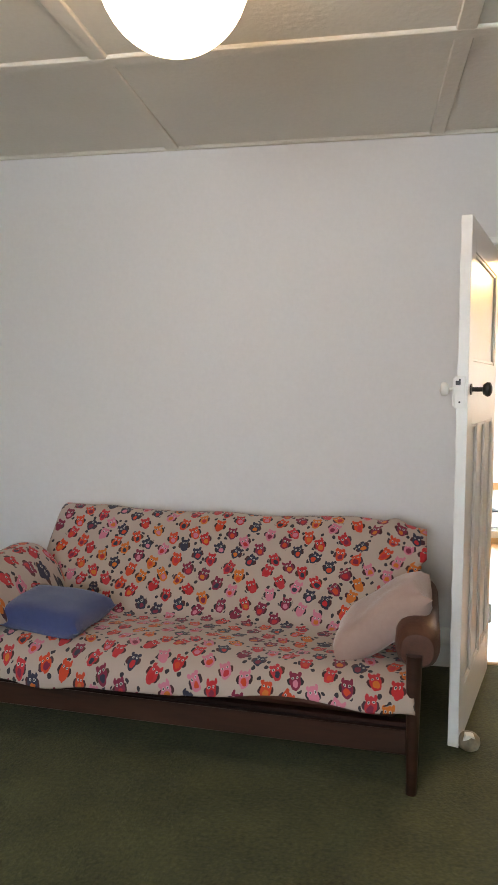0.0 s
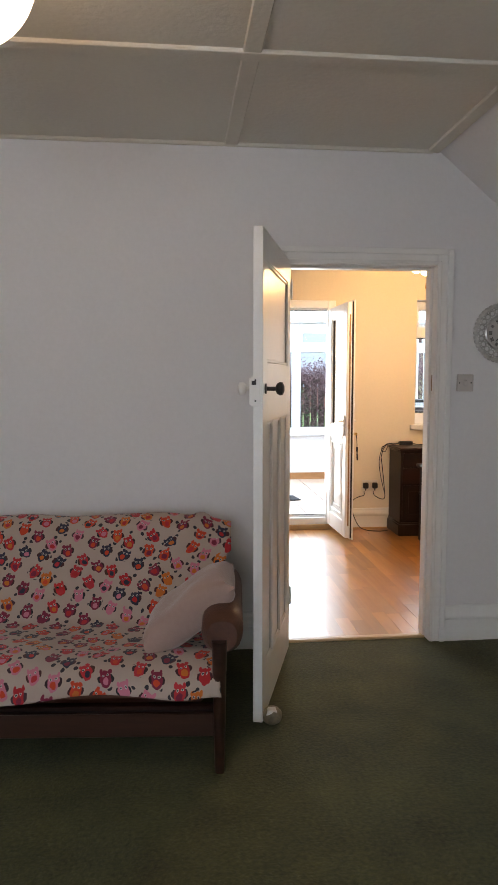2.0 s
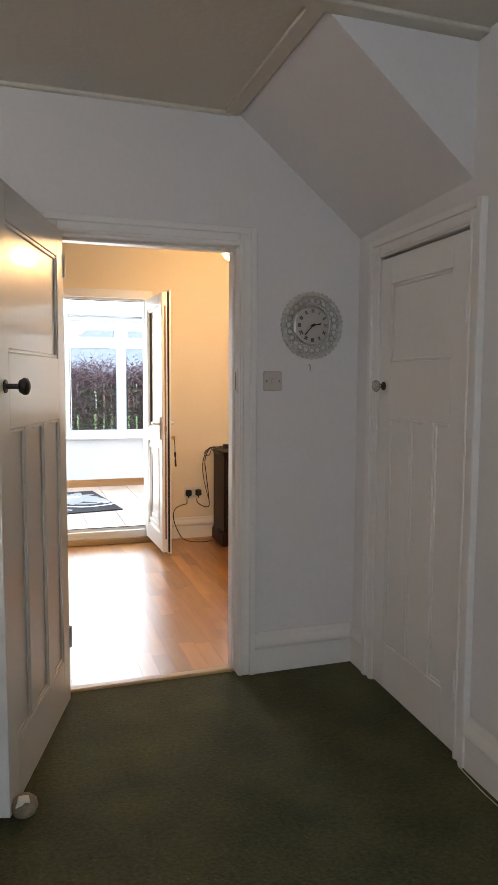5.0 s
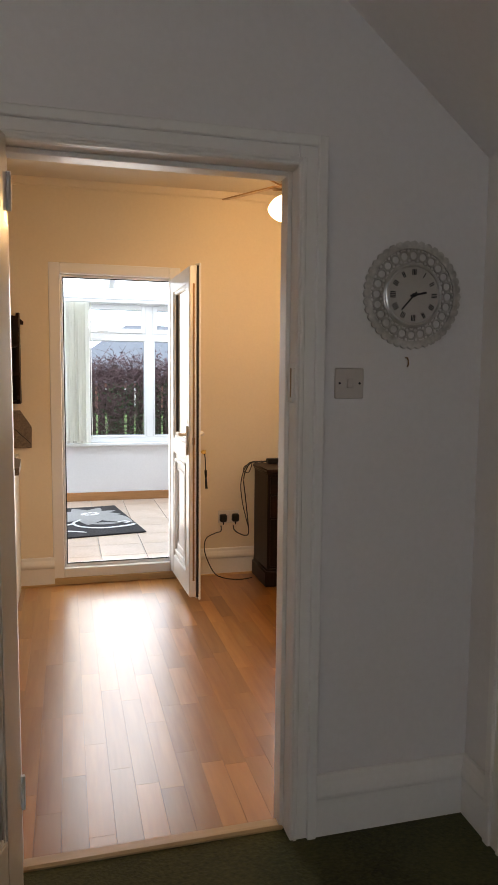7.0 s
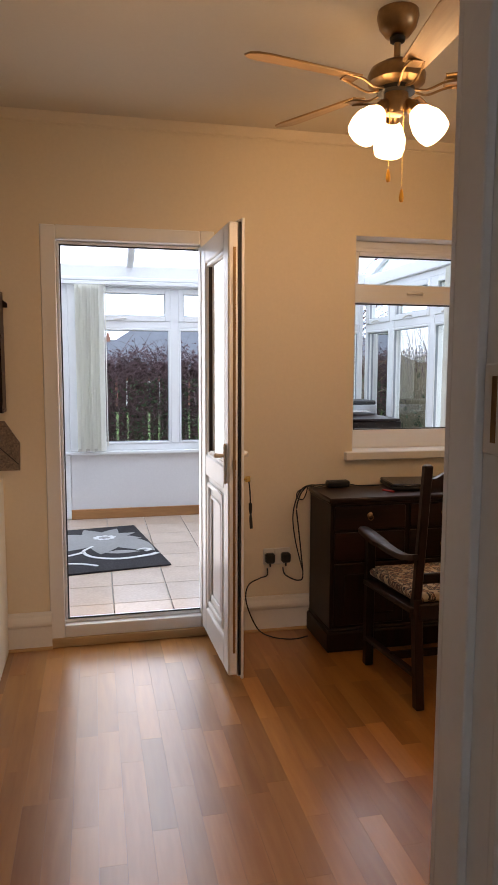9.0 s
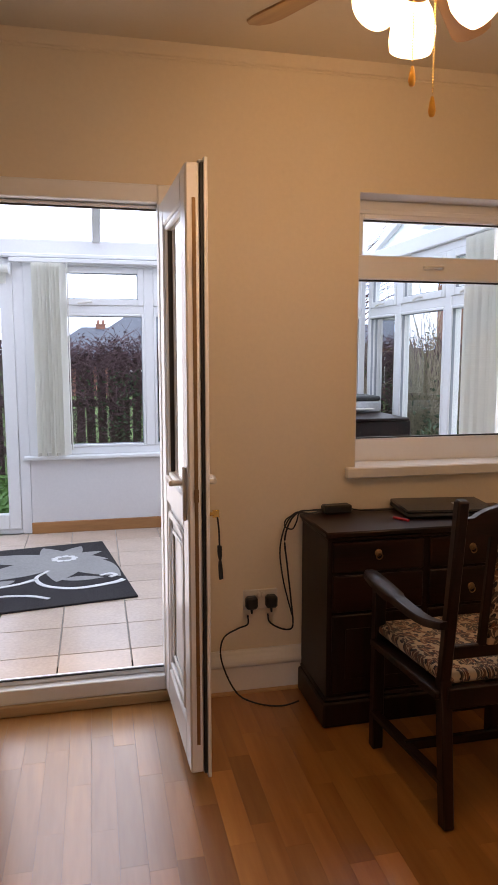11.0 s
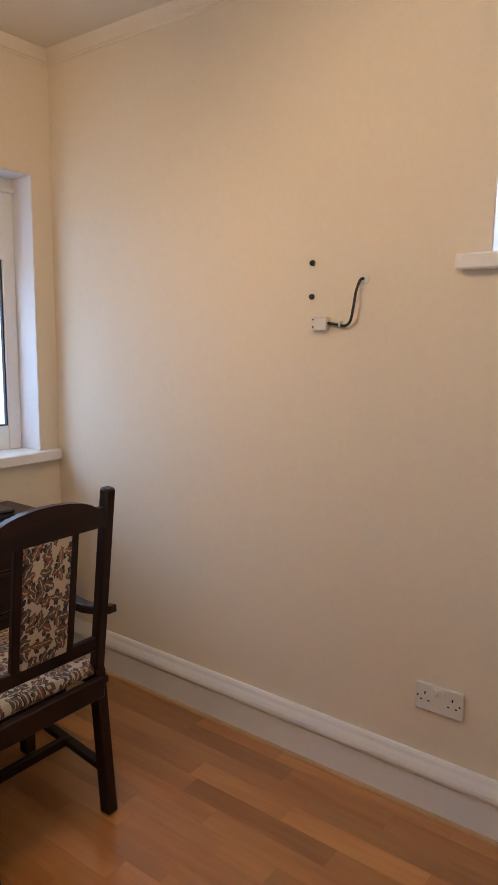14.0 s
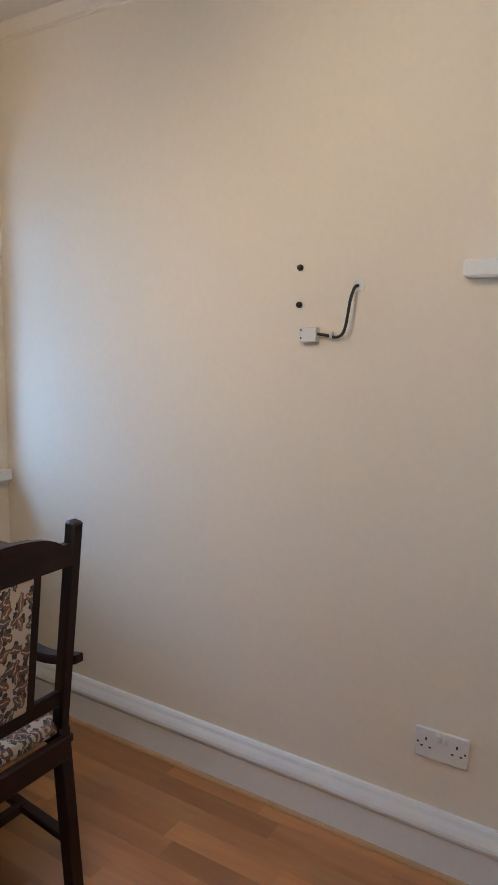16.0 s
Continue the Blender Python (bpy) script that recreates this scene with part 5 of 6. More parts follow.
def cloth_box(lo, hi, bevel, m=None, flat=False):
    """Padded cloth with its own lengths as UV."""
    bm = box(bmesh.new(), lo, hi, bevel, 3, m)
    uv = bm.loops.layers.uv.new("UVMap")
    for f in bm.faces:
        for lp in f.loops:
            lp[uv].uv = (lp.vert.co.x, lp.vert.co.z + lp.vert.co.y if not flat else lp.vert.co.y - lp.vert.co.z)
    return bm


lean = math.atan2(0.065, 0.575)
part("back_pad", cloth_box((-0.076, -0.014, -0.175), (0.076, 0.014, 0.175), 0.008, Matrix.Translation((0, back_at(0.726), 0.726)) @ Matrix.Rotation(lean, 4, "X")), TAPESTRY, chair, "leaf-pattern tapestry back panel")
seat = cloth_box((-0.225, RB + 0.035, 0.43), (0.225, 0.245, 0.466), 0.016, None, True)
for v in seat.verts:
    v.co.x *= 0.90 + 0.18 * (v.co.y - RB) / 0.47
part("seat", seat, TAPESTRY, chair, "leaf-pattern tapestry seat")

# ---- ceiling fan with three lamps ----
FANX, FANY = 2.930, 5.13
fan = thing("ceiling_fan", (FANX, FANY, H2), "antique brass ceiling fan with light oak blades, lamps lit", "ceiling fan")
part("canopy", lathe(bmesh.new(), [(0.066, 0.0), (0.068, -0.018), (0.060, -0.048), (0.040, -0.074), (0.018, -0.080)], 28), BRASS, fan)
part("canopy_ball", lathe(bmesh.new(), [(0.014, -0.074), (0.026, -0.080), (0.024, -0.092), (0.014, -0.096)], 18), BLACK, fan)
part("down_rod", rod(bmesh.new(), (0, 0, -0.09), (0, 0, -0.165), 0.011), BRASS, fan)
part("motor", lathe(bmesh.new(), [(0.020, -0.150), (0.050, -0.158), (0.085, -0.178), (0.095, -0.200), (0.092, -0.222), (0.070, -0.238), (0.045, -0.242)], 32), BRASS, fan)
part("vent_ring", lathe(bmesh.new(), [(0.060, -0.238), (0.062, -0.252), (0.045, -0.256)], 24), BLACK, fan)
part("switch_housing", lathe(bmesh.new(), [(0.040, -0.250), (0.042, -0.300), (0.036, -0.318), (0.018, -0.324)], 24), BRASS, fan)
for k in range(5):
    a = radians(192 - 72 * k)
    m = Matrix.Rotation(a, 4, "Z")
    br = tube(bmesh.new(), [(0.055, 0.012, -0.248), (0.10, 0.022, -0.256), (0.15, 0.028, -0.240), (0.20, 0.020, -0.232)], 0.004)
    tube(br, [(0.055, -0.012, -0.248), (0.10, -0.022, -0.256), (0.15, -0.028, -0.240), (0.20, -0.020, -0.232)], 0.004)
    box(br, (0.15, -0.030, -0.233), (0.20, 0.030, -0.229), 0.001)
    bmesh.ops.transform(br, matrix=m, verts=br.verts)
    part("blade_bracket", br, BRASS, fan)
    bl = bmesh.new()
    out = [(0.155, -0.038), (0.485, -0.055), (0.520, -0.047), (0.540, -0.020), (0.540, 0.020), (0.520, 0.047), (0.485, 0.055), (0.155, 0.038)]
    prism(bl, out, 0.006, Matrix.Translation((0, 0, -0.229)) @ Matrix.Rotation(radians(-14), 4, "X") @ Matrix.Rotation(math.pi / 2, 4, "X"))
    bmesh.ops.bevel(bl, geom=list(bl.edges), offset=0.001, segments=1, affect="EDGES")
    bl_ob = part("blade", bl, BLADE, fan)
    bl_ob.matrix_local = m
for k in range(3):
    a = radians(195 + 120 * k)
    m = Matrix.Rotation(a, 4, "Z") @ Matrix.Translation((0.052, 0, -0.300)) @ Matrix.Rotation(radians(-40), 4, "Y")
    part("lamp_holder", lathe(bmesh.new(), [(0.012, 0.02), (0.020, 0.0), (0.024, -0.022), (0.022, -0.030)], 18, m), BRASS, fan)
    part("shade", lathe(bmesh.new(), [(0.024, -0.026), (0.038, -0.045), (0.052, -0.080), (0.054, -0.110), (0.049, -0.134), (0.046, -0.136), (0.020, -0.120)], 24, m), LAMP_SHADE, fan, "lit frosted glass shade")
for dx, dy, ln in ((-0.030, -0.02, 0.185), (0.012, -0.035, 0.250)):
    ch = bmesh.new()
    for i in range(int(ln / 0.006)):
        bmesh.ops.create_icosphere(ch, subdivisions=1, radius=0.0026, matrix=Matrix.Translation((dx, dy, -0.315 - 0.006 * i)))
    c = part("pull_chain", ch, GOLD, fan, "brass bead chain")
    part("pull", lathe(bmesh.new(), [(0.003, 0.0), (0.006, -0.012), (0.0085, -0.030), (0.006, -0.040), (0.003, -0.042)], 14, Matrix.Translation((dx, dy, -0.315 - ln))), AMBER, c, "amber wooden pull")
for k in range(3):
    a = radians(195 + 120 * k)
    pl = bpy.data.lights.new("fan_bulb", "SPOT")
    pl.energy, pl.color, pl.shadow_soft_size = 28.0, (1.0, 0.68, 0.36), 0.05
    pl.spot_size, pl.spot_blend = radians(168), 0.7
    at_ = Vector((FANX + 0.155 * math.cos(a), FANY + 0.155 * math.sin(a), H2 - 0.425))
    new("fan_bulb", pl).matrix_world = look(at_, at_ + Vector((0.85 * math.cos(a), 0.85 * math.sin(a), -0.5)))

# ---- television fixings on the east wall ----
for z, lab in ((1.653, "upper"), (1.551, "lower")):
    b = thing("wall_bolt", (E2, 5.054, z), "black bolt head in the cream wall", "bolt", 0, "bolts in the wall")
    part("head", lathe(bmesh.new(), [(0.009, 0.0), (0.009, 0.005), (0.007, 0.010), (0.003, 0.012)], 16, Matrix.Rotation(-math.pi / 2, 4, "Y")), BLACK, b)
    part("slot", boxes(((-0.0135, -0.004, -0.001), (-0.0115, 0.004, 0.001))), DARK_BRONZE, b)
aer = thing("aerial_socket", (E2, 5.014, 1.470), "small white aerial box with a black cable", "aerial socket")
part("box", boxes(((-0.024, -0.026, -0.022), (0, 0.026, 0.018)), bevel=0.002), PLASTIC, aer)
for z in (-0.012, 0.010):
    part("screw", lathe(bmesh.new(), [(0.0025, 0.0), (0.0025, 0.002)], 8, Matrix.Translation((-0.024, 0.020, z)) @ Matrix.Rotation(-math.pi / 2, 4, "Y")), BLACK, aer)
part("cable", tube(bmesh.new(), [(-0.012, -0.024, 0.0), (-0.012, -0.05, -0.003), (-0.014, -0.085, -0.008), (-0.022, -0.108, 0.006), (-0.030, -0.121, 0.045), (-0.026, -0.126, 0.090), (-0.012, -0.131, 0.124), (0.0, -0.136, 0.130)], 0.0042), BLACK, aer, "black coaxial cable")
part("cable_clip", boxes(((-0.018, -0.072, -0.012), (0, -0.064, 0.006)), bevel=0.001), PLASTIC, aer, "white cable clip")
part("plaster_patch", lathe(bmesh.new(), [(0.017, 0.0), (0.016, 0.0012)], 18, Matrix.Translation((0, -0.139, 0.130)) @ Matrix.Rotation(-math.pi / 2, 4, "Y")), PLASTIC, aer, "round filler patch")

# ---- kitchen corner seen through the doorway ----
unit = thing("base_cabinet", (0.905, 5.835, 0), "cream kitchen base unit with beech edging", "cabinet")
part("body", boxes(((0, 0.02, 0.10), (0.585, 0.485, 0.855))), CABINET, unit)
part("side_panel", boxes(((0.585, 0.004, 0.0), (0.603, 0.485, 0.855))), CABINET, unit)
part("edge_strip", boxes(((0.583, -0.004, 0.0), (0.605, 0.006, 0.855)), bevel=0.002), OAK_STRIP, unit, "beech edge strip")
d1 = part("cabinet_door", boxes(((0.01, 0.0, 0.13), (0.578, 0.02, 0.69)), bevel=0.004), CABINET, unit)
d2 = part("drawer", boxes(((0.01, 0.0, 0.70), (0.578, 0.02, 0.845)), bevel=0.004), CABINET, unit)
for p, z in ((d1, 0.64), (d2, 0.775)):
    part("handle", rod(bmesh.new(), (0.22, -0.02, z), (0.36, -0.02, z), 0.006), STEEL, p)
part("kickboard", boxes(((0, 0.06, 0.0), (0.585, 0.08, 0.10))), CABINET, unit)
wt = bmesh.new()
prism(wt, [(-1.40, 0.0), (0.60, 0.0), (0.655, 0.10), (0.670, 0.485), (-1.40, 0.485)], 0.035, Matrix.Translation((0.905, 5.825, 0.890)) @ Matrix.Rotation(-math.pi / 2, 4, "X") @ Matrix.Diagonal((1, 1, -1, 1)))
worktop = single("worktop", wt, GRANITE, "speckled stone-effect kitchen worktop", "worktop")
up = bmesh.new()
prism(up, [(-0.10, 0.890), (1.588, 0.890), (1.592, 1.02), (1.525, 1.125), (-0.10, 1.125)], 0.016, Matrix.Translation((0, F1 - 0.016, 0)))
splash = thing("splashback", (0, 0, 0), "speckled stone-effect splashback with a clipped corner", "splashback")
part("board", up, GRANITE, splash)
part("joint", box(bmesh.new(), (-0.002, -0.003, -0.115), (0.002, 0.0, 0.115), 0, 1, Matrix.Translation((1.500, F1 - 0.016, 1.000)) @ Matrix.Rotation(radians(-46), 4, "Y")), SEAL, splash)
rack = thing("plate_rack", (1.075, F1 - 0.005, 1.17), "dark wooden wall plate rack with a carved top", "plate rack")
side_o = [(0.0, 0.0), (0.14, 0.0), (0.145, 0.03), (0.125, 0.05), (0.125, 0.40), (0.11, 0.45), (0.13, 0.50), (0.09, 0.545), (0.0, 0.55)]
for x in (0.46, -0.46):
    bm = prism(bmesh.new(), [(-a, b) for a, b in side_o], 0.018)
    bmesh.ops.transform(bm, matrix=Matrix.Translation((x, 0, 0)) @ Matrix.Rotation(math.pi / 2, 4, "Z") @ Matrix.Diagonal((1, 1, 1, 1)), verts=bm.verts)
    part("end_panel", bm, DARK_WOOD, rack)
part("back_board", boxes(((-0.46, -0.012, 0.0), (0.445, 0, 0.50))), DARK_WOOD, rack)
for z in (0.0, 0.17, 0.34):
    part("shelf", boxes(((-0.46, -0.13, z), (0.462, -0.012, z + 0.016)), bevel=0.002), DARK_WOOD_X, rack)
crest = bmesh.new()
cx_ = [(0.48 - 0.96 * i / 40, 0.50 + 0.035 * abs(math.sin(i * 0.55)) + (0.03 if 8 < i < 32 else 0)) for i in range(41)]
prism(crest, [(-0.48, 0.48), (0.48, 0.48)] + cx_, 0.014, Matrix.Translation((0, -0.014, 0)))
part("crest", crest, DARK_WOOD_X, rack, "carved wavy crest")

# ---- conservatory ----
CF, CB, CE, CW = 0.085, 8.855, 4.34, -0.6
structure("floor_conservatory_base", boxes(((CW, F2, -0.1), (CE + 0.1, CB + 0.1, CF - 0.008))), GROUT, "grey grout bed of the tiled floor", "floor")
structure("wall_house_outside", holed(CW, E2 + 0.23, CF, 3.0, [(GX0, GX1, 0.0, GH), (KX0, KX1, KZ0, KZ1)], lambda a, b, lo, hi: ((a, F2, lo), (b, F2 + 0.02, hi))), WHITE_WALL, "white painted house wall in the conservatory", "wall")
DWX = 1.735
SILL = 0.64
structure("wall_dwarf_back", boxes(((DWX, CB, CF - 0.1), (CE + 0.1, CB + 0.22, SILL))), WHITE_WALL, "white painted dwarf wall", "wall")
structure("wall_dwarf_side", boxes(((CE, F2, CF - 0.1), (CE + 0.22, CB, SILL))), WHITE_WALL, "white painted dwarf wall", "wall")
structure("baseboard_conservatory", boxes(((DWX - 0.005, CB - 0.018, CF), (CE, CB, CF + 0.085)), bevel=0.004), PINE, "stained pine skirting board", "skirting")
structure("baseboard_conservatory_side", boxes(((CE - 0.018, F2 + 0.02, CF), (CE, CB - 0.018, CF + 0.085)), bevel=0.004), PINE, "stained pine skirting board", "skirting")
structure("window_sill_3", boxes(((DWX - 0.045, CB - 0.045, SILL), (CE, CB + 0.10, SILL + 0.028)), bevel=0.006), UPVC, "white plastic window board", "window sill")
structure("window_sill_4", boxes(((CE - 0.045, F2 + 0.02, SILL), (CE + 0.10, CB - 0.045, SILL + 0.028)), bevel=0.006), UPVC, "white plastic window board", "window sill")


def glazing(name, p, q, z0, z1, transom, posts, label):
    """A run of plastic-framed windows between two plan points, each bay with a top light; local x along it."""
    p, q = Vector((*p, 0)), Vector((*q, 0))
    run = (q - p).length
    w = thing(name, (p.x, p.y, 0), label, "window", math.degrees(math.atan2(q.y - p.y, q.x - p.x)))
    w["kind"] = "structure"
    part("bottom_rail", boxes(((0, 0, z0), (run, 0.07, z0 + 0.055)), bevel=0.004), UPVC, w)
    part("top_rail", boxes(((0, 0, z1 - 0.05), (run, 0.07, z1)), bevel=0.004), UPVC, w)
    edges = [0.0, *posts, run]
    for x in edges:
        a, b = max(x - 0.035, 0.0), min(x + 0.035, run)
        part("mullion", boxes(((a, -0.004, z0 + 0.055), (b, 0.074, z1 - 0.05)), bevel=0.004), UPVC, w)
    for a, b in zip(edges, edges[1:]):
        a, b = a + 0.035, b - 0.035
        part("transom", boxes(((a, 0, transom - 0.03), (b, 0.07, transom + 0.03)), bevel=0.004), UPVC, w)
        for lo, hi, fr in ((z0 + 0.055, transom - 0.03, 0.018), (transom + 0.03, z1 - 0.05, 0.045)):
            part("sash", boxes(((a, -0.008, lo), (a + fr, 0.06, hi)), ((b - fr, -0.008, lo), (b, 0.06, hi)), ((a + fr, -0.008, lo), (b - fr, 0.06, lo + fr)),
                 ((a + fr, -0.008, hi - fr), (b - fr, 0.06, hi)), bevel=0.004), UPVC, w)
            part("gasket", boxes(((a + fr, 0.004, lo + fr), (a + fr + 0.005, 0.02, hi - fr)), ((b - fr - 0.005, 0.004, lo + fr), (b - fr, 0.02, hi - fr)),
                 ((a + fr, 0.004, hi - fr - 0.005), (b - fr, 0.02, hi - fr)), ((a + fr, 0.004, lo + fr), (b - fr, 0.02, lo + fr + 0.005))), GREY_SEAL, w)
            part("pane", sheet((a + fr - 0.004, 0.026, lo + fr - 0.004), (b - fr + 0.004, 0.032, hi - fr + 0.004)), GLASS, w).visible_shadow = False
        c = (a + b) / 2
        part("catch", tube(bmesh.new(), [(c + 0.03, -0.012, transom + 0.052), (c, -0.034, transom + 0.050), (c - 0.07, -0.030, transom + 0.040)], 0.008), PLASTIC, w)
    return w


EAVES = 2.09
glazing("window_3", (DWX, CB + 0.02), (CE, CB + 0.02), SILL + 0.028, EAVES, 1.735, [0.885, 1.75], "white plastic conservatory windows with top lights")
glazing("window_4", (CE + 0.02, CB), (CE + 0.02, F2 + 0.02), SILL + 0.028, EAVES, 1.735, [0.56, 1.27, 1.80], "white plastic conservatory side windows with top lights")
structure("eaves_beam", boxes(((CW, CB - 0.01, EAVES), (CE + 0.1, CB + 0.10, EAVES + 0.13)), ((CW, CB - 0.03, EAVES + 0.002), (CE, CB - 0.01, EAVES + 0.03)), bevel=0.006), UPVC, "white plastic eaves beam", "beam")
structure("eaves_beam_side", boxes(((CE - 0.01, F2 + 0.02, EAVES), (CE + 0.10, CB - 0.01, EAVES + 0.10)), bevel=0.006), UPVC, "white plastic eaves beam", "beam")
# garden double door at the west end of the back run
structure("corner_post", boxes(((DWX - 0.002, CB - 0.012, SILL + 0.028), (DWX + 0.105, CB + 0.017, EAVES)), bevel=0.004), UPVC, "white plastic corner post", "post")
gdoor = thing("door_4", (0, 0, 0), "white plastic glazed garden door, closed", "door")
gdoor["kind"] = "structure"
gy = CB + 0.02
part("frame", boxes(((DWX - 0.075, gy - 0.01, CF), (DWX - 0.002, gy + 0.07, EAVES)), ((0.55, gy, CF), (DWX - 0.075, gy + 0.07, CF + 0.04)), ((0.55, gy, EAVES - 0.05), (DWX - 0.075, gy + 0.07, EAVES)),
     ((0.50, gy, CF), (0.55, gy + 0.07, EAVES)), bevel=0.004), UPVC, gdoor)
part("stile", boxes(((DWX - 0.165, gy - 0.014, CF + 0.04), (DWX - 0.077, gy + 0.056, EAVES - 0.05)), bevel=0.006), UPVC, gdoor)
part("stile", boxes(((0.55, gy - 0.014, CF + 0.04), (0.65, gy + 0.056, EAVES - 0.05)), bevel=0.006), UPVC, gdoor)
part("rail", boxes(((0.65, gy - 0.014, CF + 0.04), (DWX - 0.165, gy + 0.056, CF + 0.15)), bevel=0.006), UPVC, gdoor)
part("rail", boxes(((0.65, gy - 0.014, EAVES - 0.14), (DWX - 0.165, gy + 0.056, EAVES - 0.05)), bevel=0.006), UPVC, gdoor)
part("pane", sheet((0.64, gy + 0.02, CF + 0.14), (DWX - 0.155, gy + 0.026, EAVES - 0.13)), GLASS, gdoor).visible_shadow = False
structure("wall_conservatory_west", boxes(((CW - 0.1, F2, CF), (CW, CB + 0.1, 2.9)), ((CW, CB, CF), (0.50, CB + 0.1, EAVES))), WHITE_WALL, "white wall closing the conservatory", "wall")
rb = thing("roller_blind", (1.12, CB - 0.035, EAVES - 0.11), "cream roller blind, rolled up above the door", "roller blind")
part("roll", rod(bmesh.new(), (-0.55, 0, 0.025), (0.52, 0, 0.025), 0.028), BLIND, rb)
part("cloth", boxes(((-0.54, 0.022, -0.075), (0.50, 0.026, 0.03))), BLIND, rb)
part("bracket", boxes(((0.52, -0.02, -0.01), (0.535, 0.03, 0.06)), bevel=0.002), UPVC, rb)
bar_ = boxes(((DWX - 0.09, CB - 0.05, 2.055), (CE - 0.02, CB - 0.02, 2.085)), bevel=0.004)
track = thing("blind_track", (0, 0, 0), "white vertical blind track under the eaves", "blind")
part("rail", bar_, UPVC, track)


def louvres(name, at, turn, count, step, high, label):
    b = thing(name, at, label, "blind", turn)
    first = None
    for k in range(count):
        bm = bmesh.new()
        prism(bm, [(-0.044, 0.0), (-0.020, 0.004), (0.0, 0.005), (0.020, 0.004), (0.044, 0.0), (0.044, 0.0012), (0.020, 0.0052), (0.0, 0.0062), (-0.020, 0.0052), (-0.044, 0.0012)], high) if first is None else bm.free()
        if first is None:
            bmesh.ops.transform(bm, matrix=Matrix.Rotation(math.pi / 2, 4, "X"), verts=bm.verts)
            first = part("slat", bm, BLIND, b)
            ob = first
        else:
            ob = new("slat", first.data)
            ob.parent = b
        ob.matrix_local = pose(k * step, 0.004 * math.sin(k * 2.1), high, 180, 0, 52 + 8 * math.sin(k * 1.7)) @ Matrix.Translation((0, 0, 0))
        wt_ = part("weight", boxes(((-0.044, -0.004, 0.0), (0.044, 0.004, 0.022)), bevel=0.001), PLASTIC, ob) if k % 3 == 0 else None
        if wt_:
            wt_.matrix_local = Matrix.Translation((0, 0, high - 0.022)) @ Matrix.Rotation(0, 4, "X")
    return b


vb = louvres("vertical_blind", (1.825, CB - 0.055, 0.675), 0, 9, 0.0230, 1.375, "ivory vertical blind drawn to one side")
part("wand", tube(bmesh.new(), [(0.215, -0.008, 1.38), (0.216, -0.008, 0.7), (0.218, -0.006, 0.04)], 0.005), PLASTIC, vb, "thin white wand")
louvres("vertical_blind", (CE - 0.055, 7.185, 0.675), -90, 24, 0.024, 1.38, "ivory vertical blind drawn to one side")
louvres("vertical_blind", (CE - 0.34, CB - 0.06, 0.675), 0, 10, 0.018, 1.375, "ivory vertical blind drawn to one side")

# lean-to roof of opal sheets on white bars
RZ0, RZ1 = EAVES + 0.13, 2.98
roof = thing("conservatory_roof", (0, 0, 0), "opal sheet lean-to roof on white bars", "roof")
roof["kind"] = "structure"
for k in range(7):
    xa = -0.55 + 0.70 * k
    xb = xa + 0.70
    bm = bmesh.new()
    vs = [bm.verts.new(v) for v in ((xa, CB + 0.12, RZ0), (xb, CB + 0.12, RZ0), (xb, F2, RZ1), (xa, F2, RZ1))]
    bm.faces.new(vs)
    part("roof_sheet", bm, OPAL, roof).visible_shadow = False
    part("glazing_bar", bar(bmesh.new(), (xa, CB + 0.10, RZ0 - 0.025), (xa, F2 + 0.02, RZ1 - 0.025), 0.055, 0.05), UPVC, roof)
gab = bmesh.new()
prism(gab, [(F2 + 0.02, EAVES + 0.10), (CB, EAVES + 0.10), (CB, EAVES + 0.13), (F2 + 0.02, RZ1)], 0.006, Matrix.Translation((CE + 0.06, 0, 0)) @ Matrix.Rotation(math.pi / 2, 4, "Z"))
part("gable_pane", gab, OPAL, roof, "opal gable pane").visible_shadow = False
part("gable_bar", bar(bmesh.new(), (CE + 0.05, CB, RZ0 - 0.02), (CE + 0.05, F2 + 0.02, RZ1 - 0.02), 0.06, 0.06), UPVC, roof)

# rug
rug = thing("rug", (2.41, 7.315, CF + 0.001), "black and grey rug with white scrolls and a large flower", "rug", 8.5)
RUGW, RUGD = 1.70, 1.19
part("rug_base", boxes(((-RUGW, 0, 0), (0, RUGD, 0.011)), bevel=0.003), shade("black_pile", (0.022, 0.018, 0.020), 0.95, bump=0.5, bump_scale=300, vary=0.2), rug)
GREY_P = shade("grey_pile", (0.30, 0.29, 0.28), 0.95, bump=0.5, bump_scale=300, vary=0.15)
WHITE_P = shade("white_pile", (0.72, 0.71, 0.70), 0.95, bump=0.5, bump_scale=300, vary=0.08)


def flat_shape(bm, outline, z=0.0125):
    lo = [bm.verts.new((x, y, 0.009)) for x, y in outline]
    hi = [bm.verts.new((x, y, z)) for x, y in outline]
    bm.faces.new(hi)
    k = len(lo)
    for i in range(k):
        bm.faces.new((lo[i], lo[(i + 1) % k], hi[(i + 1) % k], hi[i]))
    return bm


def petal(cx, cy, ang, ln, wd, r0=0.0):
    pts = []
    for i in range(25):
        t = i / 24
        pts.append((r0 + ln * t, wd * math.sin(math.pi * t ** 0.8) ** 0.9 + 0.03 * math.sin(math.pi * t) * ln))
    for i in range(23, 0, -1):
        t = i / 24
        pts.append((r0 + ln * t, -wd * math.sin(math.pi * t ** 0.8) ** 0.9 + 0.03 * math.sin(math.pi * t) * ln))
    c, s = math.cos(ang), math.sin(ang)
    return [(min(-0.01, max(-RUGW + 0.01, cx + c * x - s * y)), min(RUGD - 0.01, max(0.01, cy + s * x + c * y))) for x, y in pts]


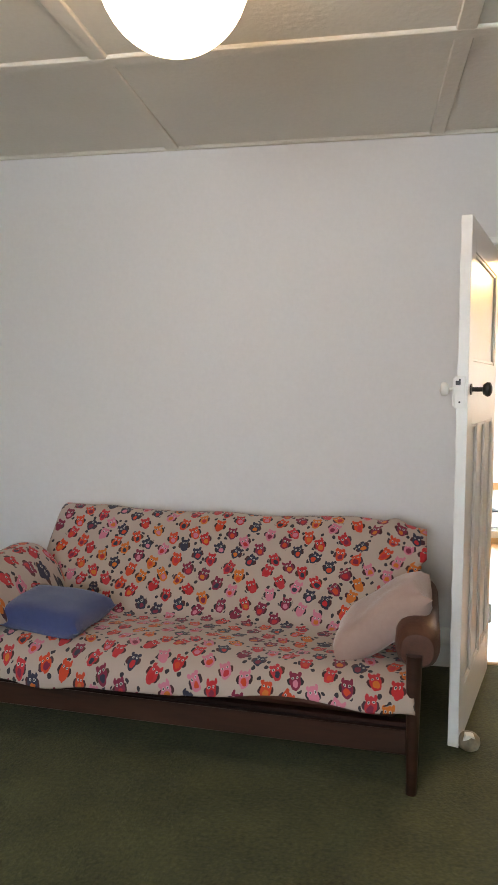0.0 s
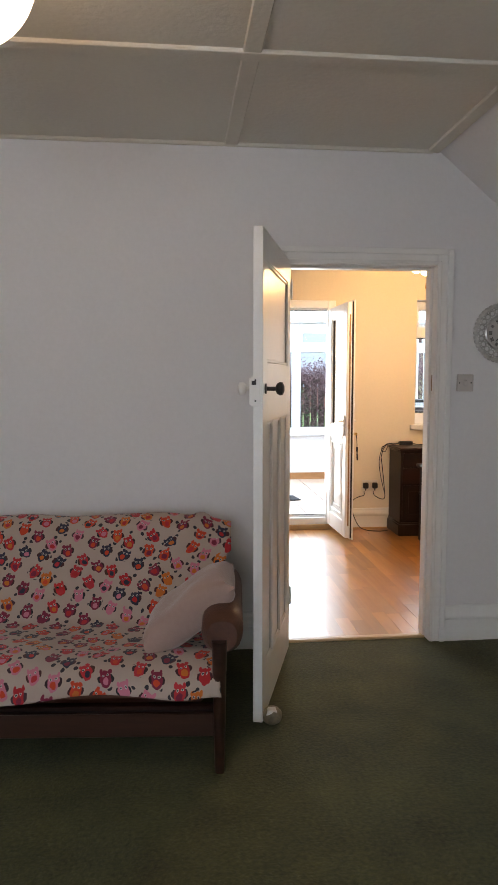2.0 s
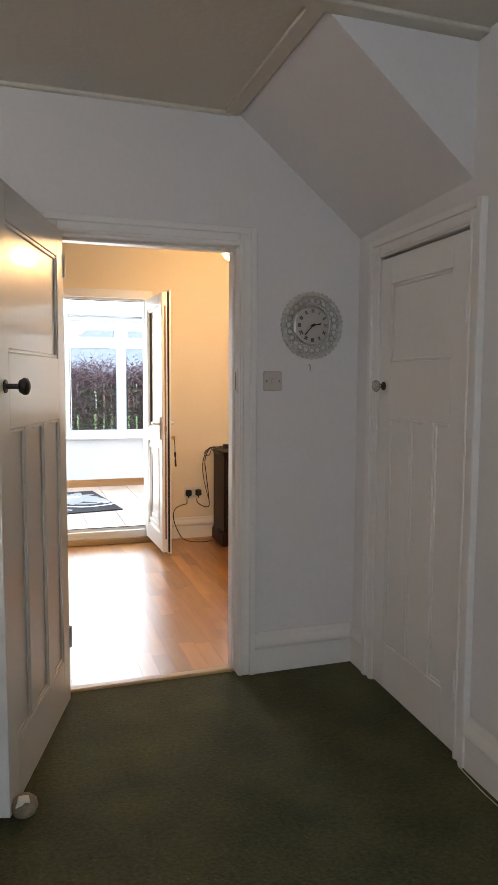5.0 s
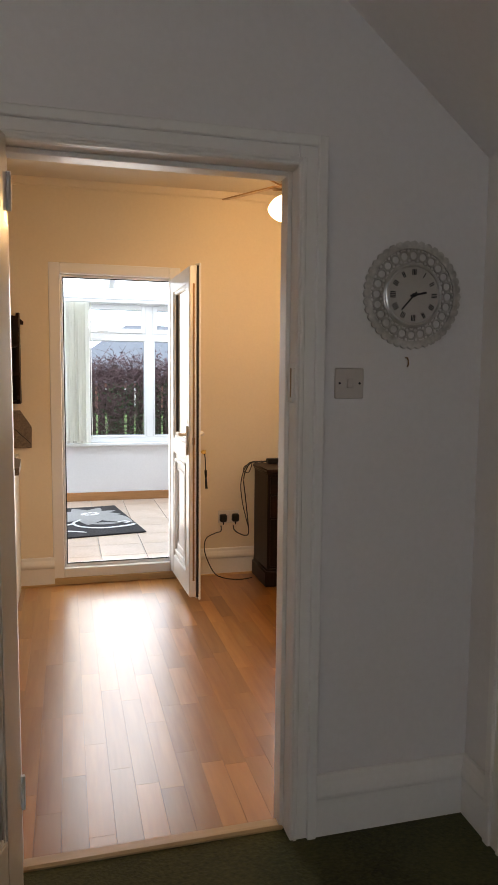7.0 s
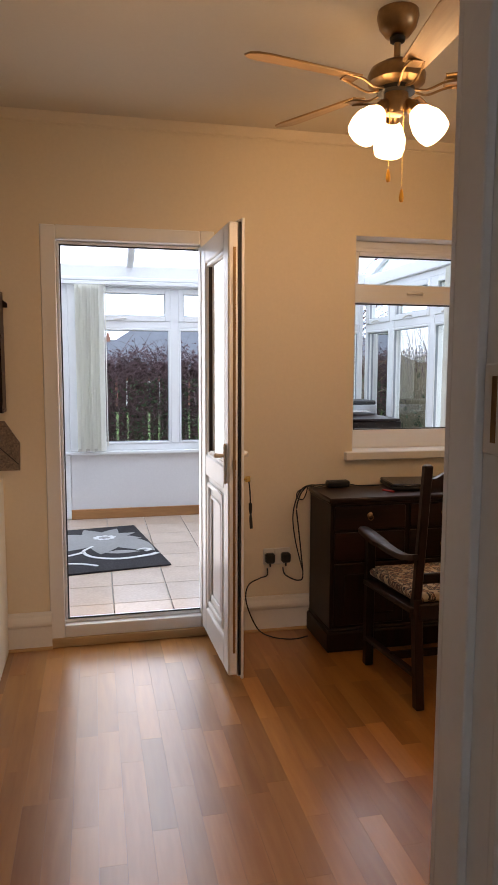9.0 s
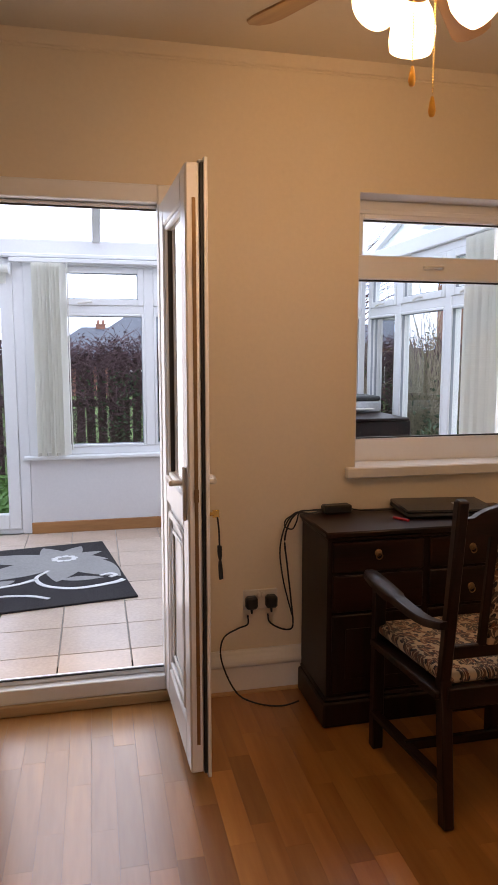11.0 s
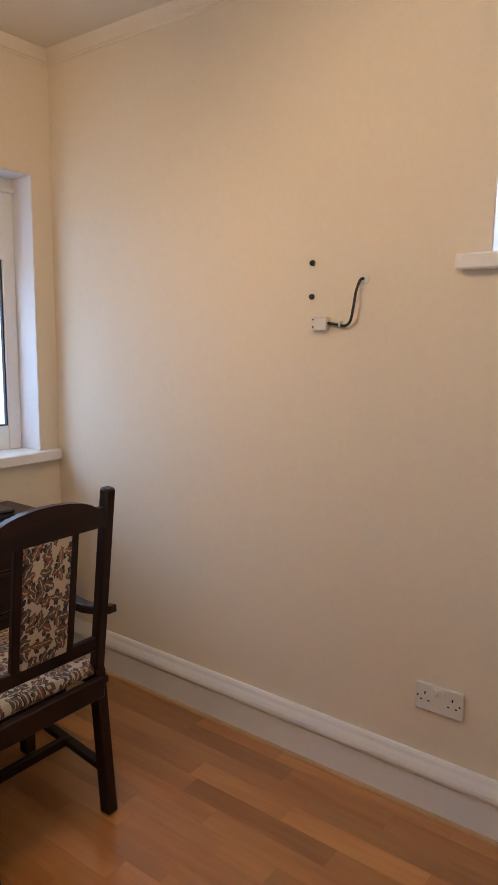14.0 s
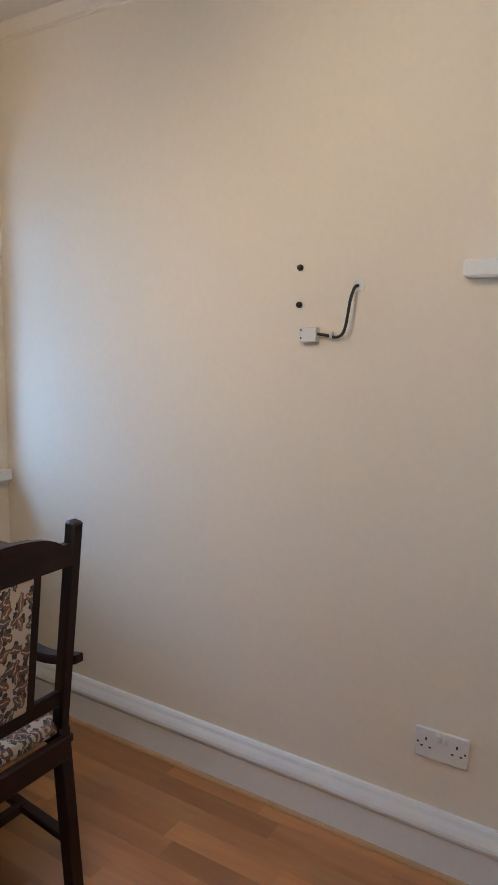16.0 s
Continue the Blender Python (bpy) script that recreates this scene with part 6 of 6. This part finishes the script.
def scroll(pts, w0, w1):
    line = smooth_line([(x, y, 0) for x, y in pts], 8)
    left, right = [], []
    for i, p in enumerate(line):
        t = i / (len(line) - 1)
        d = (line[min(i + 1, len(line) - 1)] - line[max(i - 1, 0)]).normalized()
        w = w0 + (w1 - w0) * t
        left.append((p.x - d.y * w, p.y + d.x * w))
        right.append((p.x + d.y * w, p.y - d.x * w))
    return left + right[::-1]


FX, FY = -0.30, 0.84
for ang, ln, wd in ((20, 0.27, 0.055), (62, 0.30, 0.07), (110, 0.32, 0.08), (160, 0.62, 0.11), (205, 0.66, 0.13), (258, 0.46, 0.11), (300, 0.55, 0.13), (340, 0.28, 0.07)):
    part("petal", flat_shape(bmesh.new(), petal(FX, FY, radians(ang), ln, wd), 0.0118 + ang * 3e-6), GREY_P, rug, "grey flower petal", False)
fc = bmesh.new()
for k in range(9):
    a = 2 * math.pi * k / 9
    flat_shape(fc, [(FX + 0.065 * math.cos(a) + 0.022 * math.cos(q * math.pi / 5), FY + 0.05 * math.sin(a) + 0.018 * math.sin(q * math.pi / 5)) for q in range(10)], 0.0145)
part("flower_centre", fc, WHITE_P, rug, "white dotted flower centre", False)
for pts, w0, w1 in (([(-0.42, 0.62), (-0.50, 0.50), (-0.46, 0.34), (-0.30, 0.24), (-0.10, 0.26), (-0.02, 0.30)], 0.010, 0.020),
                    ([(-0.50, 0.48), (-0.62, 0.42), (-0.80, 0.40), (-1.00, 0.46), (-1.10, 0.56)], 0.016, 0.008),
                    ([(-0.46, 0.12), (-0.56, 0.20), (-0.70, 0.24), (-0.82, 0.20), (-0.82, 0.12), (-0.74, 0.11), (-0.73, 0.16)], 0.012, 0.016),
                    ([(-0.98, 0.72), (-1.12, 0.80), (-1.25, 0.78), (-1.27, 0.70), (-1.20, 0.68)], 0.010, 0.014),
                    ([(-1.55, 0.30), (-1.40, 0.36), (-1.28, 0.30), (-1.30, 0.20), (-1.40, 0.22)], 0.012, 0.016),
                    ([(-0.14, 0.42), (-0.08, 0.44), (-0.05, 0.40), (-0.09, 0.37)], 0.010, 0.014)):
    part("scroll", flat_shape(bmesh.new(), scroll(pts, w0, w1), 0.0135), WHITE_P, rug, "white scroll", False)
for cx, cy, ang, ln, wd in ((-0.62, 0.50, 200, 0.30, 0.05), (-0.36, 0.42, -10, 0.24, 0.04), (-1.10, 0.20, 150, 0.34, 0.07), (-1.35, 0.90, 190, 0.30, 0.06)):
    part("leaf", flat_shape(bmesh.new(), petal(cx, cy, radians(ang), ln, wd)), GREY_P, rug, "grey leaf", False)

# printer on a dark cabinet in the far corner
pc = thing("dark_cabinet", (3.93, 8.30, CF), "low dark wooden cabinet under the conservatory window", "cabinet")
part("body", boxes(((-0.05, -0.39, 0.0), (0.36, 0.42, 0.88)), bevel=0.006), DARK_WOOD, pc)
part("top", boxes(((-0.065, -0.405, 0.88), (0.345, 0.43, 0.90)), bevel=0.005), DARK_WOOD_X, pc)
prn = thing("printer", (4.075, 8.50, CF + 0.90), "grey and black desktop printer", "printer")
part("body", boxes(((-0.19, -0.16, 0.0), (0.19, 0.16, 0.085)), bevel=0.012), shade("grey_plastic", (0.35, 0.36, 0.38), 0.5), prn)
part("lid", boxes(((-0.185, -0.155, 0.085), (0.185, 0.155, 0.12)), bevel=0.010), BLACK, prn)
part("paper", boxes(((-0.10, -0.24, 0.03), (0.10, -0.155, 0.036))), PLASTIC, prn, "white paper in the tray")

# ---- garden ----
G0 = -0.12
structure("ground", boxes(((-600, CB + 0.11, G0 - 0.3), (600, 900, G0)), ((CE + 0.23, -400, G0 - 0.3), (600, CB + 0.11, G0))), GRASS, "green lawn and ground", "ground")
fence = thing("garden_fence", (0, 12.2, G0), "dark weathered close-board fence grown over with creeper", "fence")
rng = random.Random(4)
fb = mesh_of("board", boxes(((-0.052, -0.008, 0.02), (0.052, 0.008, 1.55)), bevel=0.002), FENCE_WOOD)
for k in range(88):
    o = new("board", fb)
    o.parent = fence
    o.matrix_local = pose(-3.5 + 0.135 * k, 0.01 * rng.uniform(-1, 1), rng.uniform(-0.02, 0.02), 0, rng.uniform(-0.8, 0.8), 0)
for k in range(7):
    part("post", boxes(((-3.5 + 2.0 * k - 0.05, 0.02, 0), (-3.5 + 2.0 * k + 0.05, 0.12, 1.62)), bevel=0.005), FENCE_WOOD, fence)
for z in (0.35, 0.90, 1.38):
    part("rail", boxes(((-3.6, 0.009, z), (8.5, 0.05, z + 0.08)), bevel=0.004), FENCE_WOOD, fence)
side_fence = thing("side_fence", (8.0, 4.0, G0), "dark weathered side fence", "fence")
for k in range(60):
    o = new("board", fb)
    o.parent = side_fence
    o.matrix_local = pose(0, 0.137 * k, rng.uniform(-0.02, 0.02), 0, 0, 90)


def tangle(count, spot, length, width, seed, droop=0.0):
    """Loose thin curved twigs as narrow three-sided strips."""
    r = random.Random(seed)
    verts, faces = [], []
    for _ in range(count):
        p, d = spot(r)
        p, d = Vector(p), Vector(d).normalized()
        ln, w = length * r.uniform(0.5, 1.3), width * r.uniform(0.6, 1.3)
        bend = Vector((r.uniform(-1, 1), r.uniform(-1, 1), r.uniform(-1, 1) - droop))
        base = len(verts)
        side = d.cross(Vector((0.3, 1, 0.2))).normalized()
        up_ = d.cross(side)
        for i in range(5):
            t = i / 4
            c = p + d * ln * t + bend * ln * 0.35 * t * t
            ww = w * (1 - 0.75 * t)
            for a in (0, 2.09, 4.19):
                verts.append(tuple(c + ww * (math.cos(a) * side + math.sin(a) * up_)))
        for i in range(4):
            for a in range(3):
                q = base + 3 * i
                faces.append((q + a, q + (a + 1) % 3, q + 3 + (a + 1) % 3, q + 3 + a))
    return verts, faces


def leaves(count, spot, size, seed):
    r = random.Random(seed)
    verts, faces = [], []
    for _ in range(count):
        p = Vector(spot(r))
        m = Euler((r.uniform(0, 6.3), r.uniform(0, 6.3), r.uniform(0, 6.3))).to_matrix()
        s = size * r.uniform(0.6, 1.4)
        b = len(verts)
        for x, y, z in ((0, -1, 0), (0.45, 0, 0.15), (0, 1, 0), (-0.45, 0, 0.15)):
            verts.append(tuple(p + m @ Vector((x * s, y * s, z * s))))
        faces += [(b, b + 1, b + 2), (b, b + 2, b + 3)]
    return verts, faces


def creeper(r):
    x, u = r.uniform(-3.6, 8.2), r.random()
    z = 0.05 + 1.62 * u ** 0.62 + 0.05 * math.sin(x * 3) + 0.04 * math.sin(x * 7.7)
    return (x, 12.2 - 0.02 - abs(r.gauss(0, 0.09)) * (0.4 + u), G0 + z), (r.uniform(-1, 1), r.uniform(-0.6, 0.1), r.uniform(-1.0, 0.9))


stuff("creeper", *tangle(15000, creeper, 0.28, 0.0048, 2, 0.3), TWIG, "bare purple-brown creeper over the fence", "creeper")
stuff("creeper_crown", *leaves(12000, lambda r: (lambda x: (x, 12.15 + r.gauss(0, 0.10), G0 + 1.56 + r.gauss(0, 0.10) + 0.05 * math.sin(x * 2.3)))(r.uniform(-3.6, 8.2)), 0.022, 5), TWIG, "dry brown leaves along the top of the fence", "hedge")
stuff("ivy", *leaves(1500, lambda r: (2.9 + r.gauss(0, 0.45), 12.08 - abs(r.gauss(0, 0.08)), G0 + r.uniform(0.05, 1.35)), 0.026, 8), LEAF, "dark green ivy patch on the fence", "ivy")
stuff("border_plants", *leaves(2600, lambda r: (1.1 + r.uniform(-2.2, 1.6), 11.4 + r.gauss(0, 0.22), G0 + abs(r.gauss(0, 0.16))), 0.035, 11), LEAF_BRIGHT, "low green border plants", "plants")
stuff("low_shrub", *leaves(1500, lambda r: (1.15 + r.gauss(0, 0.20), 9.85 + r.gauss(0, 0.18), G0 + 0.14 + abs(r.gauss(0, 0.09))), 0.04, 12), LEAF_BRIGHT, "small bright green shrub by the paving", "shrub")

# shrub outside the side windows
bush = thing("bare_shrub", (5.45, 9.95, G0), "tall bare shrub with pale stems and dark leaves below", "shrub")


def stems(r):
    a = r.uniform(0, 6.3)
    q = r.uniform(0.05, 0.55)
    return (q * math.cos(a), q * math.sin(a), r.uniform(0.0, 1.0)), (0.5 * math.cos(a) + r.gauss(0, 0.6), 0.5 * math.sin(a) + r.gauss(0, 0.6), 0.9)


v_, f_ = tangle(750, stems, 1.25, 0.0065, 21)
stuff("stems", v_, f_, TWIG_PALE, "pale bare stems", "", bush)
v_, f_ = leaves(4200, lambda r: (r.gauss(0, 0.45), r.gauss(0, 0.45), abs(r.gauss(0.45, 0.34))), 0.035, 22)
stuff("foliage", v_, f_, LEAF, "dark green leaves", "", bush)


def limb_tree(name, at, height, seed, label):
    t = thing(name, at, label, "tree")
    r = random.Random(seed)
    tr = tube(bmesh.new(), [(0, 0, 0), (0.05, 0.02, height * 0.3), (-0.03, 0.05, height * 0.6)], 0.11, 8)
    part("trunk", tr, TWIG, t)

    def limbs(q):
        z = q.uniform(0.35, 0.95)
        a = q.uniform(0, 6.3)
        sp = 0.9 * (1.1 - z) * height * 0.25
        return (sp * math.cos(a) * q.random(), sp * math.sin(a) * q.random(), z * height * 0.9), (math.cos(a), math.sin(a), q.uniform(0.1, 1.2))
    v, f = tangle(420, limbs, height * 0.24, 0.016, seed)
    stuff("crown", v, f, TWIG, "bare winter branches", "", t)
    return t


limb_tree("bare_tree", (-1.6, 17.0, G0), 5.2, 31, "bare winter tree behind the fence")
limb_tree("bare_tree", (9.0, 22.0, G0), 6.5, 32, "bare winter tree behind the fence")


def bungalow(name, at, turn, wide, deep, eaves, ridge, label, chimney):
    h = thing(name, at, label, "house", turn)
    part("wall", boxes(((-wide / 2, -deep / 2, 0), (wide / 2, deep / 2, eaves))), FAR_BRICK, h)
    rf = bmesh.new()
    o = 0.35
    a = [rf.verts.new(p) for p in ((-wide / 2 - o, -deep / 2 - o, eaves - 0.1), (wide / 2 + o, -deep / 2 - o, eaves - 0.1), (wide / 2 + o, deep / 2 + o, eaves - 0.1), (-wide / 2 - o, deep / 2 + o, eaves - 0.1),
                                  (-wide / 2 + deep * 0.42, 0, ridge), (wide / 2 - deep * 0.42, 0, ridge))]
    for f in ((0, 1, 5, 4), (1, 2, 5), (2, 3, 4, 5), (3, 0, 4), (3, 2, 1, 0)):
        rf.faces.new([a[i] for i in f])
    rp = part("roof", rf, SLATE, h, "grey slate hipped roof", False)
    for x in chimney:
        bm = boxes(((x - 0.35, -0.25, ridge - 0.9), (x + 0.35, 0.25, ridge + 0.15)), ((x - 0.40, -0.30, ridge + 0.15), (x + 0.40, 0.30, ridge + 0.25)))
        for dx in (-0.18, 0.18):
            rod(bm, (x + dx, 0, ridge + 0.25), (x + dx, 0, ridge + 0.55), 0.11, 0.09, 8)
        part("chimney", bm, FAR_BRICK, rp, "brick chimney with pots")
    for x in (-wide * 0.32, 0.0, wide * 0.32):
        w = part("window", boxes(((x - 0.7, -deep / 2 - 0.04, 0.95), (x + 0.7, -deep / 2 + 0.02, 2.1)), bevel=0.01), UPVC, h)
        part("pane", boxes(((x - 0.62, -deep / 2 - 0.05, 1.03), (x - 0.04, -deep / 2 - 0.03, 2.02)), ((x + 0.04, -deep / 2 - 0.05, 1.03), (x + 0.62, -deep / 2 - 0.03, 2.02))), BLACK_GLOSS, w)
    return h


bungalow("bungalow", (8.6, 34.0, G0 - 1.15), 0, 15, 8, 2.4, 4.9, "brick bungalow with a slate hipped roof", ())
bungalow("bungalow", (5.05, 58.0, G0 - 1.3), 0, 14, 8, 2.4, 4.9, "distant brick bungalow with a slate hipped roof", (-2.2,))
bungalow("bungalow", (-9.0, 30.0, G0 - 0.6), 12, 12, 8, 2.5, 5.0, "brick bungalow with a slate hipped roof", (2.0,))
bungalow("brick_house", (16.0, 16.0, G0), -70, 11, 7, 4.8, 7.4, "red brick house with a slate roof", (1.5,))

# ---- floor pieces ----
tile_mesh = mesh_of("tile", boxes(((0.003, 0.003, -0.008), (0.311, 0.311, 0.0)), bevel=0.0015), TILE)
floor_c = thing("floor_conservatory", (0, 0, CF), "pale pink and cream ceramic floor tiles", "floor")
floor_c["kind"] = "structure"
for i in range(-4, 8):
    for j in range(0, 8):
        o = new("tile", tile_mesh)
        o.parent = floor_c
        o.matrix_local = Matrix.Translation((2.020 + 0.314 * i, 6.655 - 0.314 + 0.314 * j + (0.0 if j else 0.0), 0))
        if 2.020 + 0.314 * i + 0.31 > CE or 6.655 - 0.314 + 0.314 * (j + 1) < F2 + 0.05 or 6.655 - 0.314 + 0.314 * (j + 1) > CB + 0.1:
            bpy.data.objects.remove(o)
slab_mesh = mesh_of("slab", boxes(((0.006, 0.006, -0.04), (0.594, 0.594, 0.0)), bevel=0.006), PAVING)
patio = thing("patio", (0, 0, G0 + 0.012), "grey paving slabs outside the garden door", "paving")
patio["kind"] = "structure"
for i in range(7):
    o = new("slab", slab_mesh)
    o.parent = patio
    o.matrix_local = Matrix.Translation((-1.2 + 0.6 * i, 9.02, 0))

floor_l = thing("floor_laminate", (0, 0, 0), "glossy beech strip laminate floor", "floor")
floor_l["kind"] = "structure"
rng = random.Random(12)
STRIP, lengths = 0.078, (0.36, 0.44, 0.52, 0.61)
plank_meshes = {ln: mesh_of("plank", boxes(((0.0002, 0.0002, -0.006), (STRIP - 0.0002, ln - 0.0002, 0.0))), BEECH) for ln in lengths}
rest = bmesh.new()
x = E2 - 0.002 - STRIP
while x > W2:
    y = 3.725 - rng.uniform(0.0, 0.4)
    while y < F1 + 0.06:
        ln = rng.choice(lengths)
        near = x > 1.45
        a, b = max(y, 3.724), min(y + ln, F1 + 0.07)
        if b - a > 0.02:
            if near and a == y and b == y + ln:
                o = new("plank", plank_meshes[ln])
                o.parent = floor_l
                o.matrix_local = Matrix.Translation((x, y, 0))
            elif near:
                part("plank", boxes(((x + 0.0004, a + 0.0004, -0.006), (x + STRIP - 0.0004, b - 0.0004, 0.0))), BEECH, floor_l, "", False)
            else:
                box(rest, (x + 0.0004, a + 0.0004, -0.006), (x + STRIP - 0.0004, b - 0.0004, 0.0))
        y += ln
    x -= STRIP
r_ = part("far_planks", rest, BEECH, floor_l, "", False)
r_["kind"] = "stuff"
